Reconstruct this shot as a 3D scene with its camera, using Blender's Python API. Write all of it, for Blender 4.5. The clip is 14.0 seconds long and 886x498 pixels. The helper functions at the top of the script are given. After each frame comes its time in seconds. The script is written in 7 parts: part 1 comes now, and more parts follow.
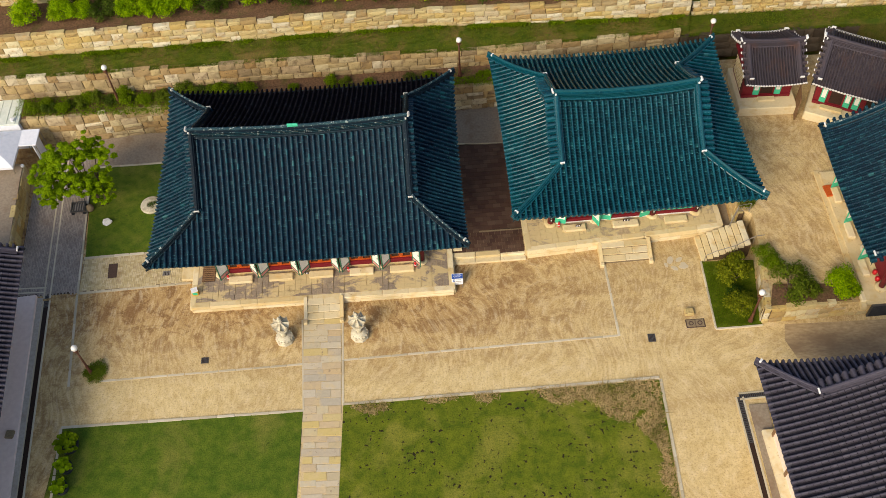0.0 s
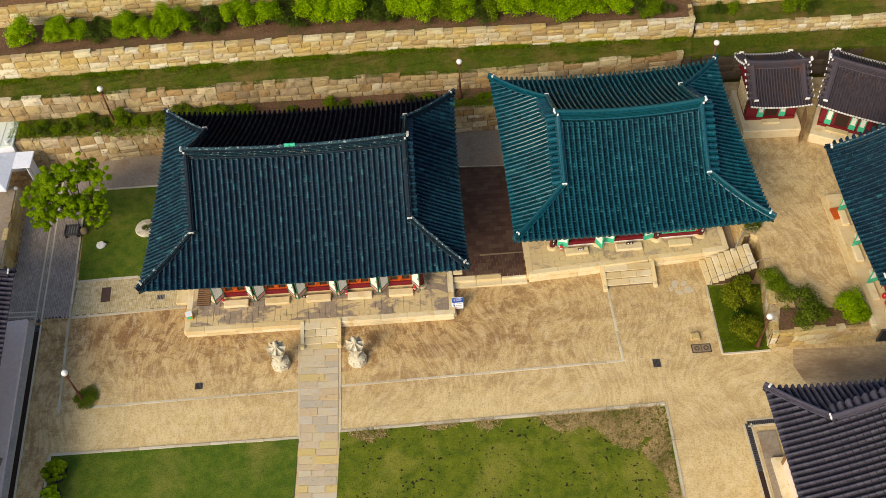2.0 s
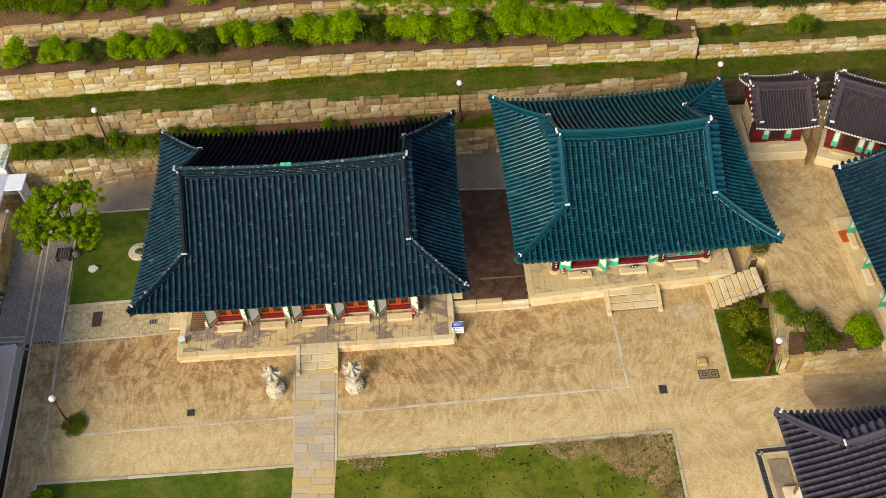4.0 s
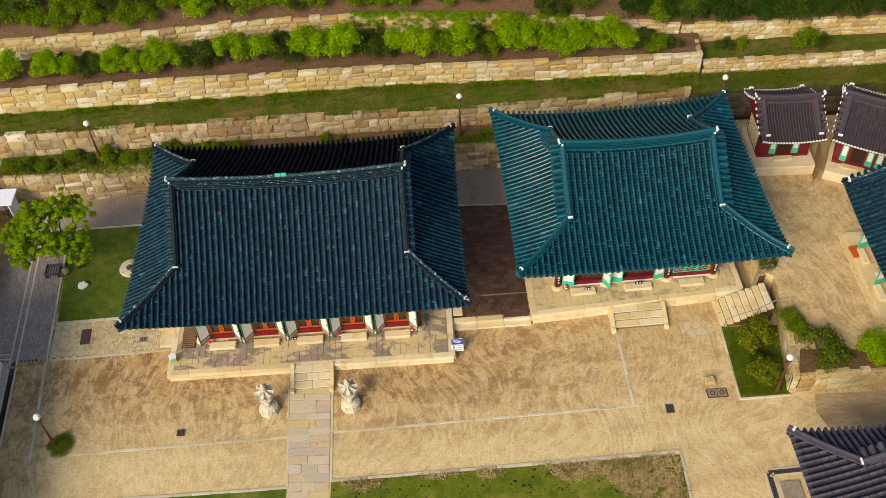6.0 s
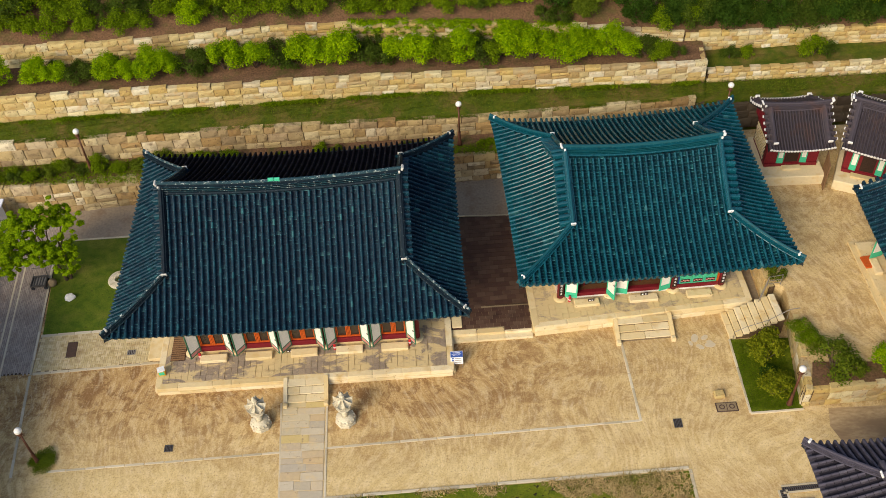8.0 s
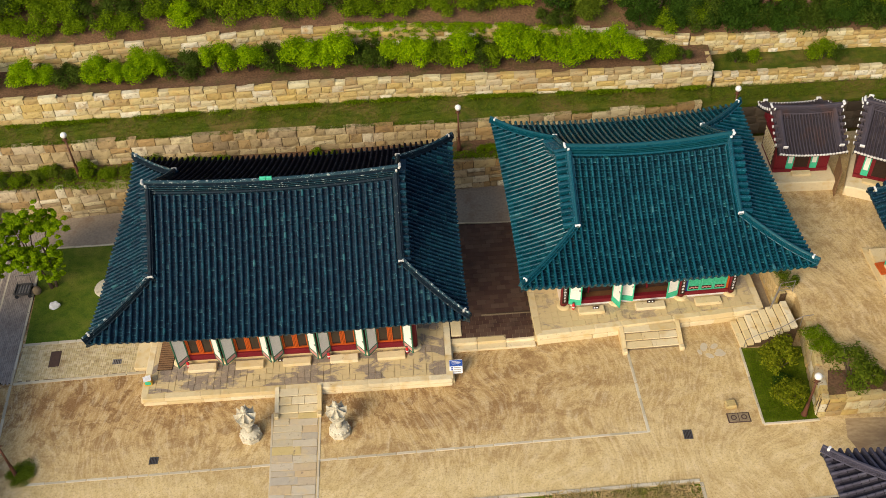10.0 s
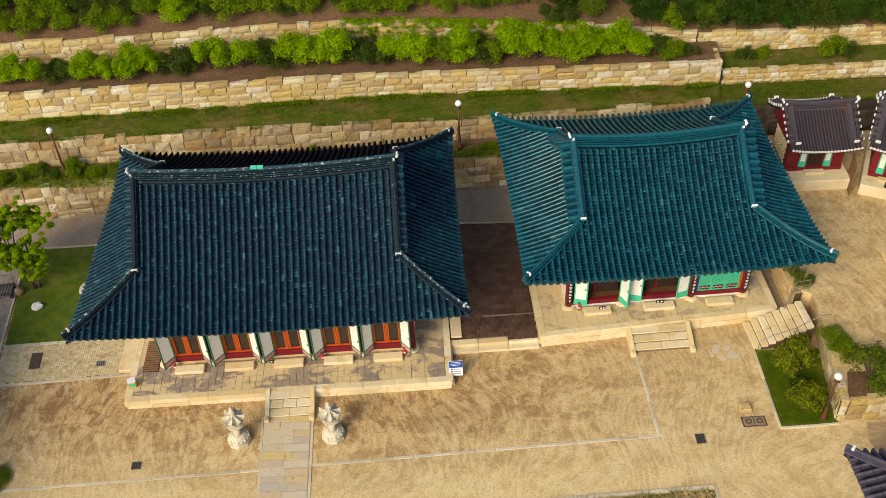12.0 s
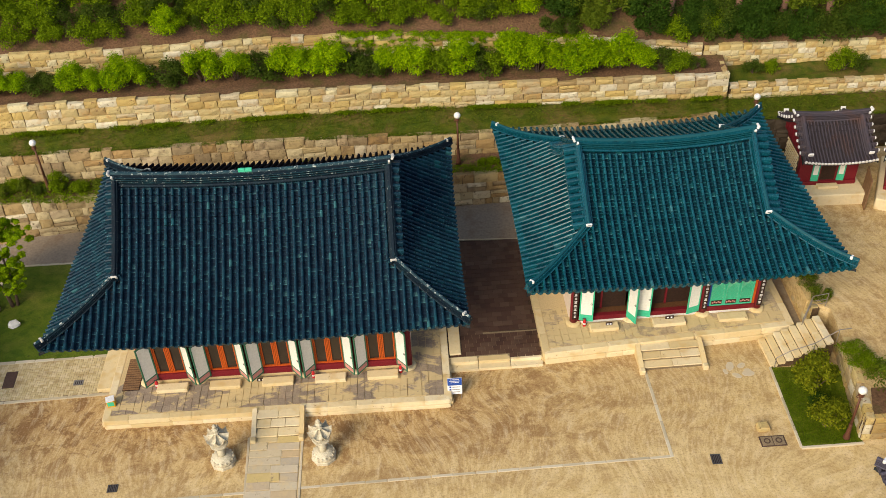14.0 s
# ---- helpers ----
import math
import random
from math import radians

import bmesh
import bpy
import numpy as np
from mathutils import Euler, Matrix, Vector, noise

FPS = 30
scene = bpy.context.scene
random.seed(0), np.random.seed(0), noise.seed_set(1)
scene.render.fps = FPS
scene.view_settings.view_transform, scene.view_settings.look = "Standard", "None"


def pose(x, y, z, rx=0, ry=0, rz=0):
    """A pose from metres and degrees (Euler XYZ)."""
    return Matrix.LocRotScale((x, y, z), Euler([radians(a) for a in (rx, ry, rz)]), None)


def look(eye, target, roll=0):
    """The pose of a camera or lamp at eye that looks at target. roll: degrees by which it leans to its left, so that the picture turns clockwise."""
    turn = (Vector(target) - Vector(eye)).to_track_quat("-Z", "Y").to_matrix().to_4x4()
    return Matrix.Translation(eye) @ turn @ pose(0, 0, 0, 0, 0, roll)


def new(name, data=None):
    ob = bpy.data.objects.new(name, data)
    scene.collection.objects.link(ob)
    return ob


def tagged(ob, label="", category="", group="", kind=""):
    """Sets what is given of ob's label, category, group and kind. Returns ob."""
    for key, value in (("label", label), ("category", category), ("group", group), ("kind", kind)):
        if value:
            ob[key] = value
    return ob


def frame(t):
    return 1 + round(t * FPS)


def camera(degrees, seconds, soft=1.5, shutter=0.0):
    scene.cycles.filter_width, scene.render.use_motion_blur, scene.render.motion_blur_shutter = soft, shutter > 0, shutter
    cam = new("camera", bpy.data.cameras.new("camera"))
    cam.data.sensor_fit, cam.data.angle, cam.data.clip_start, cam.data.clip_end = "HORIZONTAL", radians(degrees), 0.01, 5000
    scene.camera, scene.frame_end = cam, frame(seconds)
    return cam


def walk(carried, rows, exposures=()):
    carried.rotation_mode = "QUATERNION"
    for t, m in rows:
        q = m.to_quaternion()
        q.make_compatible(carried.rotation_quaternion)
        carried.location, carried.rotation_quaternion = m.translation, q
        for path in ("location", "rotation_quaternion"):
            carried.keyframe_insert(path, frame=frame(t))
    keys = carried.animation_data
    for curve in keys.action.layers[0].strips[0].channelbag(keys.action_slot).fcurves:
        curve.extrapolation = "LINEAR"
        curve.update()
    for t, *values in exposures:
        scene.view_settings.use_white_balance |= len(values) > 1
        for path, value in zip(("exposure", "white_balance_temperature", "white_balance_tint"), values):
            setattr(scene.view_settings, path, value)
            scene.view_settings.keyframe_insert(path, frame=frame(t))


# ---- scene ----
EXPOSURE = 0.41
cam = camera(48.9, 14.0, soft=0.4)
# seconds, eye, point looked at, lean
PATH = [
    (0, (0.232, -0.815, 52.745), (-1.653, 28.195, 12.065), -3.72),
    (0.5, (0.228, -0.757, 52.428), (-1.652, 28.574, 11.979), -3.68),
    (1, (0.223, -0.699, 52.094), (-1.652, 28.970, 11.892), -3.64),
    (1.5, (0.218, -0.640, 51.743), (-1.652, 29.375, 11.798), -3.59),
    (2, (0.213, -0.580, 51.373), (-1.679, 29.788, 11.697), -3.55),
    (2.5, (0.207, -0.519, 50.986), (-1.705, 30.218, 11.596), -3.51),
    (3, (0.201, -0.458, 50.581), (-1.710, 30.656, 11.487), -3.47),
    (5.5, (0.162, -0.133, 48.276), (-1.701, 32.653, 10.572), -3.27),
    (6, (0.153, -0.065, 47.757), (-1.716, 33.025, 10.320), -3.23),
    (6.5, (0.143, 0.006, 47.218), (-1.728, 33.406, 10.057), -3.19),
    (7, (0.133, 0.078, 46.657), (-1.732, 33.768, 9.760), -3.15),
    (7.5, (0.123, 0.151, 46.076), (-1.715, 34.142, 9.453), -3.11),
    (8, (0.112, 0.226, 45.473), (-1.715, 34.519, 9.131), -3.07),
    (10.5, (0.049, 0.632, 42.115), (-1.722, 36.413, 7.235), -2.87),
    (11, (0.035, 0.720, 41.372), (-1.726, 36.763, 6.762), -2.83),
    (11.5, (0.021, 0.810, 40.604), (-1.751, 37.132, 6.289), -2.79),
    (12, (0.006, 0.903, 39.812), (-1.783, 37.544, 5.838), -2.75),
    (12.5, (-0.009, 0.998, 38.994), (-1.823, 38.010, 5.426), -2.71),
    (13, (-0.025, 1.095, 38.151), (-1.799, 38.582, 5.112), -2.67),
    (13.5, (-0.041, 1.195, 37.282), (-1.782, 39.216, 4.857), -2.63),
    (14, (-0.058, 1.299, 36.388), (-1.767, 39.830, 4.569), -2.59),
]
walk(cam, [(t, look(eye, target, lean)) for t, eye, target, lean in PATH], exposures=[(0.0, EXPOSURE, 7000, 12)])

# ---- sky and sun: hazy afternoon, light from the south-west ----
SUN_EL, SUN_AZ = radians(35), radians(214)
world = bpy.data.worlds.new("sky")
scene.world = world
world.use_nodes = True
_nt = world.node_tree
_sky = _nt.nodes.new("ShaderNodeTexSky")
_sky.sky_type, _sky.sun_disc = "NISHITA", False
_sky.sun_elevation, _sky.sun_rotation = SUN_EL, SUN_AZ
_sky.dust_density, _sky.air_density = 1.5, 1.0
_nt.links.new(_sky.outputs[0], _nt.nodes["Background"].inputs[0])
_nt.nodes["Background"].inputs[1].default_value = 0.15
_sd = bpy.data.lights.new("sun", "SUN")
_sd.energy, _sd.angle, _sd.color = 2.4, radians(28), (1.0, 0.90, 0.72)
_sun = new("sun", _sd)
_dir = Vector((math.sin(SUN_AZ) * math.cos(SUN_EL), math.cos(SUN_AZ) * math.cos(SUN_EL), math.sin(SUN_EL)))
_sun.matrix_world = look(_dir * 200, (0, 0, 0))


# ---- materials ----
class Nodes:
    """Small builder for one node material."""

    def __init__(self, name):
        self.m = bpy.data.materials.new(name)
        self.m.use_nodes = True
        self.t = self.m.node_tree
        self.b = self.t.nodes["Principled BSDF"]
        self.co = self.t.nodes.new("ShaderNodeTexCoord")
        self.geo = self.t.nodes.new("ShaderNodeNewGeometry")

    def node(self, kind, **kw):
        n = self.t.nodes.new(kind)
        for k, v in kw.items():
            n.inputs[k].default_value = v
        return n

    def link(self, a, b):
        self.t.links.new(a, b)

    def where(self, world=False, scale=(1, 1, 1), turn=0.0):
        mp = self.node("ShaderNodeMapping")
        mp.inputs["Scale"].default_value = scale
        mp.inputs["Rotation"].default_value = (0, 0, turn)
        self.link(self.geo.outputs["Position"] if world else self.co.outputs["Object"], mp.inputs[0])
        return mp.outputs[0]

    def noise(self, vec, scale, detail=4.0, rough=0.55, warp=0.0):
        n = self.node("ShaderNodeTexNoise", Scale=scale, Detail=detail, Roughness=rough, Distortion=warp)
        self.link(vec, n.inputs["Vector"])
        return n.outputs[0]

    def ramp(self, fac, stops):
        r = self.node("ShaderNodeValToRGB")
        while len(r.color_ramp.elements) < len(stops):
            r.color_ramp.elements.new(0.5)
        for e, (p, c) in zip(r.color_ramp.elements, stops):
            e.position, e.color = p, (*c, 1) if not isinstance(c, float) else (c, c, c, 1)
        self.link(fac, r.inputs[0])
        return r.outputs[0]

    def mix(self, fac, a, b, how="MIX"):
        n = self.t.nodes.new("ShaderNodeMix")
        n.data_type, n.blend_type = "RGBA", how
        for sock, v in ((n.inputs[0], fac), (n.inputs[6], a), (n.inputs[7], b)):
            if isinstance(v, tuple):
                sock.default_value = (*v, 1)
            elif isinstance(v, (int, float)):
                sock.default_value = v
            else:
                self.link(v, sock)
        return n.outputs[2]

    def math(self, how, a, b=0.0):
        n = self.t.nodes.new("ShaderNodeMath")
        n.operation = how
        for sock, v in ((n.inputs[0], a), (n.inputs[1], b)):
            if isinstance(v, (int, float)):
                sock.default_value = v
            else:
                self.link(v, sock)
        return n.outputs[0]

    def chance(self, island):
        if island:
            return self.geo.outputs["Random Per Island"]
        return self.t.nodes.new("ShaderNodeObjectInfo").outputs["Random"]

    def done(self, color, rough=0.8, bump=None, depth=0.02, strength=0.5, metal=0.0, spec=0.3):
        if isinstance(color, tuple):
            self.b.inputs["Base Color"].default_value = (*color, 1)
        else:
            self.link(color, self.b.inputs["Base Color"])
        if isinstance(rough, (int, float)):
            self.b.inputs["Roughness"].default_value = rough
        else:
            self.link(rough, self.b.inputs["Roughness"])
        self.b.inputs["Metallic"].default_value = metal
        self.b.inputs["Specular IOR Level"].default_value = spec
        if bump is not None:
            n = self.node("ShaderNodeBump", Strength=strength, Distance=depth)
            self.link(bump, n.inputs["Height"])
            self.link(n.outputs[0], self.b.inputs["Normal"])
        return self.m


def worn(name, dark, light, scale=6.0, rough=0.8, bump=0.01, world=False, spec=0.3, grime=None, grime_at=0.62, stretch=(1, 1, 1)):
    """A plain surface with grain, larger stains and fine relief."""
    k = Nodes(name)
    v = k.where(world, stretch)
    fine = k.noise(v, scale * 4, 5)
    big = k.noise(v, scale * 0.35, 4, 0.6)
    c = k.mix(k.ramp(fine, [(0.3, 0.0), (0.7, 1.0)]), dark, light)
    if grime:
        c = k.mix(k.ramp(big, [(grime_at - 0.1, 0.0), (grime_at + 0.12, 0.85)]), c, grime)
    return k.done(c, rough, fine, bump, 0.5, spec=spec)


def pieces(name, stops, island=False, scale=5.0, rough=0.85, depth=0.02, spec=0.25, stain=None, gloss=None, chip_glint=None, chip_glint_at=0.66, grit=2.3):
    """Stones, tiles and the like: each piece has a tone of its own, with grain and stains."""
    k = Nodes(name)
    tone = k.ramp(k.chance(island), stops)
    v = k.where(True)
    fine = k.noise(v, scale * 4, 6, 0.65)
    mid = k.noise(v, scale, 4)
    c = k.mix(k.ramp(fine, [(0.25, 0.55), (0.75, 0.0)]), tone, (0.0, 0.0, 0.0), "MIX")
    c = k.mix(0.75, c, tone)
    if stain:
        c = k.mix(k.ramp(mid, [(0.52, 0.0), (0.75, 0.8)]), c, stain)
    # flecks: wear on stone, highlights painted into glazed tile
    if chip_glint:
        wear_glint = k.noise(v, scale * grit, 6, 0.72)
        c = k.mix(k.ramp(wear_glint, [(chip_glint_at - 0.02, 0.0), (chip_glint_at + 0.06, 0.9)]), c, chip_glint)
    r = rough if gloss is None else k.ramp(fine, [(0.3, gloss), (0.7, rough)])
    return k.done(c, r, fine, depth, 0.6, spec=spec)


def flat(name, color, rough=0.6, spec=0.3, metal=0.0):
    k = Nodes(name)
    v = k.where()
    n = k.noise(v, 9.0, 4)
    c = k.mix(k.ramp(n, [(0.3, 0.0), (0.75, 1.0)]), tuple(x * 0.82 for x in color), tuple(min(1, x * 1.08) for x in color))
    return k.done(c, rough, n, 0.004, 0.3, metal, spec)


def paver_material(name, stops, cover):
    """Paving slabs half hidden under drifts of pale sand."""
    k = Nodes(name)
    v = k.where(True)
    tone = k.ramp(k.chance(False), stops)
    fine = k.noise(v, 11.0, 6, 0.7)
    c = k.mix(k.ramp(fine, [(0.3, 0.45), (0.6, 0.0)]), tone, (0.13, 0.10, 0.075))
    drift = k.noise(k.where(True, (0.7, 1.3, 1.0)), 0.9, 7, 0.66, 0.5)
    c = k.mix(k.ramp(drift, [(cover - 0.02, 0.0), (cover + 0.04, 0.85)]), c, (0.62, 0.485, 0.25))
    moss = k.noise(v, 0.7, 6, 0.7)
    c = k.mix(k.ramp(moss, [(0.60, 0.0), (0.70, 0.6)]), c, (0.20, 0.145, 0.085))
    return k.done(c, 0.9, fine, 0.012, 0.5, spec=0.2)


def ground_material():
    k = Nodes("packed_sand")
    v = k.where(True)
    vs = k.where(True, (0.35, 1.0, 1.0), 0.06)
    big = k.noise(vs, 0.22, 5, 0.62, 0.6)
    mid = k.noise(v, 0.9, 9, 0.68, 1.2)
    fine = k.noise(v, 9.0, 8, 0.78)
    sep = k.node("ShaderNodeSeparateXYZ")
    k.link(k.geo.outputs["Position"], sep.inputs[0])
    x, y = sep.outputs[0], sep.outputs[1]
    pale, tan, brown = (0.72, 0.565, 0.285), (0.60, 0.44, 0.19), (0.28, 0.16, 0.068)
    c = k.mix(k.ramp(mid, [(0.35, 0.0), (0.65, 1.0)]), tan, pale)
    # damp, darker soil in front of the halls and along the western building
    band = k.math("MULTIPLY", k.ramp(k.math("MULTIPLY", k.math("SUBTRACT", y, 24.0), 0.08), [(0.25, 0.0), (0.62, 1.0), (1.0, 1.0)]),
                  k.ramp(k.math("MULTIPLY", k.math("ADD", x, 30.0), 0.022), [(0.0, 1.0), (0.62, 0.85), (0.86, 0.25)]))
    west = k.ramp(k.math("MULTIPLY", k.math("ADD", x, 30.0), 0.06), [(0.0, 1.0), (0.28, 0.9), (0.42, 0.0)])
    damp = k.math("MAXIMUM", band, k.math("MULTIPLY", west, 0.55))
    c = k.mix(k.math("MULTIPLY", damp, 0.74), c, (0.43, 0.25, 0.09))
    vd = k.where(True, (0.8, 1.0, 1.0), -0.5)
    blot = k.noise(vd, 1.15, 12, 0.72, 0.5)
    wet = k.math("MULTIPLY", k.math("ADD", damp, 0.12), k.ramp(blot, [(0.485, 0.0), (0.565, 0.9)]))
    c = k.mix(wet, c, (0.225, 0.115, 0.042))
    c = k.mix(k.ramp(big, [(0.50, 0.0), (0.78, 0.6)]), c, brown)
    # curved broom marks: streaks bent by a slow swirl
    swirl = k.node("ShaderNodeTexNoise", Scale=0.11, Detail=1.0)
    k.link(v, swirl.inputs["Vector"])
    off = k.node("ShaderNodeVectorMath")
    off.operation = "MULTIPLY_ADD"
    k.link(swirl.outputs["Color"], off.inputs[0])
    off.inputs[1].default_value = (11.0, 7.0, 0.0)
    k.link(v, off.inputs[2])
    st = k.node("ShaderNodeMapping")
    st.inputs["Scale"].default_value = (2.0, 0.62, 1.0)
    st.inputs["Rotation"].default_value = (0, 0, 0.35)
    k.link(off.outputs[0], st.inputs[0])
    streak = k.noise(st.outputs[0], 1.9, 10, 0.74, 0.25)
    marks = k.ramp(streak, [(0.36, 0.0), (0.66, 1.0)])
    c = k.mix(k.math("MULTIPLY", k.ramp(streak, [(0.49, 0.0), (0.66, 1.0)]), 0.55), c, (0.74, 0.60, 0.37))
    low = k.math("MULTIPLY", k.ramp(streak, [(0.36, 1.0), (0.50, 0.0)]), k.math("ADD", k.math("MULTIPLY", damp, 0.72), 0.26))
    c = k.mix(low, c, (0.30, 0.17, 0.075))
    c = k.mix(k.ramp(fine, [(0.36, 0.62), (0.49, 0.0)]), c, (0.26, 0.15, 0.07))
    c = k.mix(k.ramp(fine, [(0.54, 0.0), (0.70, 0.45)]), c, (0.80, 0.66, 0.42))
    h = k.math("ADD", k.math("MULTIPLY", marks, 0.4), fine)
    return k.done(c, 0.95, h, 0.03, 0.5, spec=0.1)


def grass_material(name, lush, dull, bare, cut=0.62, scale=1.0, spots=False):
    k = Nodes(name)
    v = k.where(True)
    fine = k.noise(v, 14.0, 6, 0.7)
    mid = k.noise(v, 1.6 * scale, 5, 0.6)
    big = k.noise(v, 0.35 * scale, 4, 0.6, 0.5)
    c = k.mix(k.ramp(mid, [(0.35, 0.0), (0.65, 1.0)]), lush, dull)
    c = k.mix(k.ramp(big, [(cut - 0.08, 0.0), (cut + 0.1, 0.85)]), c, bare)
    specks = k.noise(v, 3.2 * scale, 3, 0.5)
    c = k.mix(k.ramp(specks, [(0.64, 0.0), (0.72, 0.6)]), c, (0.035, 0.06, 0.012))
    c = k.mix(k.ramp(fine, [(0.32, 0.6), (0.58, 0.0)]), c, (0.02, 0.04, 0.006))
    if spots:
        # small black scars, in loose clusters
        crowd = k.noise(v, 0.45, 3, 0.6)
        hole = k.math("ADD", k.noise(v, 4.2, 4, 0.6), k.math("MULTIPLY", crowd, 0.35))
        c = k.mix(k.ramp(hole, [(0.808, 0.0), (0.822, 0.95)]), c, (0.022, 0.016, 0.012))
    return k.done(c, 0.9, fine, 0.05, 0.7, spec=0.1)


def leaf_material(name, lo, hi):
    k = Nodes(name)
    c = k.mix(k.geo.outputs["Random Per Island"], lo, hi)
    c = k.mix(k.math("MULTIPLY", k.chance(False), 0.35), c, tuple(x * 0.6 for x in lo))
    m = k.done(c, 0.7, spec=0.04)
    thin = k.node("ShaderNodeBsdfTranslucent")
    k.link(c, thin.inputs["Color"])
    both = k.node("ShaderNodeMixShader")
    both.inputs[0].default_value = 0.35
    k.link(k.b.outputs[0], both.inputs[1])
    k.link(thin.outputs[0], both.inputs[2])
    k.link(both.outputs[0], k.t.nodes["Material Output"].inputs[0])
    return m


M_SAND = ground_material()
M_LAWN = grass_material("lawn_grass", (0.065, 0.118, 0.010), (0.130, 0.172, 0.017), (0.22, 0.21, 0.04), 0.60)
M_LAWN_SPOT = grass_material("spotted_lawn_grass", (0.085, 0.122, 0.009), (0.17, 0.19, 0.014), (0.27, 0.25, 0.04), 0.58, spots=True)
M_DRY = grass_material("dry_grass", (0.42, 0.29, 0.12), (0.62, 0.45, 0.21), (0.20, 0.17, 0.04), 0.58, 2.0)
M_BANK = grass_material("bank_grass", (0.044, 0.072, 0.005), (0.100, 0.108, 0.010), (0.18, 0.115, 0.04), 0.55, 1.3)
M_BEDGRASS = grass_material("bed_turf", (0.075, 0.115, 0.006), (0.135, 0.165, 0.010), (0.17, 0.16, 0.03), 0.66, 1.3)
M_SOIL = worn("soil", (0.085, 0.045, 0.025), (0.19, 0.11, 0.06), 2.0, 0.95, 0.04, True, 0.1, (0.06, 0.07, 0.015))
STONE = [(0.0, (0.44, 0.30, 0.10)), (0.16, (0.60, 0.48, 0.22)), (0.32, (0.50, 0.39, 0.18)), (0.46, (0.68, 0.60, 0.36)), (0.60, (0.36, 0.25, 0.11)), (0.72, (0.58, 0.42, 0.14)), (0.84, (0.46, 0.36, 0.20)), (1.0, (0.72, 0.66, 0.48))]
M_WALLSTONE = pieces("wall_stone", STONE, scale=2.2, depth=0.09, stain=(0.46, 0.27, 0.09), chip_glint=(0.16, 0.085, 0.04), chip_glint_at=0.60)
M_CREAM = pieces("dressed_stone", [(0.0, (0.64, 0.50, 0.26)), (0.5, (0.74, 0.61, 0.36)), (1.0, (0.78, 0.68, 0.46))], scale=1.6, depth=0.02, stain=(0.56, 0.38, 0.14), chip_glint=(0.27, 0.17, 0.08), chip_glint_at=0.64)
M_PAVER = paver_material("paving_stone", [(0.0, (0.30, 0.235, 0.175)), (0.4, (0.34, 0.275, 0.205)), (0.75, (0.27, 0.215, 0.165)), (1.0, (0.38, 0.30, 0.21))], 0.50)
M_PAVER_B = paver_material("sandy_paving_stone", [(0.0, (0.44, 0.34, 0.21)), (0.5, (0.50, 0.40, 0.25)), (1.0, (0.38, 0.30, 0.20))], 0.45)
M_PATHSTONE = pieces("path_stone", [(0.0, (0.54, 0.43, 0.24)), (0.25, (0.48, 0.42, 0.32)), (0.5, (0.60, 0.44, 0.24)), (0.72, (0.58, 0.51, 0.38)), (0.88, (0.62, 0.47, 0.17)), (1.0, (0.50, 0.46, 0.38))], scale=1.6, depth=0.02, stain=(0.60, 0.46, 0.24), chip_glint=(0.25, 0.18, 0.12), chip_glint_at=0.63)
M_YELLOWBRICK = pieces("yellow_block", [(0.0, (0.50, 0.39, 0.19)), (0.5, (0.60, 0.49, 0.27)), (1.0, (0.66, 0.55, 0.34))], True, 1.5, depth=0.008, stain=(0.30, 0.20, 0.09))
M_GREYBRICK = pieces("grey_block", [(0.0, (0.30, 0.245, 0.205)), (0.5, (0.36, 0.30, 0.25)), (1.0, (0.42, 0.35, 0.29))], True, 0.8, depth=0.008, stain=(0.25, 0.19, 0.15))
M_PLASTER = worn("pinkish_plaster_floor", (0.74, 0.60, 0.54), (0.84, 0.70, 0.63), 0.8, 0.9, 0.004, True, 0.2)
M_PALECONCRETE = worn("pale_concrete", (0.40, 0.36, 0.30), (0.52, 0.47, 0.40), 1.6, 0.9, 0.006, True, 0.2, (0.28, 0.22, 0.16))
M_DARKPAVE = pieces("dark_paver", [(0.0, (0.075, 0.038, 0.026)), (0.5, (0.098, 0.054, 0.036)), (1.0, (0.13, 0.082, 0.055))], True, 1.0, 0.6, 0.01, stain=(0.04, 0.022, 0.016))
M_JOINT = worn("joint_mortar", (0.20, 0.15, 0.09), (0.30, 0.23, 0.14), 4.0, 0.95, 0.01, True, 0.1)
M_DARKJOINT = worn("dark_earth_joint", (0.05, 0.035, 0.025), (0.09, 0.06, 0.04), 4.0, 0.95, 0.01, True, 0.1)
M_CONCRETE = worn("concrete", (0.24, 0.19, 0.135), (0.33, 0.265, 0.19), 1.6, 0.9, 0.006, True, 0.2, (0.20, 0.12, 0.07))
M_KERB = pieces("kerb_stone", [(0.0, (0.46, 0.395, 0.27)), (0.5, (0.58, 0.50, 0.35)), (1.0, (0.64, 0.57, 0.42))], scale=2.0, depth=0.008)
M_RENDER = worn("pale_render", (0.68, 0.57, 0.47), (0.78, 0.66, 0.54), 1.2, 0.9, 0.004, True, 0.2)
M_GRATE = flat("cast_iron", (0.12, 0.115, 0.11), 0.6, 0.4, 0.6)
M_PLATE = flat("rusty_plate", (0.085, 0.05, 0.035), 0.7)
M_STEEL = flat("galvanised_rail", (0.32, 0.29, 0.25), 0.5, 0.4, 0.6)
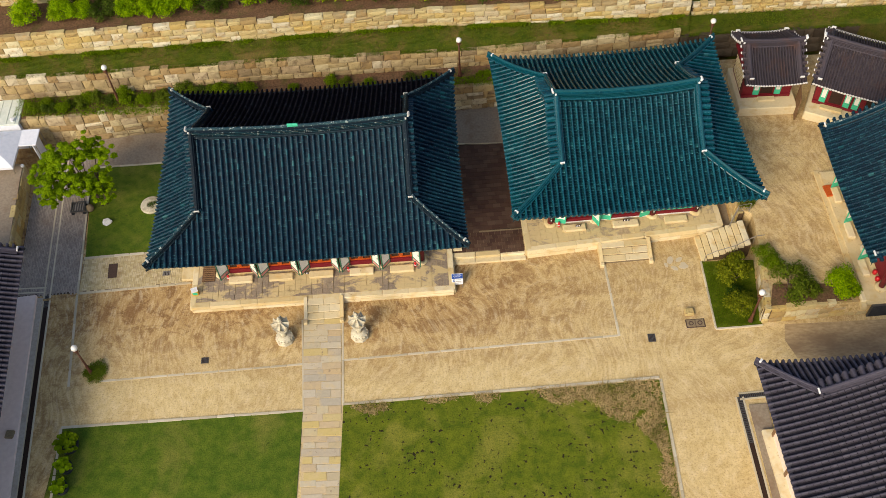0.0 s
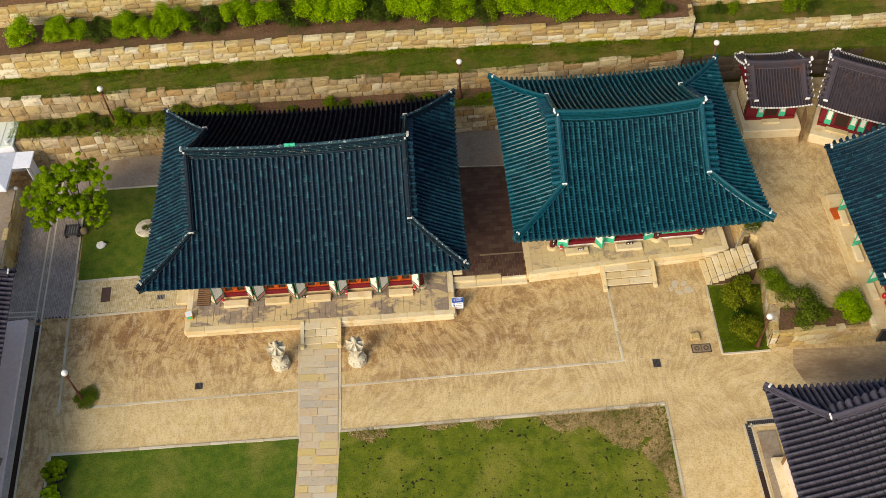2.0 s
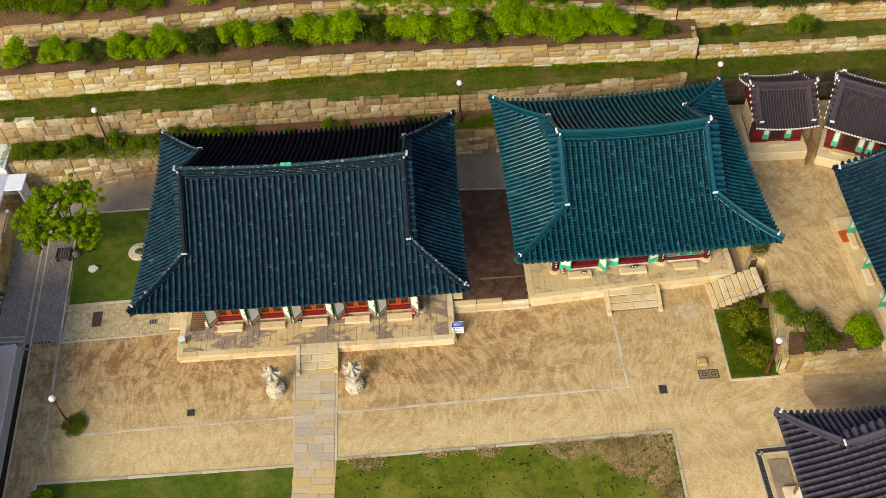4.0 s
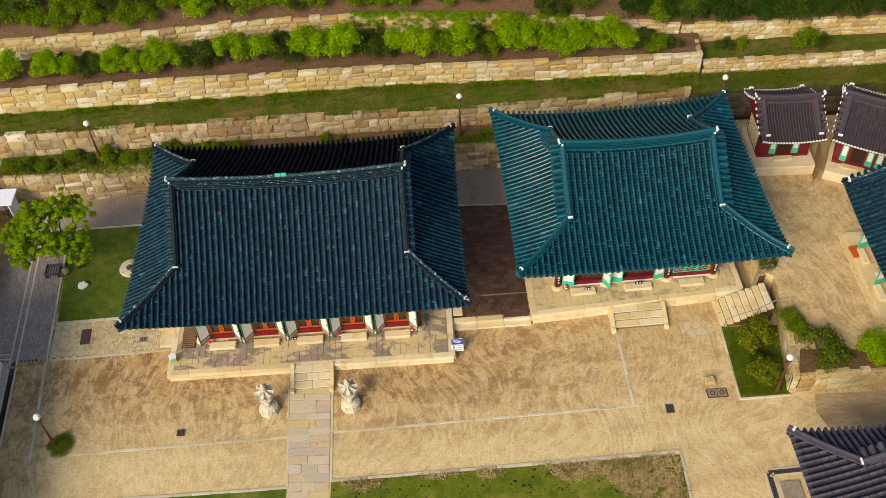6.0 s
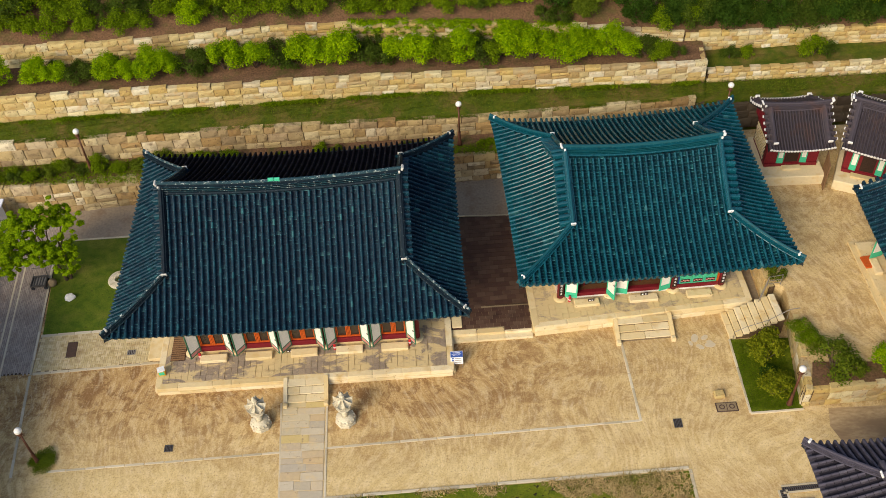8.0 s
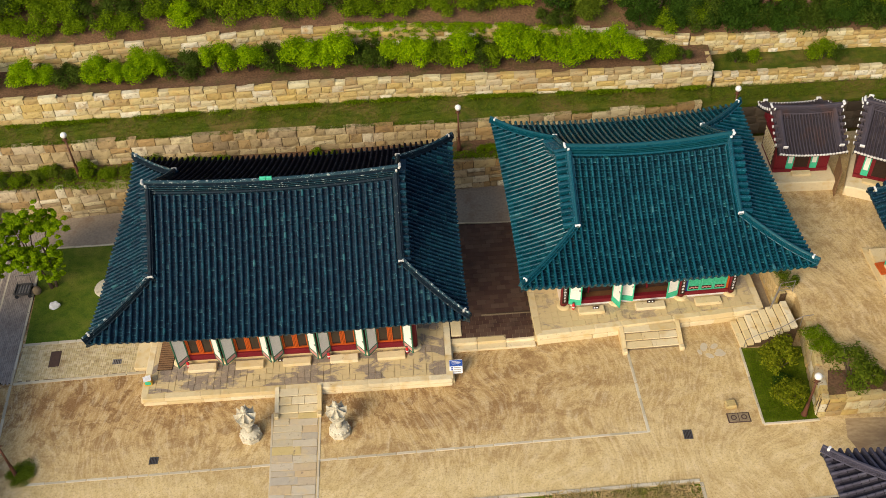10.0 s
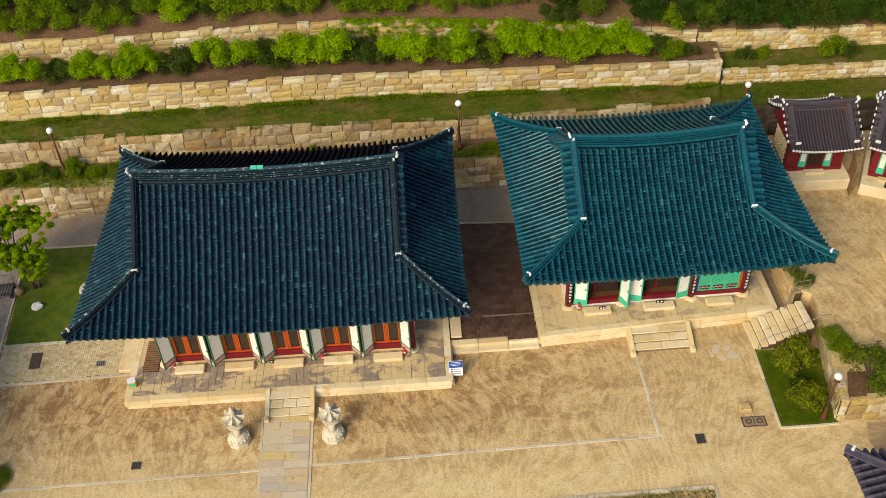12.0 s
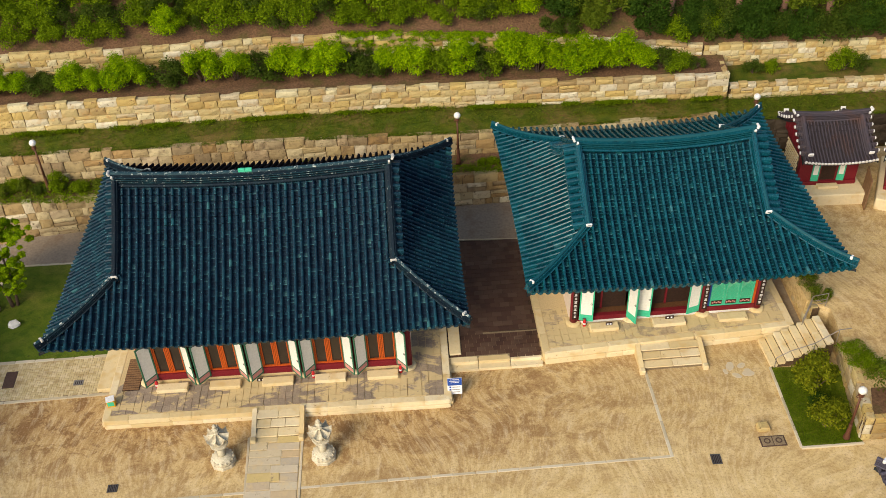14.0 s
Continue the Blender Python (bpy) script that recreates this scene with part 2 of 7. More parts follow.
# Pale flecks put the ribs' bright highlights into the glaze colour.
M_TILE_A = pieces("dark_glazed_tile", [(0.0, (0.003, 0.019, 0.036)), (0.5, (0.004, 0.030, 0.052)), (0.96, (0.006, 0.044, 0.066)), (0.99, (0.008, 0.075, 0.095)), (1.0, (0.03, 0.12, 0.13))], True, 3.0, 0.55, 0.005, 0.18, (0.002, 0.012, 0.028), 0.30, (0.07, 0.24, 0.26), 0.60, 4.0)
M_TILE_AP = pieces("dark_glazed_tile_single", [(0.0, (0.003, 0.019, 0.036)), (0.5, (0.004, 0.030, 0.052)), (0.96, (0.006, 0.044, 0.066)), (0.99, (0.008, 0.075, 0.095)), (1.0, (0.03, 0.12, 0.13))], False, 3.0, 0.55, 0.005, 0.18, (0.002, 0.012, 0.028), 0.30, (0.07, 0.24, 0.26), 0.60, 4.0)
# The darkness of the slope away from the sun is put into this colour.
M_TILE_REAR = pieces("dark_rear_tile", [(0.0, (0.006, 0.005, 0.008)), (0.8, (0.011, 0.009, 0.014)), (1.0, (0.02, 0.022, 0.028))], True, 3.0, 0.9, 0.01, 0.06, (0.005, 0.004, 0.006))
M_TILE_B = pieces("teal_glazed_tile", [(0.0, (0.001, 0.046, 0.066)), (0.5, (0.001, 0.066, 0.091)), (0.985, (0.003, 0.086, 0.112)), (1.0, (0.03, 0.14, 0.16))], True, 3.0, 0.34, 0.004, 0.5, (0.001, 0.030, 0.044), 0.14, (0.05, 0.28, 0.29), 0.64, 4.0)
M_TILE_BP = pieces("teal_glazed_tile_single", [(0.0, (0.001, 0.046, 0.066)), (0.5, (0.001, 0.066, 0.091)), (0.985, (0.003, 0.086, 0.112)), (1.0, (0.03, 0.14, 0.16))], False, 3.0, 0.34, 0.004, 0.5, (0.001, 0.030, 0.044), 0.14, (0.05, 0.28, 0.29), 0.64, 4.0)
M_TILE_C = pieces("grey_clay_tile", [(0.0, (0.058, 0.052, 0.072)), (0.6, (0.068, 0.061, 0.083)), (1.0, (0.085, 0.078, 0.10))], True, 3.0, 0.7, 0.012, 0.3, (0.03, 0.028, 0.035))
M_TILE_CP = pieces("grey_clay_tile_single", [(0.0, (0.058, 0.052, 0.072)), (0.6, (0.068, 0.061, 0.083)), (1.0, (0.085, 0.078, 0.10))], False, 3.0, 0.7, 0.012, 0.3, (0.03, 0.028, 0.035))
M_TILE_S = pieces("brown_grey_tile", [(0.0, (0.046, 0.037, 0.046)), (0.7, (0.064, 0.053, 0.063)), (1.0, (0.085, 0.066, 0.066))], True, 0.9, 0.75, 0.012, 0.3, (0.095, 0.048, 0.036))
# Trough tiles: valley shade put into a darker colour, with dirt stains.
M_PAN_A = pieces("shaded_dark_trough_tile", [(0.0, (0.002, 0.012, 0.026)), (0.6, (0.003, 0.022, 0.042)), (0.95, (0.005, 0.036, 0.058)), (1.0, (0.04, 0.12, 0.13))], True, 3.0, 0.6, 0.012, 0.25, (0.001, 0.008, 0.015), 0.4, (0.03, 0.12, 0.14), 0.61)
# The shadow behind the shrines is put into this stone's dark colour.
M_DARKSTONE = pieces("shade_dark_mossy_stone", [(0.0, (0.05, 0.036, 0.024)), (0.5, (0.085, 0.062, 0.04)), (1.0, (0.13, 0.10, 0.07))], scale=2.2, depth=0.05, stain=(0.06, 0.05, 0.03))
M_BROWNEARTH = worn("damp_earth", (0.34, 0.235, 0.125), (0.52, 0.385, 0.21), 1.5, 0.9, 0.02, True, 0.15, (0.24, 0.155, 0.085), 0.55, (0.5, 1.2, 1.0))
# Ridge highlights and white lime lines, both put into the colour as flecks.
M_RIDGE_CAP = pieces("pale_lined_ridge_cap", [(0.0, (0.004, 0.028, 0.042)), (1.0, (0.010, 0.045, 0.060))], False, 2.6, 0.6, 0.012, 0.25, (0.03, 0.10, 0.11), 0.45, (0.46, 0.50, 0.46), 0.575, 2.6)
M_LIP_A = pieces("worn_tile_lip", [(0.0, (0.001, 0.012, 0.028)), (0.55, (0.003, 0.030, 0.056)), (0.85, (0.010, 0.070, 0.095)), (1.0, (0.07, 0.20, 0.21))], True, 3.0, 0.6, 0.01, 0.25, (0.004, 0.03, 0.042), 0.4)
M_LIP_B = pieces("worn_teal_lip", [(0.0, (0.001, 0.026, 0.040)), (0.5, (0.003, 0.064, 0.084)), (0.85, (0.006, 0.110, 0.130)), (1.0, (0.06, 0.22, 0.24))], True, 3.0, 0.6, 0.01, 0.25, (0.004, 0.06, 0.07), 0.4)
M_LIP_C = pieces("worn_grey_lip", [(0.0, (0.030, 0.026, 0.034)), (1.0, (0.05, 0.044, 0.055))], True, 3.0, 0.7, 0.01, 0.25, (0.03, 0.026, 0.03))
# Same valley shade in the colour of the teal and grey troughs.
M_PAN_B = pieces("shaded_teal_trough_tile", [(0.0, (0.001, 0.016, 0.026)), (0.9, (0.002, 0.032, 0.045)), (1.0, (0.01, 0.09, 0.10))], True, 3.0, 0.7, 0.008, 0.08, (0.003, 0.02, 0.024), 0.4, (0.05, 0.18, 0.19), 0.68)
M_PAN_C = pieces("shaded_dirty_grey_trough_tile", [(0.0, (0.014, 0.012, 0.020)), (1.0, (0.022, 0.020, 0.030))], True, 3.0, 0.75, 0.012, 0.25, (0.015, 0.013, 0.016))
M_RIDGE_A = pieces("weathered_ridge_tile", [(0.0, (0.003, 0.010, 0.018)), (1.0, (0.006, 0.016, 0.026))], False, 2.6, 0.8, 0.02, 0.15, (0.006, 0.03, 0.04), 0.5, (0.26, 0.30, 0.28), 0.63, 3.0)
M_OLDSTONE = pieces("old_wall_stone", [(0.0, (0.36, 0.225, 0.09)), (0.25, (0.48, 0.37, 0.18)), (0.5, (0.29, 0.21, 0.115)), (0.7, (0.60, 0.50, 0.29)), (0.85, (0.32, 0.20, 0.08)), (1.0, (0.68, 0.60, 0.42))], scale=2.2, depth=0.05, stain=(0.14, 0.09, 0.05), chip_glint=(0.07, 0.045, 0.03), chip_glint_at=0.60)
M_WALLJOINT = worn("earthy_wall_joint", (0.07, 0.045, 0.025), (0.14, 0.09, 0.05), 4.0, 0.95, 0.02, True, 0.1)
M_SANDJOINT = worn("sandy_paving_joint", (0.50, 0.38, 0.20), (0.64, 0.50, 0.28), 4.0, 0.95, 0.01, True, 0.1)
M_PALEJADE = worn("pale_jade_paper", (0.16, 0.42, 0.28), (0.24, 0.52, 0.36), 3.0, 0.8, 0.002)
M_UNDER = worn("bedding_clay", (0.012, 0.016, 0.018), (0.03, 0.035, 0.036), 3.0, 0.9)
M_LIME = flat("white_lime", (0.78, 0.77, 0.73), 0.8)
M_OLDLIME = worn("weathered_lime", (0.35, 0.34, 0.30), (0.66, 0.64, 0.58), 6.0, 0.85)
M_RED = worn("oxblood_paint", (0.13, 0.008, 0.014), (0.20, 0.014, 0.022), 3.0, 0.55, 0.004)
M_ORANGE = worn("orange_paint", (0.40, 0.06, 0.010), (0.58, 0.115, 0.015), 5.0, 0.55, 0.003)
M_GREEN = worn("jade_paint", (0.03, 0.40, 0.23), (0.05, 0.52, 0.31), 3.0, 0.55, 0.004)
M_DGREEN = worn("dull_green_paint", (0.03, 0.13, 0.075), (0.05, 0.19, 0.11), 3.0, 0.6, 0.004)
M_PAPER = worn("door_paper", (0.68, 0.68, 0.62), (0.80, 0.80, 0.74), 2.0, 0.9, 0.002)
M_PINK = worn("pink_panel", (0.48, 0.20, 0.18), (0.60, 0.28, 0.25), 4.0, 0.7, 0.003)
# Dark wood; also painted-in shade for hall interiors, doorways and drain pits.
M_DARKROOM = worn("dark_wood_and_hollow_shade", (0.02, 0.010, 0.007), (0.045, 0.022, 0.013), 3.0, 0.7)
M_FLOORWOOD = worn("floor_boards", (0.10, 0.045, 0.02), (0.17, 0.08, 0.035), 3.0, 0.5, 0.004, stretch=(6, 1, 1))
M_WOOD = worn("weathered_wood", (0.16, 0.085, 0.04), (0.26, 0.15, 0.075), 4.0, 0.75, 0.006, stretch=(1, 1, 0.2))
M_POST = worn("brown_lamp_post", (0.075, 0.028, 0.016), (0.14, 0.055, 0.03), 6.0, 0.6)
M_GRANITE = worn("carved_granite", (0.46, 0.41, 0.29), (0.72, 0.66, 0.50), 5.0, 0.9, 0.04, False, 0.2, (0.26, 0.21, 0.13), 0.58)
M_BLUE = flat("sign_blue", (0.015, 0.07, 0.32), 0.5)
M_WHITE = flat("white_paint", (0.78, 0.79, 0.80), 0.5)
M_EXTRED = flat("red_canister", (0.55, 0.012, 0.02), 0.35, 0.5)
M_TARP = worn("white_tarp", (0.70, 0.73, 0.79), (0.80, 0.82, 0.87), 1.0, 0.6, 0.004)
M_PALEROOF = worn("pale_sheet_roof", (0.55, 0.60, 0.52), (0.66, 0.70, 0.62), 1.0, 0.6, 0.004)
M_BARK = worn("bark", (0.07, 0.045, 0.03), (0.14, 0.095, 0.065), 8.0, 0.95, 0.03)
M_REDBARK = worn("reddish_pine_bark", (0.12, 0.06, 0.04), (0.26, 0.14, 0.10), 5.0, 0.95, 0.05)
M_LEAF_TREE = leaf_material("tree_leaf", (0.12, 0.23, 0.004), (0.34, 0.48, 0.008))
M_LEAF_BRIGHT = leaf_material("bright_leaf", (0.10, 0.22, 0.003), (0.38, 0.54, 0.005))
M_LEAF_MID = leaf_material("shrub_leaf", (0.085, 0.15, 0.004), (0.23, 0.33, 0.008))
M_LEAF_DARK = leaf_material("dark_leaf", (0.04, 0.075, 0.008), (0.10, 0.145, 0.016))
M_LEAF_OLIVE = leaf_material("olive_leaf", (0.08, 0.13, 0.010), (0.19, 0.24, 0.018))
M_LEAF_DEEP = leaf_material("deep_leaf", (0.022, 0.055, 0.006), (0.06, 0.12, 0.012))
M_LEAF_GRASS = leaf_material("bed_blade", (0.075, 0.13, 0.005), (0.14, 0.20, 0.008))
M_LEAF_GOLD = leaf_material("golden_leaf", (0.09, 0.125, 0.006), (0.25, 0.27, 0.014))
M_PINE = leaf_material("pine_needles", (0.018, 0.045, 0.016), (0.04, 0.08, 0.024))
M_GLOBE = flat("opal_globe", (0.82, 0.80, 0.74), 0.3, 0.5)
M_POT = flat("dark_rubber_pot", (0.03, 0.032, 0.035), 0.7)
M_GLASS = flat("dark_glazing", (0.035, 0.025, 0.018), 0.25, 0.5)


# ---- mesh helpers ----
class Shape:
    """Collects vertices and faces for one mesh."""

    def __init__(self):
        self.v, self.f = [], []

    def add(self, verts, faces, m=None):
        n = len(self.v)
        self.v += [tuple(m @ Vector(p)) for p in verts] if m is not None else [tuple(p) for p in verts]
        self.f += [tuple(i + n for i in q) for q in faces]
        return self

    def box(self, x0, y0, z0, x1, y1, z1, m=None):
        v = [(x0, y0, z0), (x1, y0, z0), (x1, y1, z0), (x0, y1, z0), (x0, y0, z1), (x1, y0, z1), (x1, y1, z1), (x0, y1, z1)]
        return self.add(v, [(0, 3, 2, 1), (4, 5, 6, 7), (0, 1, 5, 4), (1, 2, 6, 5), (2, 3, 7, 6), (3, 0, 4, 7)], m)

    def chamfer(self, x0, y0, z0, x1, y1, z1, c=0.02, m=None, rough=0.0, rnd=None):
        """A block with cut edges, a little uneven."""
        v, f = [], []
        cx, cy, cz, h = (x0 + x1) / 2, (y0 + y1) / 2, (z0 + z1) / 2, ((x1 - x0) / 2, (y1 - y0) / 2, (z1 - z0) / 2)
        idx = {}
        for sx in (-1, 1):
            for sy in (-1, 1):
                for sz in (-1, 1):
                    for a in range(3):
                        p = [sx * (h[0] - (c if a != 0 else 0)), sy * (h[1] - (c if a != 1 else 0)), sz * (h[2] - (c if a != 2 else 0))]
                        if rnd:
                            p = [q + rnd.uniform(-rough, rough) for q in p]
                        idx[(sx, sy, sz, a)] = len(v)
                        v.append((cx + p[0], cy + p[1], cz + p[2]))
        for a in range(3):
            b, d = (a + 1) % 3, (a + 2) % 3
            for s in (-1, 1):
                q = []
                for u, w in ((-1, -1), (1, -1), (1, 1), (-1, 1)):
                    k = [0, 0, 0]
                    k[a], k[b], k[d] = s, u, w
                    q.append(idx[(*k, a)])
                f.append(tuple(q if s > 0 else q[::-1]))
            for u in (-1, 1):
                for w in (-1, 1):
                    k0, k1 = [0, 0, 0], [0, 0, 0]
                    k0[a], k1[a] = -1, 1
                    k0[b] = k1[b] = u
                    k0[d] = k1[d] = w
                    q = [idx[(*k0, b)], idx[(*k1, b)], idx[(*k1, d)], idx[(*k0, d)]]
                    f.append(tuple(q if u * w > 0 else q[::-1]))
        for sx in (-1, 1):
            for sy in (-1, 1):
                for sz in (-1, 1):
                    q = [idx[(sx, sy, sz, a)] for a in range(3)]
                    f.append(tuple(q if sx * sy * sz > 0 else q[::-1]))
        return self.add(v, f, m)

    def lathe(self, profile, n=12, m=None, cap=True):
        v = [(r * math.cos(2 * math.pi * i / n), r * math.sin(2 * math.pi * i / n), z) for r, z in profile for i in range(n)]
        f = [(j * n + i, j * n + (i + 1) % n, (j + 1) * n + (i + 1) % n, (j + 1) * n + i) for j in range(len(profile) - 1) for i in range(n)]
        if cap:
            f += [tuple(range(n))[::-1], tuple(range((len(profile) - 1) * n, len(profile) * n))]
        return self.add(v, f, m)

    def prism(self, poly, z0, z1):
        n = len(poly)
        v = [(x, y, z0) for x, y in poly] + [(x, y, z1) for x, y in poly]
        return self.add(v, [tuple(range(n))[::-1], tuple(range(n, 2 * n))] + [(i, (i + 1) % n, n + (i + 1) % n, n + i) for i in range(n)])

    def sweep(self, section, path, up=(0, 0, 1), closed=True, ends=True):
        """A section of (side, height) carried along a path of points."""
        n, v, f = len(section), [], []
        pts = [Vector(p) for p in path]
        for i, p in enumerate(pts):
            t = (pts[min(i + 1, len(pts) - 1)] - pts[max(i - 1, 0)]).normalized()
            side = t.cross(Vector(up)).normalized()
            top = side.cross(t).normalized()
            v += [tuple(p + side * a + top * b) for a, b in section]
        for j in range(len(pts) - 1):
            for i in range(n if closed else n - 1):
                k = (i + 1) % n
                f.append((j * n + i, j * n + k, (j + 1) * n + k, (j + 1) * n + i))
        if ends and closed:
            f += [tuple(range(n))[::-1], tuple(range((len(pts) - 1) * n, len(pts) * n))]
        return self.add(v, f)

    def tube(self, path, r, n=8, r2=None):
        pts = [Vector(p) for p in path]
        v, f = [], []
        for i, p in enumerate(pts):
            t = (pts[min(i + 1, len(pts) - 1)] - pts[max(i - 1, 0)]).normalized()
            a = t.cross(Vector((0.31, 0.17, 0.93))).normalized()
            b = t.cross(a)
            q = r + ((r2 if r2 is not None else r) - r) * i / max(1, len(pts) - 1)
            v += [tuple(p + (a * math.cos(2 * math.pi * k / n) + b * math.sin(2 * math.pi * k / n)) * q) for k in range(n)]
        f = [(j * n + k, j * n + (k + 1) % n, (j + 1) * n + (k + 1) % n, (j + 1) * n + k) for j in range(len(pts) - 1) for k in range(n)]
        f += [tuple(range(n))[::-1], tuple(range((len(pts) - 1) * n, len(pts) * n))]
        return self.add(v, f)

    def mesh(self, name, material, smooth=False):
        me = bpy.data.meshes.new(name)
        me.from_pydata(self.v, [], self.f)
        me.materials.append(material)
        if smooth:
            me.polygons.foreach_set("use_smooth", [True] * len(me.polygons))
        me.update()
        return me


def part(name, shape, material, parent, label="", smooth=False, at=None):
    """Links a shape (or a ready mesh) as one mesh object under its thing."""
    ob = new(name, shape if isinstance(shape, bpy.types.Mesh) else shape.mesh(name, material, smooth))
    ob.parent = parent
    if at is not None:
        ob.matrix_basis = at
    return tagged(ob, label) if label else ob


def thing(name, label, category, m=None, group="", kind="", shape=None, material=None, smooth=False):
    ob = new(name, shape.mesh(name, material, smooth) if shape else None)
    if m is not None:
        ob.matrix_basis = m
    return tagged(ob, label, category, group, kind)


def joined(name, template, mats, material, parent, label="", smooth=False):
    """Many copies of one small template in a single mesh of kind stuff."""
    if not mats:
        return None
    tv, tf = np.array(template.v), template.f
    n = len(tv)
    R = np.array([[list(r) for r in m] for m in mats])
    v = np.einsum("kij,nj->kni", R[:, :3, :3], tv) + R[:, None, :3, 3]
    faces = [tuple(i + k * n for i in q) for k in range(len(mats)) for q in tf]
    me = bpy.data.meshes.new(name)
    me.from_pydata(v.reshape(-1, 3).tolist(), [], faces)
    me.materials.append(material)
    if smooth:
        me.polygons.foreach_set("use_smooth", [True] * len(me.polygons))
    me.update()
    ob = new(name, me)
    ob.parent = parent
    return tagged(ob, label, kind="stuff")


def along(line, s):
    """The point (any number of coordinates) at a share s of a polyline's length, and the plan direction there."""
    p = [Vector(q[:2]) for q in line]
    d = [(p[i + 1] - p[i]).length for i in range(len(p) - 1)]
    w = max(0.0, min(1.0, s)) * sum(d)
    for i, e in enumerate(d):
        if w <= e or i == len(d) - 1:
            k = w / e
            return [a + (b - a) * k for a, b in zip(line[i], line[i + 1])], (p[i + 1] - p[i]).normalized()
        w -= e


def plan_length(line):
    return sum((Vector(line[i + 1][:2]) - Vector(line[i][:2])).length for i in range(len(line) - 1))


# ---- tiled roofs ----
def arc_tile(r0, r1, length, n=5, lip=True):
    """A cover tile: half a tube, wider at its lower end (y = 0), closed there."""
    s = Shape()
    v = []
    for y, r, z in ((0.0, r0, 0.006), (length, r1, 0.0)):
        v += [(-r * math.cos(math.pi * i / n), y, z - 0.10 if i in (0, n) else z + 0.055 + r * math.sin(math.pi * i / n) * 1.05) for i in range(n + 1)]
    f = [(i, n + 1 + i, n + 2 + i, i + 1)[::-1] for i in range(n)]
    if lip:
        f.append(tuple(range(n + 1)))
    return s.add(v, f)


def pan_tile(width, length):
    """A shallow trough tile with a lip, tilted over the one below."""
    w, q, th = width / 2, 0.045, 0.022
    v = []
    for y, z in ((0.0, 0.042), (length, 0.006)):
        v += [(-w, y, z + q), (-w * 0.45, y, z + 0.008), (w * 0.45, y, z + 0.008), (w, y, z + q)]
    v += [(-w, 0, q + 0.042 - th), (-w * 0.45, 0, 0.020), (w * 0.45, 0, 0.020), (w, 0, q + 0.042 - th)]
    f = [(0, 1, 5, 4), (1, 2, 6, 5), (2, 3, 7, 6), (8, 9, 1, 0), (9, 10, 2, 1), (10, 11, 3, 2)]
    return Shape().add(v, f)


LAYERS = [(-0.26, 0.0), (-0.27, 0.06), (-0.22, 0.12), (-0.13, 0.13), (-0.13, 0.18), (-0.20, 0.185), (-0.20, 0.24), (-0.12, 0.245), (-0.12, 0.30), (-0.19, 0.305), (-0.19, 0.36),
          (-0.11, 0.365), (-0.11, 0.42), (-0.18, 0.425), (-0.18, 0.48), (-0.10, 0.50), (-0.10, 0.60), (-0.06, 0.66)]


def pan_lip(width):
    """The thick worn front edge of a trough tile."""
    w, q = width / 2, 0.045
    v = []
    for y, up in ((-0.004, -0.030), (-0.004, 0.004), (0.034, 0.001)):
        v += [(-w, y, 0.042 + q + up), (-w * 0.45, y, 0.05 + up), (w * 0.45, y, 0.05 + up), (w, y, 0.042 + q + up)]
    return Shape().add(v, [(a + i, a + i + 1, a + i + 5, a + i + 4) for a in (0, 4) for i in range(3)])


def ridge_section(width, height):
    half = [(a * width / 0.40, b * height / 0.66) for a, b in LAYERS]
    return half + [(-a, b) for a, b in reversed(half)]


CAP = [(-0.075, 0.0), (-0.06, 0.045), (-0.025, 0.07), (0.025, 0.07), (0.06, 0.045), (0.075, 0.0)]


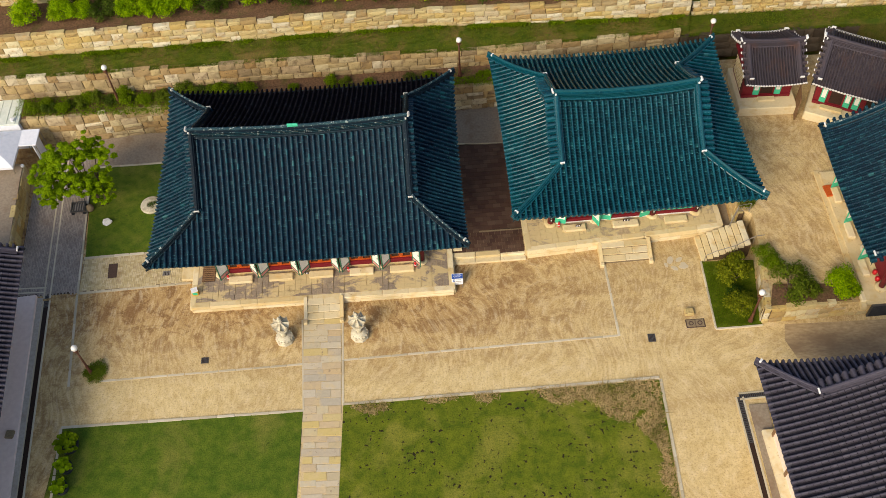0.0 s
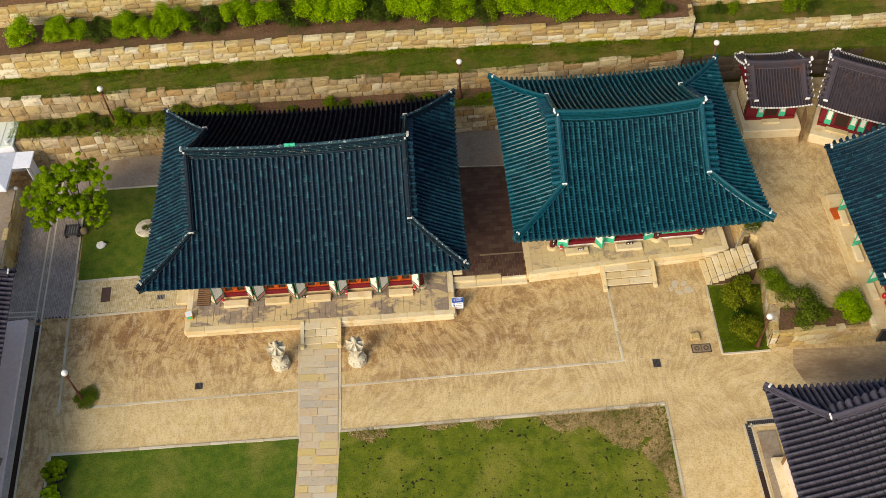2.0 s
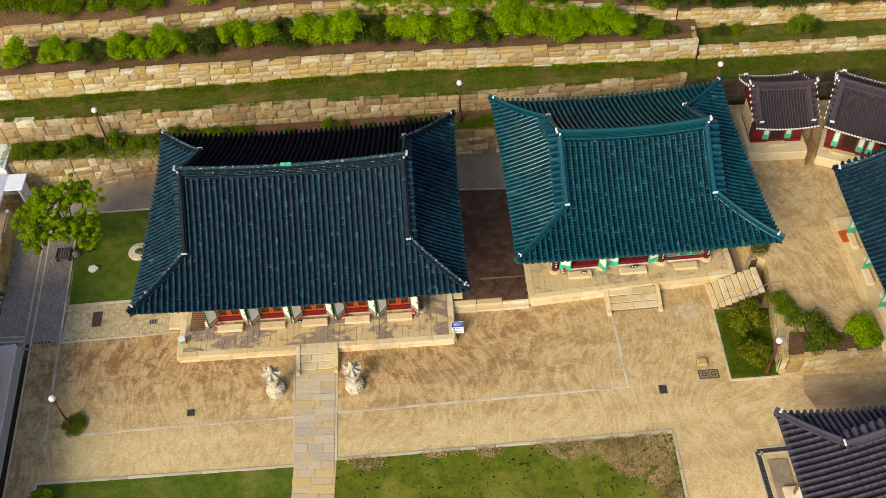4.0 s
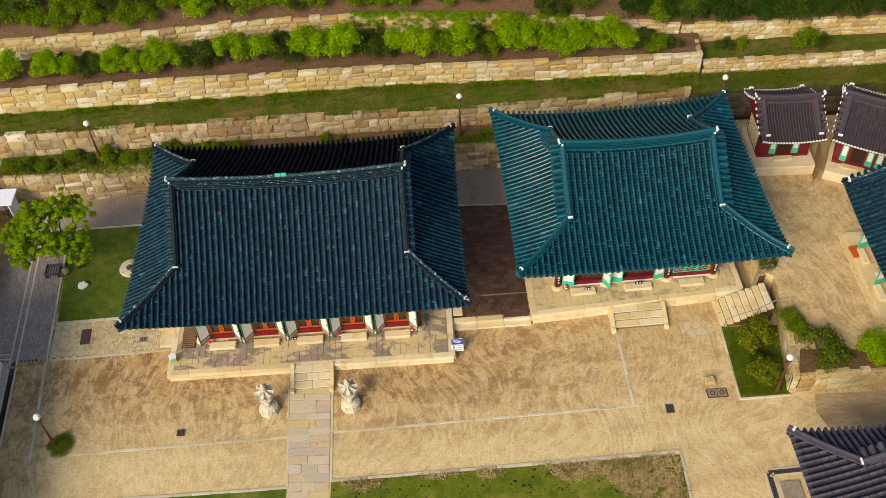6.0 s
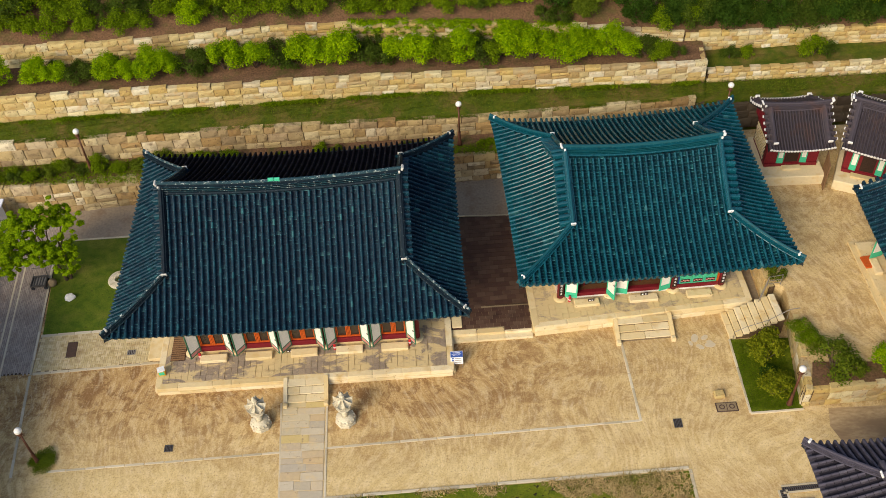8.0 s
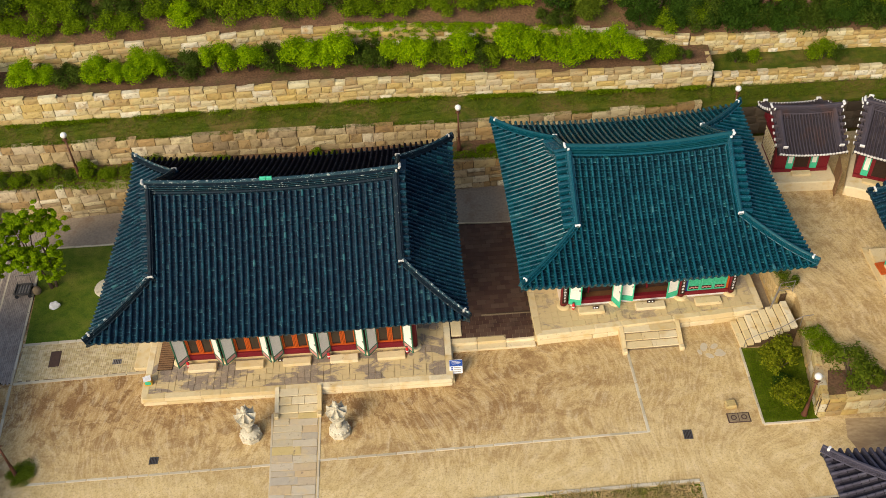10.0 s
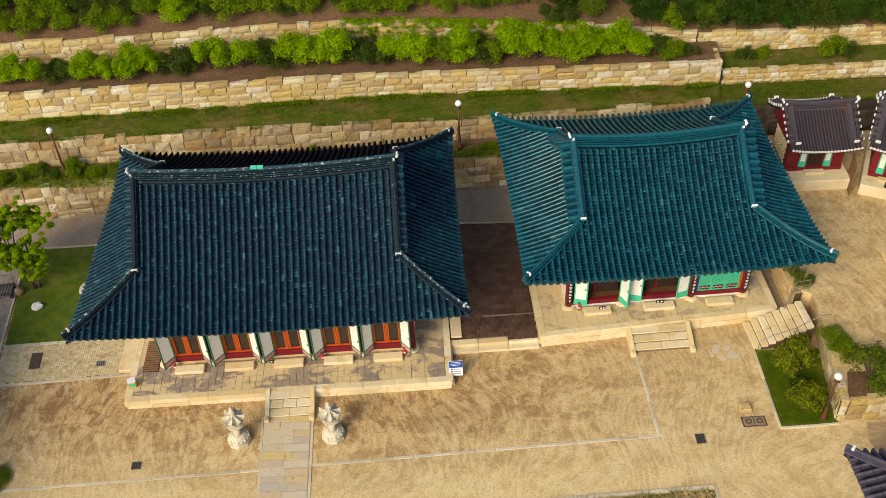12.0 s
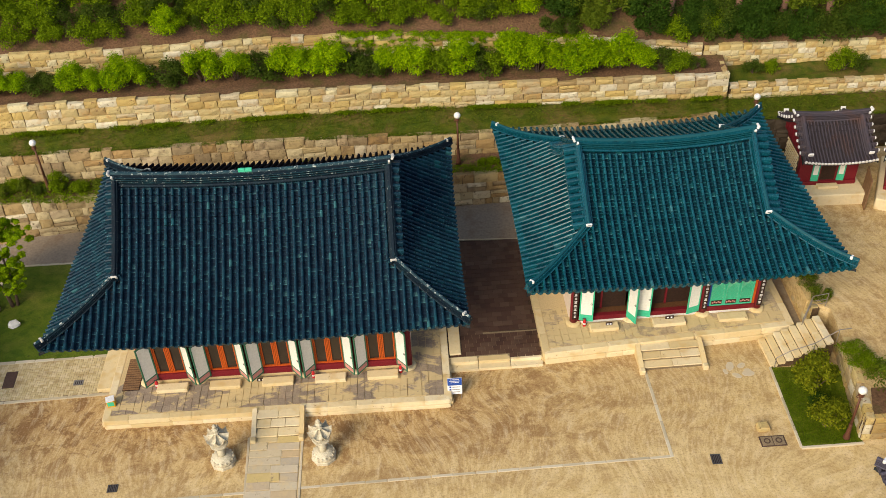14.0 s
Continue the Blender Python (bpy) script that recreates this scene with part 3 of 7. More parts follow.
class Roof:
    """Hip-and-gable (gable=False) or plain gabled tile roof, in the hall's own axes: x along the ridge, front at -y."""

    def __init__(self, xe, ye, xr, z_eave, z_ridge, bow=0.6, lift=0.4, sag=0.3, flare=0.02, gable=False, ahead=0.0, back=0.0):
        self.xe, self.ye, self.xr, self.z0, self.h, self.bow = xe, ye, xr, z_eave, z_ridge - z_eave, bow
        self.lift, self.sag, self.flare, self.gable = lift, sag, flare, gable
        self.yh = ye - (xe - xr)
        self.ahead, self.back = ahead, back

    def warp(self, x, y, z):
        u, w = abs(x) / self.xe, abs(y) / self.ye
        k = (u * w) ** 2.2
        z += self.lift * k + self.sag * (min(1.0, abs(x) / self.xr) ** 2) * (1 - w)
        if self.gable:
            z += self.lift * u ** 3 * w * 0.3
        s = 1 + self.flare * (u * w) ** 3
        return Vector((x * s, y * s + self.back - self.ahead * (1 - w), z))

    def rise(self, d):
        t = d / self.ye
        return self.z0 + self.h * (self.bow * t + (1 - self.bow) * t * t)

    def front(self, x, d, s):
        return self.warp(x, s * (self.ye - d), self.rise(d))

    def side(self, y, d, s):
        return self.warp(s * (self.xe - d), y, self.rise(d))

    def reach_front(self, x):
        return self.ye - 0.12 if abs(x) <= self.xr else max(0.0, self.xe - abs(x))

    def reach_side(self, y):
        return (self.xe - self.xr + 0.35) if abs(y) <= self.yh else max(0.0, self.ye - abs(y))

    def frame_at(self, fn, u, d, s, step=0.06):
        p, q, r = fn(u, d, s), fn(u, d + step, s), fn(u + step, d, s)
        up = (q - p).normalized()
        across = (r - p)
        n = across.cross(up).normalized()
        if n.z < 0:
            n = -n
        across = up.cross(n).normalized()
        return Matrix(((across.x, up.x, n.x, p.x), (across.y, up.y, n.y, p.y), (across.z, up.z, n.z, p.z), (0, 0, 0, 1)))

    def faces(self):
        todo = [(self.front, self.reach_front, self.xe, -1), (self.front, self.reach_front, self.xe, 1)]
        if not self.gable:
            todo += [(self.side, self.reach_side, self.ye, -1), (self.side, self.reach_side, self.ye, 1)]
        return todo

    def tiles(self, pitch=0.325, cover=0.31, pan=0.165):
        covers, pans, first, drips = [], [], [], []
        for fn, reach, half, s in self.faces():
            n = int(round(2 * (half - 0.12) / pitch))
            p = 2 * (half - 0.12) / n
            for i in range(n + 1):
                u = -half + 0.12 + i * p
                top = reach(u)
                d = 0.0
                while d < top - (0.22 if d > 0 else 0.05):
                    m = self.frame_at(fn, u, d, s)
                    (covers if d > 0 else first).append(m @ pose(0, 0, 0.015))
                    d += cover
                if i < n:
                    u += p / 2
                    top, d = reach(u), 0.03
                    while d < top - 0.12:
                        (pans if d > 0.05 else drips).append(self.frame_at(fn, u, d, s) @ pose(0, 0, -0.125))
                        d += pan
        return covers, pans, first, drips

    def body(self):
        """The bedding under the tiles and the soffit, as one closed shell a slope."""
        out = Shape()
        for fn, reach, half, s in self.faces():
            nu, nd = 28, 10
            top, low = [], []
            for i in range(nu + 1):
                u = -half + 2 * half * i / nu
                r = reach(u) + 0.02
                for j in range(nd + 1):
                    p = fn(u, 0.22 + (r - 0.22) * j / nd if r > 0.3 else r * (0.6 + 0.4 * j / nd), s)
                    top.append((p.x, p.y, p.z - 0.15))
                    low.append((p.x, p.y, p.z - 0.20 - 0.1 * min(1.0, j / 2)))
            n = len(top)
            f = []
            w = nd + 1
            for i in range(nu):
                for j in range(nd):
                    a, b, c, d = i * w + j, (i + 1) * w + j, (i + 1) * w + j + 1, i * w + j + 1
                    f += [(a, b, c, d), (n + d, n + c, n + b, n + a)]
                f.append((i * w, n + i * w, n + (i + 1) * w, (i + 1) * w))
            for i in (0, nu):
                for j in range(nd):
                    f.append((i * w + j, i * w + j + 1, n + i * w + j + 1, n + i * w + j))
            out.add(top + low, f)
        return out


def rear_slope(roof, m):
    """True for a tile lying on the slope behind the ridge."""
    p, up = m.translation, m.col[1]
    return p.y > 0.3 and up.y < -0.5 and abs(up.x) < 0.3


def roof_parts(roof, house, tile, tile_single, ridge_mat, lime, m_world, nearest=None, verge_white=False, end_white=False, count=300, ridge_h=0.66, pan_mat=None, lip_mat=None, k=1.0, ridge_line=M_RIDGE_CAP, rear=None, verge_out=0.70):
    """Puts the whole roof on a house: shell, tiles, ridges, gables."""
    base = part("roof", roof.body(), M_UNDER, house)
    cover_t, pan_t = arc_tile(0.070 * k, (0.066 if k == 1.0 else 0.070) * k, 0.325, 6), pan_tile(0.30 * k, 0.235)
    covers, pans, first, drips = roof.tiles(0.325 * k)
    # rear slope darkened by a tile colour of its own
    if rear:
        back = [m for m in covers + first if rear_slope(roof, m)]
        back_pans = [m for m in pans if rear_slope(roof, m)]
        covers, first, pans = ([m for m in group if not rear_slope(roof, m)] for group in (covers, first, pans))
        joined("rear_cover_tiles", cover_t, back, rear, base, "near-black tiles that darken the rear slope")
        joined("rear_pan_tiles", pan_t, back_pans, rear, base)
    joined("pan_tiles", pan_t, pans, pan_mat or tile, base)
    if lip_mat:
        joined("lip_tiles", pan_lip(0.30 * k), pans, lip_mat, base)
    drip_t = pan_tile(0.30 * k, 0.235).add([(-0.13, -0.012, 0.05), (0.13, -0.012, 0.05), (0.10, -0.03, -0.04), (0.0, -0.04, -0.085), (-0.10, -0.03, -0.04), (-0.13, 0.02, 0.05), (0.13, 0.02, 0.05), (0.10, 0.0, -0.04), (0.0, -0.01, -0.085), (-0.10, 0.0, -0.04)],
                                       [(0, 4, 3, 2, 1), (5, 6, 7, 8, 9), (0, 1, 6, 5), (1, 2, 7, 6), (2, 3, 8, 7), (3, 4, 9, 8), (4, 0, 5, 9)])
    joined("drip_tiles", drip_t, drips, tile, base)
    # the eave tiles and the next rows of the front are single pieces; the rest is one mesh
    order = sorted(range(len(covers)), key=lambda i: nearest(covers[i].translation)) if nearest else list(range(len(covers)))
    single = max(0, count - len(first))
    me = cover_t.mesh("tile", tile_single)
    me_first = arc_tile(0.086, 0.07, 0.325, 7).mesh("eave_tile", lime if end_white else tile_single)
    if end_white:
        me_first = arc_tile(0.078 * k, 0.071 * k, 0.325, 6).mesh("eave_tile", tile_single)
    for m in first[:count]:
        part("tile", me_first, None, base, at=m)
    for i in order[:single]:
        part("tile", me, None, base, at=covers[i])
    joined("cover_tiles", cover_t, [covers[i] for i in order[single:]] + first[count:], tile, base)
    if end_white:
        disc = Shape().lathe([(0.0, 0.0), (0.088, 0.0), (0.088, 0.05), (0.0, 0.05)], 10, pose(0, -0.02, 0.035, 90, 0, 0), False)
        me_d = disc.mesh("lime_end", lime)
        for m in first:
            part("lime_end", me_d, None, base, at=m)
    xr, yh, n = roof.xr, roof.yh, 14
    # main ridge
    xs = xr + 0.1
    path = [roof.warp(xs * (2 * i / 24 - 1), 0, roof.rise(roof.ye) - 0.12) for i in range(25)]
    part("main_ridge", Shape().sweep(ridge_section(0.42, ridge_h), path), ridge_mat, base, "layered tile ridge, curved up at both ends")
    if lip_mat:
        for side, high in ((-0.22, 0.24), (0.22, 0.24), (-0.21, 0.36), (0.21, 0.36), (-0.20, 0.48), (0.20, 0.48)):
            part("ridge_course", Shape().sweep([(side - 0.012, -0.02), (side - 0.012, 0.012), (side + 0.012, 0.012), (side + 0.012, -0.02)], [q + Vector((0, 0, high * ridge_h / 0.66)) for q in path]), ridge_line, base)
        part("ridge_cap", Shape().sweep([(a * 1.35, b * 1.3) for a, b in CAP], [q + Vector((0, 0, ridge_h - 0.03)) for q in path]), ridge_line, base)
    for s in (-1, 1):
        e = path[-1 if s > 0 else 0]
        f = Shape()
        f.chamfer(-0.06, -0.17, 0.0, 0.06, 0.17, 0.20, 0.03, pose(e.x + s * 0.02, e.y - 0.02, e.z + ridge_h - 0.10, 0, s * 25, 0))
        f.chamfer(-0.05, -0.06, 0.0, 0.05, 0.06, 0.22, 0.02, pose(e.x - s * 0.10, e.y - 0.18, e.z + ridge_h - 0.22, 35, 0, 0))
        part("ridge_end", f, lime, base)
    # descending ridges, hip ridges and verge tiles
    tube = arc_tile(0.085, 0.075, 0.34) if roof.gable else arc_tile(0.135 if verge_out > 0.6 else 0.10, 0.12 if verge_out > 0.6 else 0.09, verge_out - 0.04, 7)
    verge = []
    for sx in (-1, 1):
        for sy in (-1, 1):
            low = roof.ye - 0.35 if roof.gable else yh
            if roof.gable:
                xk = roof.xe - 0.42
            else:
                xk = xr - 0.05
            path = [roof.front(sx * xk, roof.ye - low * (i / n) - 0.05, sy) + Vector((0, 0, 0.02)) for i in range(n + 1)]
            part("gable_ridge", Shape().sweep(ridge_section(0.30, 0.36 if not roof.gable else 0.28), path), ridge_mat, base)
            if lip_mat:
                part("ridge_cap", Shape().sweep(CAP, [q + Vector((0, 0, 0.35 if not roof.gable else 0.27)) for q in path]), ridge_line, base)
            e = path[-1]
            part("ridge_end", Shape().chamfer(-0.15, -0.05, 0, 0.15, 0.05, 0.2, 0.025, pose(e.x, e.y + sy * 0.06, e.z + 0.18, sy * -20, 0, 0)), lime, base)
            if not roof.gable:
                hip = []
                for i in range(n + 1):
                    d = (roof.xe - xr) * (1 - i / n)
                    p = roof.warp(sx * (roof.xe - d), sy * (roof.ye - d), roof.rise(d))
                    hip.append(p + Vector((0, 0, 0.02 + 0.10 * (i / n) ** 4)))
                part("hip_ridge", Shape().sweep(ridge_section(0.27, 0.32), hip), ridge_mat, base)
                if lip_mat:
                    part("ridge_cap", Shape().sweep(CAP, [q + Vector((0, 0, 0.31)) for q in hip]), ridge_line, base)
                e = hip[-2]
                part("ridge_end", Shape().chamfer(-0.12, -0.06, 0, 0.12, 0.06, 0.17, 0.03, pose(e.x, e.y, e.z + 0.22, 0, 0, 45 * (1 if sx * sy < 0 else -1))), lime, base)
            k = int(low / 0.33)
            for i in range(k):
                d = roof.ye - low * (i + 0.5) / k
                p = roof.front(sx * (xk + (0.46 if roof.gable else 0.62)), min(d, roof.ye), sy)
                if not roof.gable:
                    q = roof.front(sx * xk, d, sy)
                    p = Vector((sx * (xk + verge_out), q.y, q.z - 0.10))
                m = Matrix.Translation(p) @ pose(0, 0, 0.02, 0, 0, 90 if sx > 0 else -90) @ pose(0, 0, 0, 0 if roof.gable else 9, 0, 0)
                verge.append(m)
    if not roof.gable:
        for sx in (-1, 1):
            for sy in (-1, 1):
                edge = [roof.front(sx * (xr - 0.05), roof.ye - yh * i / n - 0.05, sy) for i in range(n + 1)]
                part("verge_bed", Shape().sweep([(-0.34 * verge_out, -0.20), (-0.34 * verge_out, -0.05), (0.34 * verge_out, -0.05), (0.34 * verge_out, -0.20)], [Vector((sx * (xr + 0.4 * verge_out), q.y, q.z - 0.07)) for q in edge]), pan_mat or tile, base)
                part("verge_board", Shape().sweep([(-0.025, -0.34), (-0.025, -0.10), (0.025, -0.10), (0.025, -0.34)], [Vector((sx * (xr + verge_out - 0.10), q.y, q.z - 0.06)) for q in edge]), tile_single, base)
    joined("verge_tiles", tube, verge, tile, base, "short tiles laid crosswise along the gable edge")
    if verge_white:
        me_d = Shape().lathe([(0.0, 0.0), (0.095, 0.0), (0.095, 0.05), (0.0, 0.05)], 10, pose(0, -0.02, 0.04, 90, 0, 0), False).mesh("lime_end", lime)
        for m in verge:
            part("lime_end", me_d, None, base, at=m)
    return base


def gable_walls(roof, house, material, inset, top_drop=0.3):
    """Boarded triangles under the gable edges."""
    for s in (-1, 1):
        x = s * (roof.xr - inset) if not roof.gable else s * (roof.xe - inset)
        w = (roof.yh + 0.1) if not roof.gable else roof.ye - 0.9
        zb = roof.rise(roof.ye - w) - 0.3
        v, n = [], 8
        for dx in (-0.05, 0.05):
            v += [(x + dx, roof.warp(x, -w, 0).y, zb - 0.3), (x + dx, roof.warp(x, w, 0).y, zb - 0.3)]
            v += [(x + dx, roof.warp(x, w * (1 - 2 * i / n), 0).y, roof.front(x, roof.ye - abs(w * (1 - 2 * i / n)), 1).z - 0.16) for i in range(n + 1)]
        k = len(v) // 2
        f = [tuple(range(k)), tuple(range(k, 2 * k))[::-1]] + [(i, k + i, k + (i + 1) % k, (i + 1) % k) for i in range(k)]
        g = part("gable", Shape().add(v, f), material, house)
        for i in range(7):
            y = w * 0.75 * (2 * i / 6 - 1)
            top = roof.front(x, roof.ye - abs(y), 1).z - 0.5
            if top > zb + 0.1:
                part("board", Shape().box(x + s * 0.05, roof.warp(x, y, 0).y - 0.03, zb - 0.2, x + s * 0.085, roof.warp(x, y, 0).y + 0.03, top), material, g)


# ---- ground, terraces and walls ----
def stone_variants(material, count=14, rough=0.04, c=0.06, seed=3, name="stone"):
    rnd = random.Random(seed)
    return [Shape().chamfer(-0.5, -0.5, -0.5, 0.5, 0.5, 0.5, c, None, rough, rnd).mesh(name, material) for _ in range(count)]


def rough_stones(material, count=16, seed=3):
    """Quarry-faced stones in a unit cube: an uneven outline and a bulging, broken front (-y) and top."""
    rnd = random.Random(seed)
    out = []
    for _ in range(count):
        nx, nz = 4, 3
        lx = [rnd.uniform(-0.022, 0.022) for _ in range(4)]
        lz = [rnd.uniform(-0.04, 0.03) for _ in range(4)]
        v = []
        for layer in range(3):
            for j in range(nz + 1):
                for i in range(nx + 1):
                    a, b = i / nx, j / nz
                    x = a - 0.5 + (lx[0] * (1 - b) + lx[1] * b) * (1 - a) + (lx[2] * (1 - b) + lx[3] * b) * a
                    z = b - 0.5 + (lz[0] * (1 - a) + lz[1] * a) * (1 - b) * 0.5 + (lz[2] * (1 - a) + lz[3] * a) * b * 0.5
                    rim = i in (0, nx) or j in (0, nz)
                    if layer == 0:
                        y = -0.5 + (rnd.uniform(0.05, 0.12) if rim else rnd.uniform(-0.05, 0.03))
                        k = 0.965 if rim else 1.0
                        x, z = x * k + rnd.uniform(-0.012, 0.012), z * (0.94 if rim else 1.0) + rnd.uniform(-0.02, 0.02)
                    else:
                        y = -0.25 if layer == 1 else 0.5
                        z += rnd.uniform(-0.03, 0.03) if j == nz else 0.0
                    v.append((x, y, z))
        w, q = nx + 1, (nx + 1) * (nz + 1)
        f = [(j * w + i, j * w + i + 1, (j + 1) * w + i + 1, (j + 1) * w + i) for j in range(nz) for i in range(nx)]
        ring = [i for i in range(nx)] + [j * w + nx for j in range(nz)] + [nz * w + i for i in range(nx, 0, -1)] + [j * w for j in range(nz, 0, -1)]
        for la in (0, 1):
            f += [(la * q + ring[i], (la + 1) * q + ring[i], (la + 1) * q + ring[(i + 1) % len(ring)], la * q + ring[(i + 1) % len(ring)]) for i in range(len(ring))]
        used = sorted({i for g in f for i in g})
        at = {u: i for i, u in enumerate(used)}
        out.append(Shape().add([v[u] for u in used], [tuple(at[i] for i in g) for g in f]).mesh("stone", material))
    return out


def sheet(poly, z0, z1):
    return Shape().prism(poly, z0, z1)


ground = Shape()
_e = [-900, -500, -250, -120, -60] + [-45 + 3 * i for i in range(31)] + [60, 120, 250, 500, 900]
ground.add([(x, y + 25, 0.0) for y in _e for x in _e], [(j * len(_e) + i, j * len(_e) + i + 1, (j + 1) * len(_e) + i + 1, (j + 1) * len(_e) + i) for j in range(len(_e) - 1) for i in range(len(_e) - 1)])
thing("ground", "pale packed sand courtyard with damp brown patches and broom marks", "ground", kind="structure", shape=ground, material=M_SAND)


def line_y(line, x):
    for a, b in zip(line, line[1:]):
        if a[0] <= x <= b[0]:
            return a[1] + (b[1] - a[1]) * (x - a[0]) / (b[0] - a[0])
    return line[0][1] if x < line[0][0] else line[-1][1]


# wall lines: x, y, foot, top
WALL1 = [(-60, 44.6, 0.0, 2.6), (-28.2, 46.9, 0.0, 2.6), (-23.8, 47.6, 0.0, 2.55), (-1.3, 49.1, 0.0, 2.5), (2.2, 49.5, 0.0, 2.5), (15.6, 51.2, 0.0, 2.4), (16.5, 51.8, 0.0, 2.4)]
WALL2 = [(-60, 46.9, 2.6, 4.7), (-28.6, 49.0, 2.6, 4.6), (-15.2, 50.1, 2.7, 4.45), (-7.0, 50.6, 2.7, 4.4), (0.8, 51.2, 2.7, 4.2), (12.2, 52.5, 2.4, 4.1), (14.9, 52.8, 2.4, 4.1), (15.0, 52.8, 1.4, 3.55), (17.0, 53.0, 1.4, 3.5), (60, 55.6, 1.4, 3.5)]
WALL3 = [(-60, 48.0, 5.1, 7.1), (-29.0, 50.7, 5.1, 7.0), (-22.0, 51.3, 5.1, 6.9), (-13.5, 52.05, 5.1, 6.75), (-5.0, 52.74, 5.1, 6.6), (3.9, 53.1, 5.0, 6.5), (12.2, 53.5, 4.9, 6.4), (15.5, 53.8, 4.8, 6.4)]
WALL3E = [(15.7, 54.1, 4.5, 5.45), (25.1, 54.6, 4.5, 5.45), (60, 56.4, 4.5, 5.45)]
WALL4 = [(-60, 51.6, 6.8, 8.6), (-29.2, 54.2, 6.8, 8.5), (-21.5, 55.0, 6.8, 8.4), (-13.7, 56.3, 6.7, 8.2), (-5.0, 56.6, 6.6, 8.1), (5.3, 56.6, 6.5, 7.6), (9.0, 56.5, 6.4, 7.5), (14.2, 56.0, 6.3, 7.15)]
WALL4E = [(14.4, 56.1, 5.6, 7.05), (25.0, 56.6, 5.6, 6.9), (60, 58.2, 5.6, 6.9)]


def slab_between(name, front, back, zf, zb, bottom, material, label, category, x0, x1, step=1.5, rough=0.05, behind=0.0):
    """A terrace's earth: from the line of one wall to the next, down to its foot."""
    s = Shape()
    n = max(2, int((x1 - x0) / step))
    rnd = random.Random(len(label))
    m = 7
    v = []
    for i in range(n + 1):
        x = x0 + (x1 - x0) * i / n
        ya, yb = front(x), back(x) + behind
        for j in range(m + 1):
            k = j / m
            v.append((x, ya + (yb - ya) * k, zf(x) + (zb(x) - zf(x)) * k + (rnd.uniform(-rough, rough) if 0 < j < m else 0)))
        v += [(x, yb, bottom), (x, ya, bottom)]
    w = m + 3
    f = [(i * w + j, (i + 1) * w + j, (i + 1) * w + (j + 1) % w, i * w + (j + 1) % w) for i in range(n) for j in range(w)]
    f += [tuple(range(w)), tuple(range(n * w, n * w + w))[::-1]]
    return thing(name, label, category, kind="structure", shape=s.add(v, f), material=material)


def z_of(line, k):
    def z(x):
        for a, b in zip(line, line[1:]):
            if a[0] <= x <= b[0]:
                return a[k] + (b[k] - a[k]) * (x - a[0]) / (b[0] - a[0])
        return line[0][k] if x < line[0][0] else line[-1][k]
    return z


def y_of(line, off=0.0):
    return lambda x: line_y(line, x) + off


slab_between("terrace_1", y_of(WALL1, 0.25), y_of(WALL2, 0.3), lambda x: z_of(WALL1, 3)(x) - 0.05, lambda x: z_of(WALL2, 2)(x) + 0.12, -0.2, M_SOIL, "planted soil strip between two stone walls", "terrace", -60, 16.5)
slab_between("terrace_2", y_of(WALL2, 0.25), y_of(WALL3, 0.3), lambda x: z_of(WALL2, 3)(x) - 0.05, lambda x: z_of(WALL3, 2)(x) + 0.08, -0.2, M_BANK, "mown grass bank between two stone walls", "grass terrace", -60, 15.6)
slab_between("terrace_3", y_of(WALL2, 0.25), y_of(WALL3E, 0.3), lambda x: z_of(WALL2, 3)(x) - 0.05, lambda x: 4.6, -0.2, M_BANK, "grass strip at the foot of a low stone wall", "grass terrace", 15.6, 60)
slab_between("terrace_4", y_of(WALL3, 0.25), y_of(WALL4, 0.3), lambda x: z_of(WALL3, 3)(x) - 0.06, lambda x: z_of(WALL4, 2)(x) + 0.15, -0.2, M_SOIL, "bare red-brown soil bed planted with shrubs", "terrace", -60, 15.5)
slab_between("terrace_5", y_of(WALL3E, 0.25), y_of(WALL4E, 0.3), lambda x: 5.4, lambda x: 5.7, -0.2, M_BANK, "patchy grass terrace behind a low stone wall", "grass terrace", 15.5, 60)
slab_between("hillside", lambda x: line_y(WALL4 if x < 14.3 else WALL4E, x) + 0.25, lambda x: 130.0, lambda x: z_of(WALL4 if x < 14.3 else WALL4E, 3)(x) - 0.06, lambda x: 46.0, -0.2, M_SOIL, "wooded earth slope above the terraces", "hillside", -60, 60, 2.0, 0.12)


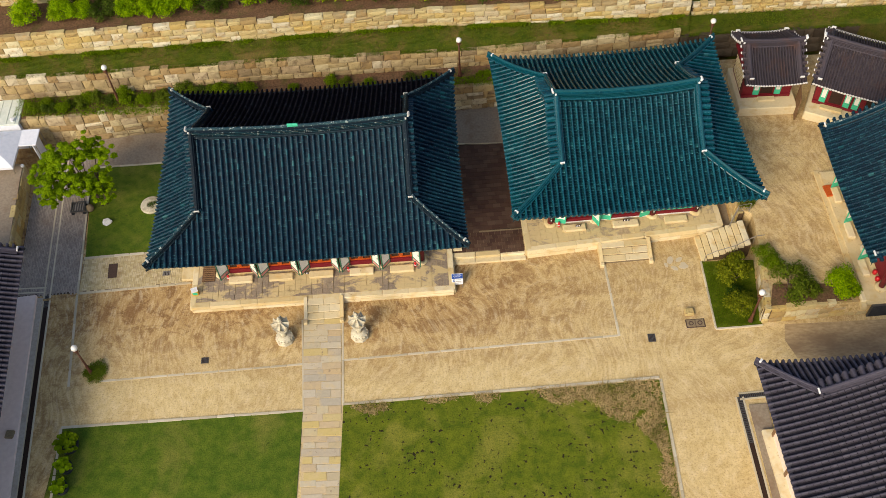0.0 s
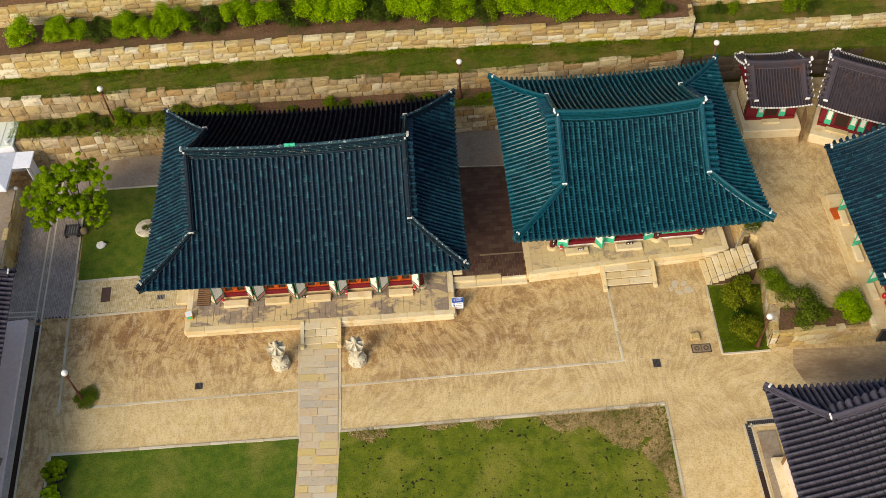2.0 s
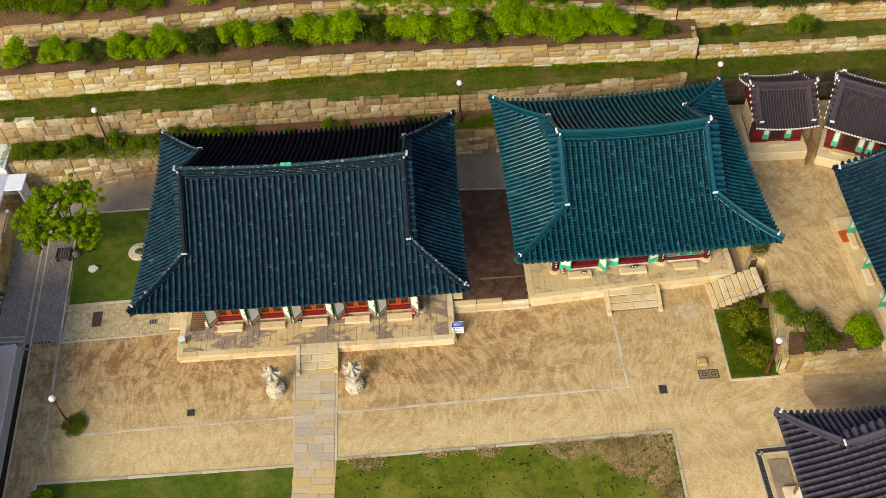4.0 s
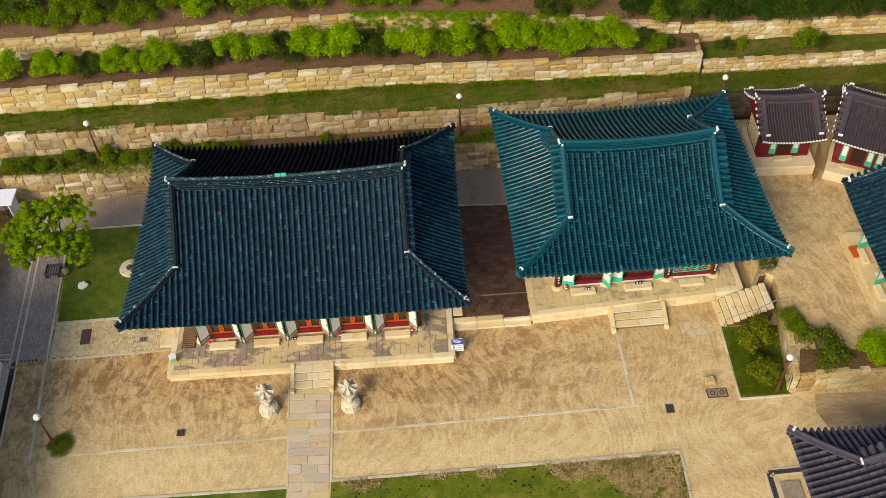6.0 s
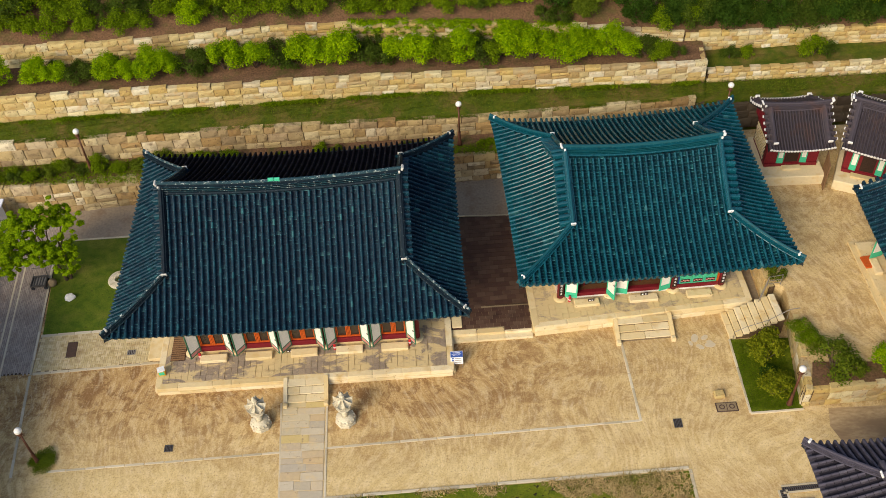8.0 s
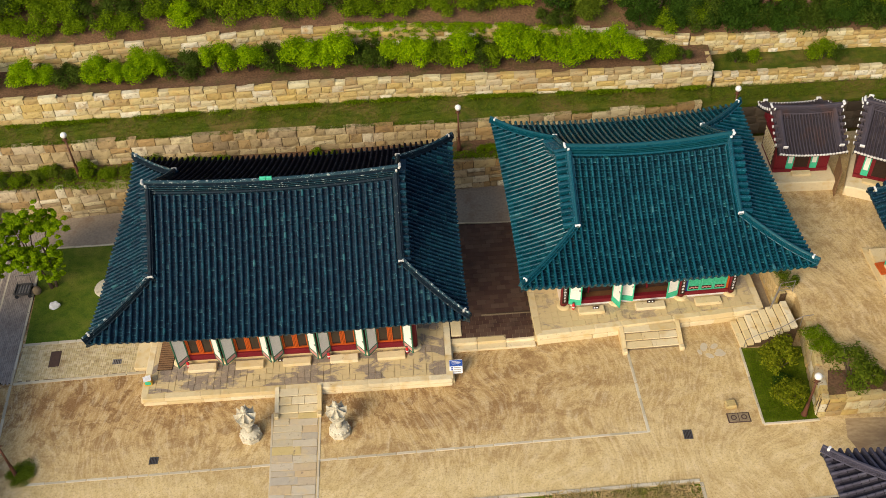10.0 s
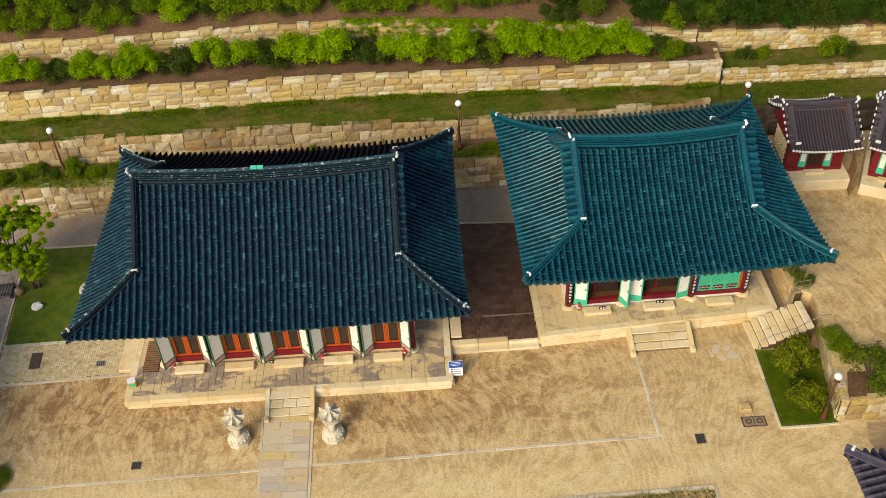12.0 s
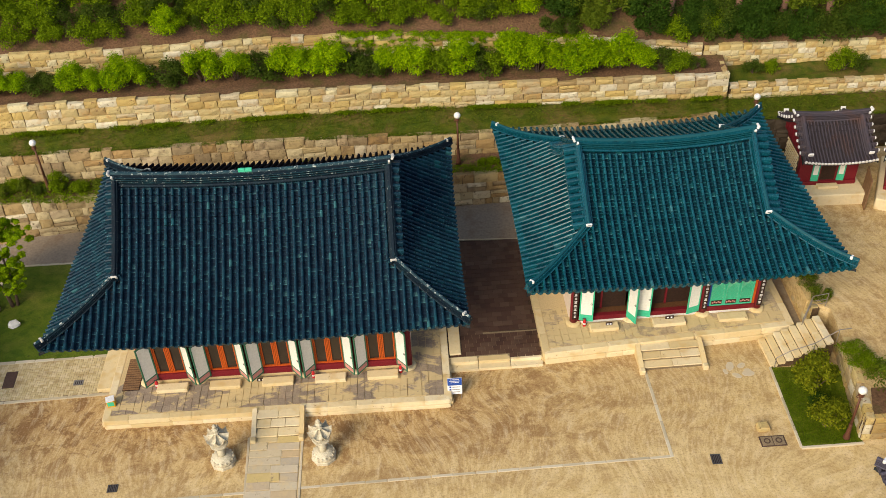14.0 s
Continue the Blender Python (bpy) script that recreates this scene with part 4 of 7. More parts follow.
def stone_wall(name, line, x0, x1, courses, width, label, seed, material=M_WALLSTONE, depth=0.34, lean=0.06, jitter=0.22):
    """A coursed stone wall on a line; each stone is a piece, the core lies behind the joints."""
    rnd = random.Random(seed)
    core = Shape()
    pts = [p for p in line if x0 < p[0] < x1]
    ends = [(x0, line_y(line, x0), z_of(line, 2)(x0), z_of(line, 3)(x0)), (x1, line_y(line, x1), z_of(line, 2)(x1), z_of(line, 3)(x1))]
    ln = [ends[0]] + pts + [ends[1]]
    v = []
    for x, y, a, b in ln:
        v += [(x, y + 0.05, a - 0.15), (x, y + 0.05 + lean, b - 0.10), (x, y + 0.45, b - 0.10), (x, y + 0.45, a - 0.15)]
    f = [(i * 4 + j, (i + 1) * 4 + j, (i + 1) * 4 + (j + 1) % 4, i * 4 + (j + 1) % 4) for i in range(len(ln) - 1) for j in range(4)]
    f += [(0, 1, 2, 3), tuple(len(v) - 4 + q for q in (3, 2, 1, 0))]
    wall = thing(name, label, "stone wall", kind="structure", shape=core.add(v, f), material=M_WALLJOINT)
    kinds = rough_stones(material, seed=seed)
    length = plan_length(ln)
    shares = [rnd.uniform(0.8, 1.25) for _ in range(courses)]
    tot = sum(shares)
    low = 0.0
    for c in range(courses):
        high = low + shares[c] / tot
        s = -rnd.uniform(0, width)
        while s < length:
            w = width * rnd.uniform(1 - jitter * 1.6, 1 + jitter * 2.2)
            a, b = max(0.0, s), min(length, s + w)
            if b - a > 0.15:
                (x, y, z0, z1), t = along(ln, (a + b) / 2 / length)
                za = z0 - 0.05 + (z1 - z0 + 0.05) * low
                zb = z0 - 0.05 + (z1 - z0 + 0.05) * high
                if c == courses - 1:
                    zb += rnd.uniform(-0.06, 0.07)
                d = depth * rnd.uniform(0.97, 1.07) * (1.06 if c == courses - 1 else 1.0)
                m = Matrix.Translation((x, y + d / 2 - 0.03 + lean * (low + high) / 2 + rnd.uniform(-0.012, 0.016), (za + zb) / 2)) @ pose(0, 0, 0, rnd.uniform(-1.2, 1.2), rnd.uniform(-0.9, 0.9), math.degrees(math.atan2(t.y, t.x)) + rnd.uniform(-2, 2))
                split = b - a > width * 1.25 and c < courses - 1 and rnd.random() < 0.35
                for h0, h1 in (((0.0, 0.48), (0.52, 1.0)) if split else ((0.0, 1.0),)):
                    hh = zb - za
                    part("stone", kinds[rnd.randrange(len(kinds))], None, wall, at=m @ pose(0, 0, (h0 + h1 - 1) / 2 * hh) @ Matrix.Diagonal((b - a - 0.008, d, hh * (h1 - h0) + 0.004, 1)))
            s += w
        low = high
    return wall


# ---- kerbs, path, pavements ----
def kerb(name, a, b, label, width=0.18, high=0.06, piece=1.0, material=M_KERB):
    base = thing(name, label, "kerb", kind="structure")
    a, b = Vector(a), Vector(b)
    n = max(1, int((b - a).length / piece))
    ang = math.degrees(math.atan2(b.y - a.y, b.x - a.x))
    rnd = random.Random(int(abs(a.x * 31 + b.y * 17)))
    me = Shape().chamfer(-0.5, -0.5, -0.5, 0.5, 0.5, 0.5, 0.06, None, 0.012, rnd).mesh("kerbstone", material)
    for i in range(n):
        p = a + (b - a) * ((i + 0.5) / n)
        part("kerbstone", me, None, base, at=pose(p.x, p.y, high - 0.1 + rnd.uniform(-0.012, 0.012), 0, 0, ang + rnd.uniform(-0.5, 0.5)) @ Matrix.Diagonal(((b - a).length / n - 0.012, width * rnd.uniform(0.92, 1.05), 0.2, 1)))
    return base


def patch(name, poly, z, material, label, category, thick=0.3):
    return thing(name, label, category, kind="structure", shape=sheet(poly, z - thick, z), material=material)


# ---- halls ----
def column(parent, x, y, z0, z1, r=0.17, bars=False):
    c = part("column", Shape().lathe([(r * 1.04, z0), (r * 1.04, z0 + 1.2), (r * 0.9, z1)], 14, pose(x, y, 0)), M_RED, parent, smooth=True)
    part("column_base", Shape().lathe([(r + 0.20, z0 - 0.22), (r + 0.22, z0 - 0.12), (r + 0.16, z0 - 0.02), (r + 0.07, z0)], 16, pose(x, y, 0)), M_CREAM, c, "round pale stone base", smooth=True)
    if bars:
        b = Shape().box(x - 0.13, y - r - 0.05, z0 + 0.3, x + 0.13, y - r - 0.015, z1 - 0.3)
        board = part("hanging_board", b, M_DARKROOM, c, "narrow dark board with white unreadable writing")
        rnd = random.Random(int(x * 100) + 7)
        s = Shape()
        z = z0 + 0.42
        while z < z1 - 0.45:
            for q in range(3):
                w = rnd.uniform(0.03, 0.08)
                s.box(x - w, y - r - 0.058, z + 0.055 * q, x + w, y - r - 0.0505, z + 0.055 * q + 0.03)
            z += 0.25
        part("writing_bars", s, M_WHITE, board)
    return c


def door_leaf(parent, m, w, h, frame, panel, low, ring=True):
    """A panelled door leaf, hinged at x = 0, standing in the plane y = 0."""
    s = Shape()
    for a in ((0, 0.0, 0.07, h), (w - 0.07, 0.0, w, h), (0.07, 0.0, w - 0.07, 0.08), (0.07, h - 0.08, w - 0.07, h), (0.07, 0.36, w - 0.07, 0.43)):
        s.box(a[0], -0.025, a[1], a[2], 0.025, a[3])
    leaf = part("door", s, frame, parent, at=m)
    part("paper_panel", Shape().box(0.07, -0.012, 0.43, w - 0.07, 0.012, h - 0.08), panel, leaf)
    part("lower_panel", Shape().box(0.07, -0.014, 0.08, w - 0.07, 0.014, 0.36), low, leaf)
    if ring:
        part("pull_ring", Shape().tube([(w - 0.12 + 0.05 * math.cos(a), -0.04, h * 0.45 + 0.05 * math.sin(a)) for a in [i * math.pi / 4 for i in range(9)]], 0.012, 5), M_GRATE, leaf)
    return leaf


def lattice_door(parent, x, y, z, w, h):
    s = Shape()
    for a in ((0, 0.0, 0.06, h), (w - 0.06, 0.0, w, h), (0.06, 0.0, w - 0.06, 0.07), (0.06, h - 0.07, w - 0.06, h), (0.06, 0.38, w - 0.06, 0.44)):
        s.box(x + a[0], y - 0.03, z + a[1], x + a[2], y + 0.03, z + a[3])
    d = part("door", s, M_GREEN, parent, "jade green lattice door with a painted flower panel")
    part("backing", Shape().box(x + 0.06, y + 0.0, z + 0.07, x + w - 0.06, y + 0.015, z + h - 0.07), M_PALEJADE, d)
    k = Shape()
    n = 9
    for i in range(-n, n):
        a = x + 0.06 + (w - 0.12) * i / n
        for sl in (1, -1):
            p0, p1 = (a, z + 0.44), (a + (h - 0.51), z + h - 0.07)
            if sl < 0:
                p0, p1 = (2 * x + w - a, z + 0.44), (2 * x + w - a - (h - 0.51), z + h - 0.07)
            lo, hi = x + 0.06, x + w - 0.06
            q = []
            for t in np.linspace(0, 1, 41):
                px, pz = p0[0] + (p1[0] - p0[0]) * t, p0[1] + (p1[1] - p0[1]) * t
                if lo <= px <= hi:
                    q.append((px, pz))
            if len(q) > 2:
                (xa, zc), (xb, zd) = q[0], q[-1]
                k.add([(xa, y - 0.02, zc - 0.012), (xb, y - 0.02, zd - 0.012), (xb, y - 0.02, zd + 0.012), (xa, y - 0.02, zc + 0.012),
                       (xa, y, zc - 0.012), (xb, y, zd - 0.012), (xb, y, zd + 0.012), (xa, y, zc + 0.012)], [(0, 1, 2, 3), (4, 7, 6, 5), (0, 4, 5, 1), (2, 6, 7, 3)])
    part("lattice", k, M_GREEN, d)
    f = Shape().box(x + 0.09, y - 0.028, z + 0.1, x + w - 0.09, y - 0.005, z + 0.36)
    panel = part("flower_panel", f, M_DARKROOM, d)
    for i in range(5):
        cx = x + w * (0.22 + 0.14 * i)
        part("petal", Shape().lathe([(0.0, 0.0), (0.055, 0.0), (0.03, 0.02), (0.0, 0.025)], 8, pose(cx, y - 0.028, z + 0.23 + (0.03 if i % 2 else -0.02), 90, 0, 0), False), M_PINK, d)


def podium(house, x0, x1, y0, y1, z, paver=0.42, front_only=4.2, lower=True, seed=1, tag="podium", skew=0.0, floor=M_PAVER):
    """A stone platform: core, facing stones in two courses, paving slabs on the part in front of the walls."""
    rnd = random.Random(seed)
    def fy(x):
        return y0 + skew * (x - x0)
    core = Shape().prism([(x0 + 0.1, fy(x0) + 0.1), (x1 - 0.1, fy(x1) + 0.1), (x1 - 0.1, y1), (x0 + 0.1, y1)], -0.2, z - 0.03)
    pod = part(tag, core, M_SANDJOINT, house)
    blocks = stone_variants(M_CREAM, 5, 0.012, 0.05, seed, "stone_block")
    def run(a, b, za, zb, out, wide):
        a, b = Vector(a), Vector(b)
        n = max(1, int(round((b - a).length / wide)))
        cuts = [0.0] + sorted((i + rnd.uniform(-0.22, 0.22)) / n for i in range(1, n)) + [1.0]
        ang = math.degrees(math.atan2(b.y - a.y, b.x - a.x))
        nrm = Vector((b.y - a.y, a.x - b.x)).normalized()
        for i in range(n):
            p = a + (b - a) * ((cuts[i] + cuts[i + 1]) / 2) + nrm * (out / 2 - 0.11)
            part("stone_block", blocks[rnd.randrange(5)], None, pod, at=pose(p.x, p.y, (za + zb) / 2, 0, 0, ang) @ Matrix.Diagonal(((b - a).length * (cuts[i + 1] - cuts[i]) - 0.012, 0.34 + out, zb - za - 0.008, 1)))
    c0, c1, c2, c3 = (x0, fy(x0)), (x1, fy(x1)), (x1, y1), (x0, y1)
    for a, b in ((c0, c1), (c1, c2), (c3, c0)):
        if lower:
            run(a, b, -0.05, z * 0.42, 0.10, 1.5)
        run(a, b, z * 0.42 if lower else -0.05, z, 0.03, 1.6)
    slabs = stone_variants(floor, 4, 0.008, 0.03, seed + 5, "slab")
    def lay(xa, xb, ya, yb):
        nx, ny = max(1, int((xb - xa) / paver)), max(1, int((yb - ya) / paver))
        for j in range(ny):
            off = 0.5 * (j % 2)
            for i in range(nx):
                cx, cy = xa + (xb - xa) * (i + 0.5) / nx, ya + (yb - ya) * (j + 0.5) / ny
                cy += skew * (cx - x0)
                part("slab", slabs[rnd.randrange(4)], None, pod, at=pose(cx + rnd.uniform(-0.012, 0.012), cy, z - 0.035 + rnd.uniform(-0.004, 0.006), 0, 0, rnd.uniform(-0.8, 0.8) + math.degrees(skew)) @ Matrix.Diagonal(((xb - xa) / nx - 0.015, (yb - ya) / ny - 0.015, 0.1, 1)))
    lay(x0 + 0.29, x1 - 0.29, y0 + 0.29, y0 + front_only)
    lay(x1 - 0.29 - (x1 - x0) * 0.09, x1 - 0.29, y0 + front_only, y0 + front_only + 4.0)
    return pod


def wall_panel(house, name, x0, y0, z0, x1, y1, z1, mat, label=""):
    return part(name, Shape().box(x0, y0, z0, x1, y1, z1), mat, house, label)


def front_steps(house, x0, x1, y_top, rise, count, tread, cheek=0.24, label="stone steps with low cheek walls"):
    st = part("steps", Shape().box(x0 + cheek, y_top - tread * count, -0.2, x1 - cheek, y_top + 0.1, 0.02), M_JOINT, house, label)
    me = stone_variants(M_CREAM, 3, 0.012, 0.05, 11, "stone_block")
    for i in range(count):
        z = rise * (count - i) / count
        n = 2 + i % 2
        for k in range(n):
            a, b = x0 + cheek + (x1 - x0 - 2 * cheek) * k / n, x0 + cheek + (x1 - x0 - 2 * cheek) * (k + 1) / n
            part("stone_block", me[(i + k) % 3], None, st, at=pose((a + b) / 2, y_top - tread * (i + 0.5) + 0.04, z - 0.03) @ Matrix.Diagonal((b - a - 0.02, tread + 0.05, 0.06, 1)))
        part("riser", Shape().box(x0 + cheek, y_top - tread * (i + 1) + 0.09, -0.1, x1 - cheek, y_top - tread * i + 0.08, z - 0.05), M_JOINT, st)
    n = 10
    for xa in (x0, x1 - cheek):
        pts = []
        for i in range(n + 1):
            t = i / n
            pts.append((y_top + 0.1 - (tread * count + 0.12) * t, (rise - 0.02) * (1 - t) ** 0.8 + 0.14))
        v = [(xa, y, -0.1) for y, z in pts] + [(xa, y, z) for y, z in pts] + [(xa + cheek, y, -0.1) for y, z in pts] + [(xa + cheek, y, z) for y, z in pts]
        k = n + 1
        f = []
        for i in range(n):
            f += [(i, i + 1, k + i + 1, k + i), (2 * k + i, 3 * k + i, 3 * k + i + 1, 2 * k + i + 1), (k + i, k + i + 1, 3 * k + i + 1, 3 * k + i)]
        f += [(0, k, 3 * k, 2 * k), (n, 2 * k + n, 3 * k + n, k + n)]
        c = part("cheek_wall", Shape().add(v, f), M_CREAM, st)
        part("end_block", Shape().chamfer(xa - 0.02, y_top - tread * count - 0.30, -0.1, xa + cheek + 0.02, y_top - tread * count - 0.01, 0.26, 0.04), M_CREAM, c)
    return st


def stepping_block(name, x, y, z, w, m, d=0.5, h=0.22):
    return thing(name, "pale stone stepping block below a hall door", "stepping stone", m @ pose(x, y, z), "stepping blocks", shape=Shape().chamfer(-w / 2, -d / 2, 0, w / 2, d / 2, h, 0.03), material=M_CREAM)


# -- the dark-tiled five-bay hall
MA = pose(-10.35, 38.63, 0, 0, 0, 4.0)
hall_a = thing("temple_hall", "large Korean temple hall with weathered dark blue-green glazed tiles", "temple hall", MA)
RA = Roof(9.35, 7.08, 6.32, 5.95, 10.5, 0.80, 0.42, 0.32, 0.018, ahead=0.95, back=0.30)
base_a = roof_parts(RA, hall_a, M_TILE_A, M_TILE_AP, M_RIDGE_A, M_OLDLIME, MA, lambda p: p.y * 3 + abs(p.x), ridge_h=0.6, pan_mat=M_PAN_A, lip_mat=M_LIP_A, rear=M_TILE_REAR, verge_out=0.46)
gable_walls(RA, hall_a, M_RED, 0.45)
for x in (-0.62, -0.30):
    q = RA.warp(x, 0, RA.rise(RA.ye) + 0.47)
    part("new_tile", arc_tile(0.10, 0.10, 0.30), M_GREEN, base_a, "bright green replacement tile on the ridge", at=Matrix.Translation(q) @ pose(0, 0, 0, 0, 0, -90))
ZA = 0.5
podium(hall_a, -8.35, 8.5, -5.92, 6.0, ZA, 0.35, 2.35, True, 1)
COL_A = [-6.55 + 2.62 * i for i in range(6)]
FA = -3.55
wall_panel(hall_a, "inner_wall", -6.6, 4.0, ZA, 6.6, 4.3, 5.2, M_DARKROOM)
for sx in (-1, 1):
    wall_panel(hall_a, "side_wall", sx * 6.6 - 0.12, FA, ZA, sx * 6.6 + 0.12, 4.3, 5.2, M_RENDER, "plastered side wall")
wall_panel(hall_a, "hall_floor", -6.5, FA + 0.1, ZA - 0.1, 6.5, 4.0, ZA + 0.5, M_FLOORWOOD)
wall_panel(hall_a, "lintel", -6.7, FA - 0.16, 3.9, 6.7, FA + 0.16, 4.4, M_RED)
wall_panel(hall_a, "bracket_band", -6.9, FA - 0.5, 4.4, 6.9, FA + 0.3, 5.6, M_DGREEN, "painted green bracket band below the eaves")
wall_panel(hall_a, "sill_plinth", -6.6, FA - 0.10, ZA - 0.05, 6.6, FA + 0.14, ZA + 0.20, M_CREAM)
for i, x in enumerate(COL_A):
    column(hall_a, x, FA, ZA + 0.16, 4.5, 0.18)
for i in range(5):
    a, b = COL_A[i] + 0.18, COL_A[i + 1] - 0.18
    bay = part("bay", Shape().box(a, FA - 0.12, ZA + 0.20, b, FA + 0.12, ZA + 0.58), M_RED, hall_a, "dark red threshold beam")
    part("threshold_edge", Shape().box(a, FA - 0.02, ZA + 0.58, b, FA + 0.10, ZA + 0.64), M_ORANGE, bay)
    part("glazing", Shape().box(a, FA + 0.06, ZA + 0.64, b, FA + 0.075, 3.9), M_GLASS, bay)
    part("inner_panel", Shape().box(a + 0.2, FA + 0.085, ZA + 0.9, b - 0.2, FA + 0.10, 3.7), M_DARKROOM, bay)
    w = b - a
    for t, k in ((0.2, 1), (0.5, 2), (0.8, 1)):
        for q in range(k * 2):
            x = a + w * t + (q - (k * 2 - 1) / 2) * 0.075
            part("mullion", Shape().box(x - 0.027, FA - 0.01, ZA + 0.64, x + 0.027, FA + 0.055, 3.9), M_ORANGE, bay)
    hgt = 2.6
    zl = ZA + 0.34
    door_leaf(hall_a, pose(a + 0.40, FA - 0.14, zl, 0, 0, -130), 0.80, hgt, M_DGREEN, M_PAPER, M_PINK)
    door_leaf(hall_a, pose(b - 0.40, FA - 0.14, zl, 0, 0, -50), 0.80, hgt, M_DGREEN, M_PAPER, M_PINK)
    stepping_block("stepping_block", (a + b) / 2, FA - 0.62, ZA, 1.55, MA)
front_steps(hall_a, -1.12, 1.40, -5.98, ZA, 3, 0.44, 0.22)

# -- the teal-tiled three-bay hall
MB = pose(9.2, 41.72, 0, 0, 0, 5.2)
hall_b = thing("temple_hall", "Korean temple hall with bright teal glazed tiles and white ridge ends", "temple hall", MB)
RB = Roof(7.50, 6.80, 4.35, 6.15, 9.60, 0.57, 0.42, 0.3, 0.02, ahead=0.35, back=0.08)
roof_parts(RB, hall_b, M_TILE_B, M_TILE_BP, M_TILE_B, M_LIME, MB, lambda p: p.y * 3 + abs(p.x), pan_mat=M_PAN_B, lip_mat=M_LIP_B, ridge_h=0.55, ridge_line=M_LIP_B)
gable_walls(RB, hall_b, M_RED, 0.45)
ZB = 0.72
podium(hall_b, -6.35, 6.65, -5.05, 6.0, ZB, 0.36, 3.1, True, 2, skew=0.05, floor=M_PAVER_B)
COL_B = [-4.55, -1.55, 2.25, 5.15]
FB = -3.05
wall_panel(hall_b, "inner_wall", -4.6, 3.6, ZB, 5.2, 3.9, 5.4, M_DARKROOM)
for x in (-4.6, 5.2):
    wall_panel(hall_b, "side_wall", x - 0.12, FB, ZB, x + 0.12, 3.9, 5.4, M_RENDER, "plastered side wall")
wall_panel(hall_b, "hall_floor", -4.5, FB + 0.1, ZB - 0.1, 5.1, 3.6, ZB + 0.4, M_FLOORWOOD)
wall_panel(hall_b, "lintel", -4.7, FB - 0.16, 4.0, 5.3, FB + 0.16, 4.5, M_RED)
wall_panel(hall_b, "bracket_band", -4.9, FB - 0.5, 4.5, 5.5, FB + 0.3, 5.8, M_DGREEN, "painted green bracket band below the eaves")
wall_panel(hall_b, "sill_plinth", -4.6, FB - 0.10, ZB - 0.05, 5.2, FB + 0.14, ZB + 0.18, M_LIME)
for x in COL_B:
    column(hall_b, x, FB, ZB + 0.16, 4.6, 0.20, True)
for i in range(3):
    a, b = COL_B[i] + 0.2, COL_B[i + 1] - 0.2
    bay = part("bay", Shape().box(a, FB - 0.12, ZB + 0.18, b, FB + 0.12, ZB + 0.46), M_RED, hall_b, "dark red threshold beam")
    stepping_block("stepping_block", (a + b) / 2, FB - 0.62, ZB, 1.5 if i != 1 else 1.7, MB)
    if i < 2:
        # dark sheet in place of the unlit room behind the open doors
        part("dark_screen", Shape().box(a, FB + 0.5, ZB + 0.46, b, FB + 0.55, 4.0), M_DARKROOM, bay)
        part("post", Shape().box((a + b) / 2 - 0.05, FB + 0.42, ZB + 0.46, (a + b) / 2 + 0.05, FB + 0.5, 4.0), M_RED, bay)
        door_leaf(hall_b, pose(a + 0.05, FB - 0.14, ZB + 0.3, 0, 0, -16), 0.72, 2.7, M_GREEN, M_PAPER, M_GREEN)
        door_leaf(hall_b, pose(b - 0.05, FB - 0.14, ZB + 0.3, 0, 0, -62 if i == 0 else -164), 0.72, 2.7, M_GREEN, M_PAPER, M_GREEN)
    else:
        n = 3
        for k in range(n):
            lattice_door(bay, a + 0.12 + (b - a - 0.24) * k / n, FB - 0.02, ZB + 0.46, (b - a - 0.24) / n - 0.02, 2.55)
        for x in (a, b - 0.12):
            part("side_stile", Shape().box(x, FB - 0.04, ZB + 0.46, x + 0.12, FB + 0.04, 4.0), M_BLUE if x == a else M_ORANGE, bay)
        part("upper_panel", Shape().box(a, FB - 0.02, ZB + 3.05, b, FB + 0.02, 4.0), M_DGREEN, bay)
front_steps(hall_b, -1.70, 1.75, -4.90, ZB * 0.8, 3, 0.42)


# -- plain neighbouring buildings
def side_house(name, label, m, roof, tile, tile_p, lime, wall_in, floor_z, wall_mat, ends=False, trim=None, nearest=None):
    h = thing(name, label, "temple building", m)
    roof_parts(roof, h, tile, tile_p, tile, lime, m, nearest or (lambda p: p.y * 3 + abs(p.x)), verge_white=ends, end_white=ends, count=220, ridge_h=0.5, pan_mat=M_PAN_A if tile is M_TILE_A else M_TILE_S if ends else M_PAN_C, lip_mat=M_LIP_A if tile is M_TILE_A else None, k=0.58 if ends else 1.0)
    wx, wy = roof.xe - wall_in[0], roof.ye - wall_in[1]
    top = roof.rise(0.9) - 0.2
    wall_panel(h, "wall", -wx, -wy, floor_z, wx, wy, top, wall_mat, "")
    if roof.gable:
        gable_walls(roof, h, trim or M_RED, wall_in[0] - 0.08)
    return h, wx, wy, top


MC = pose(22.85, 16.35, 0, 0, 0, -84.8)
RC = Roof(9.0, 7.0, 6.6, 5.6, 9.8, 0.7, 0.4, 0.3, 0.018)
house_c, wx, wy, top = side_house("temple_building", "grey-tiled hall with hip-and-gable roof and pale walls", MC, RC, M_TILE_C, M_TILE_CP, M_LIME, (1.7, 1.7), 0.3, M_RENDER)
gable_walls(RC, house_c, M_RED, 0.45)
part("plinth", Shape().box(-wx - 0.4, -wy - 0.5, -0.1, wx + 0.4, wy + 0.5, 0.34), M_CREAM, house_c)
for k in range(7):
    x = -wx + 2 * wx * k / 6
    part("post", Shape().box(x - 0.1, -wy - 0.06, 0.34, x + 0.1, -wy, top), M_WOOD, house_c)
ME = pose(-31.6, 23.4, 0, 0, 0, 98.1)
RE = Roof(10.0, 5.0, 9.4, 4.3, 7.3, 0.75, 0.25, 0.25, 0.01, True)
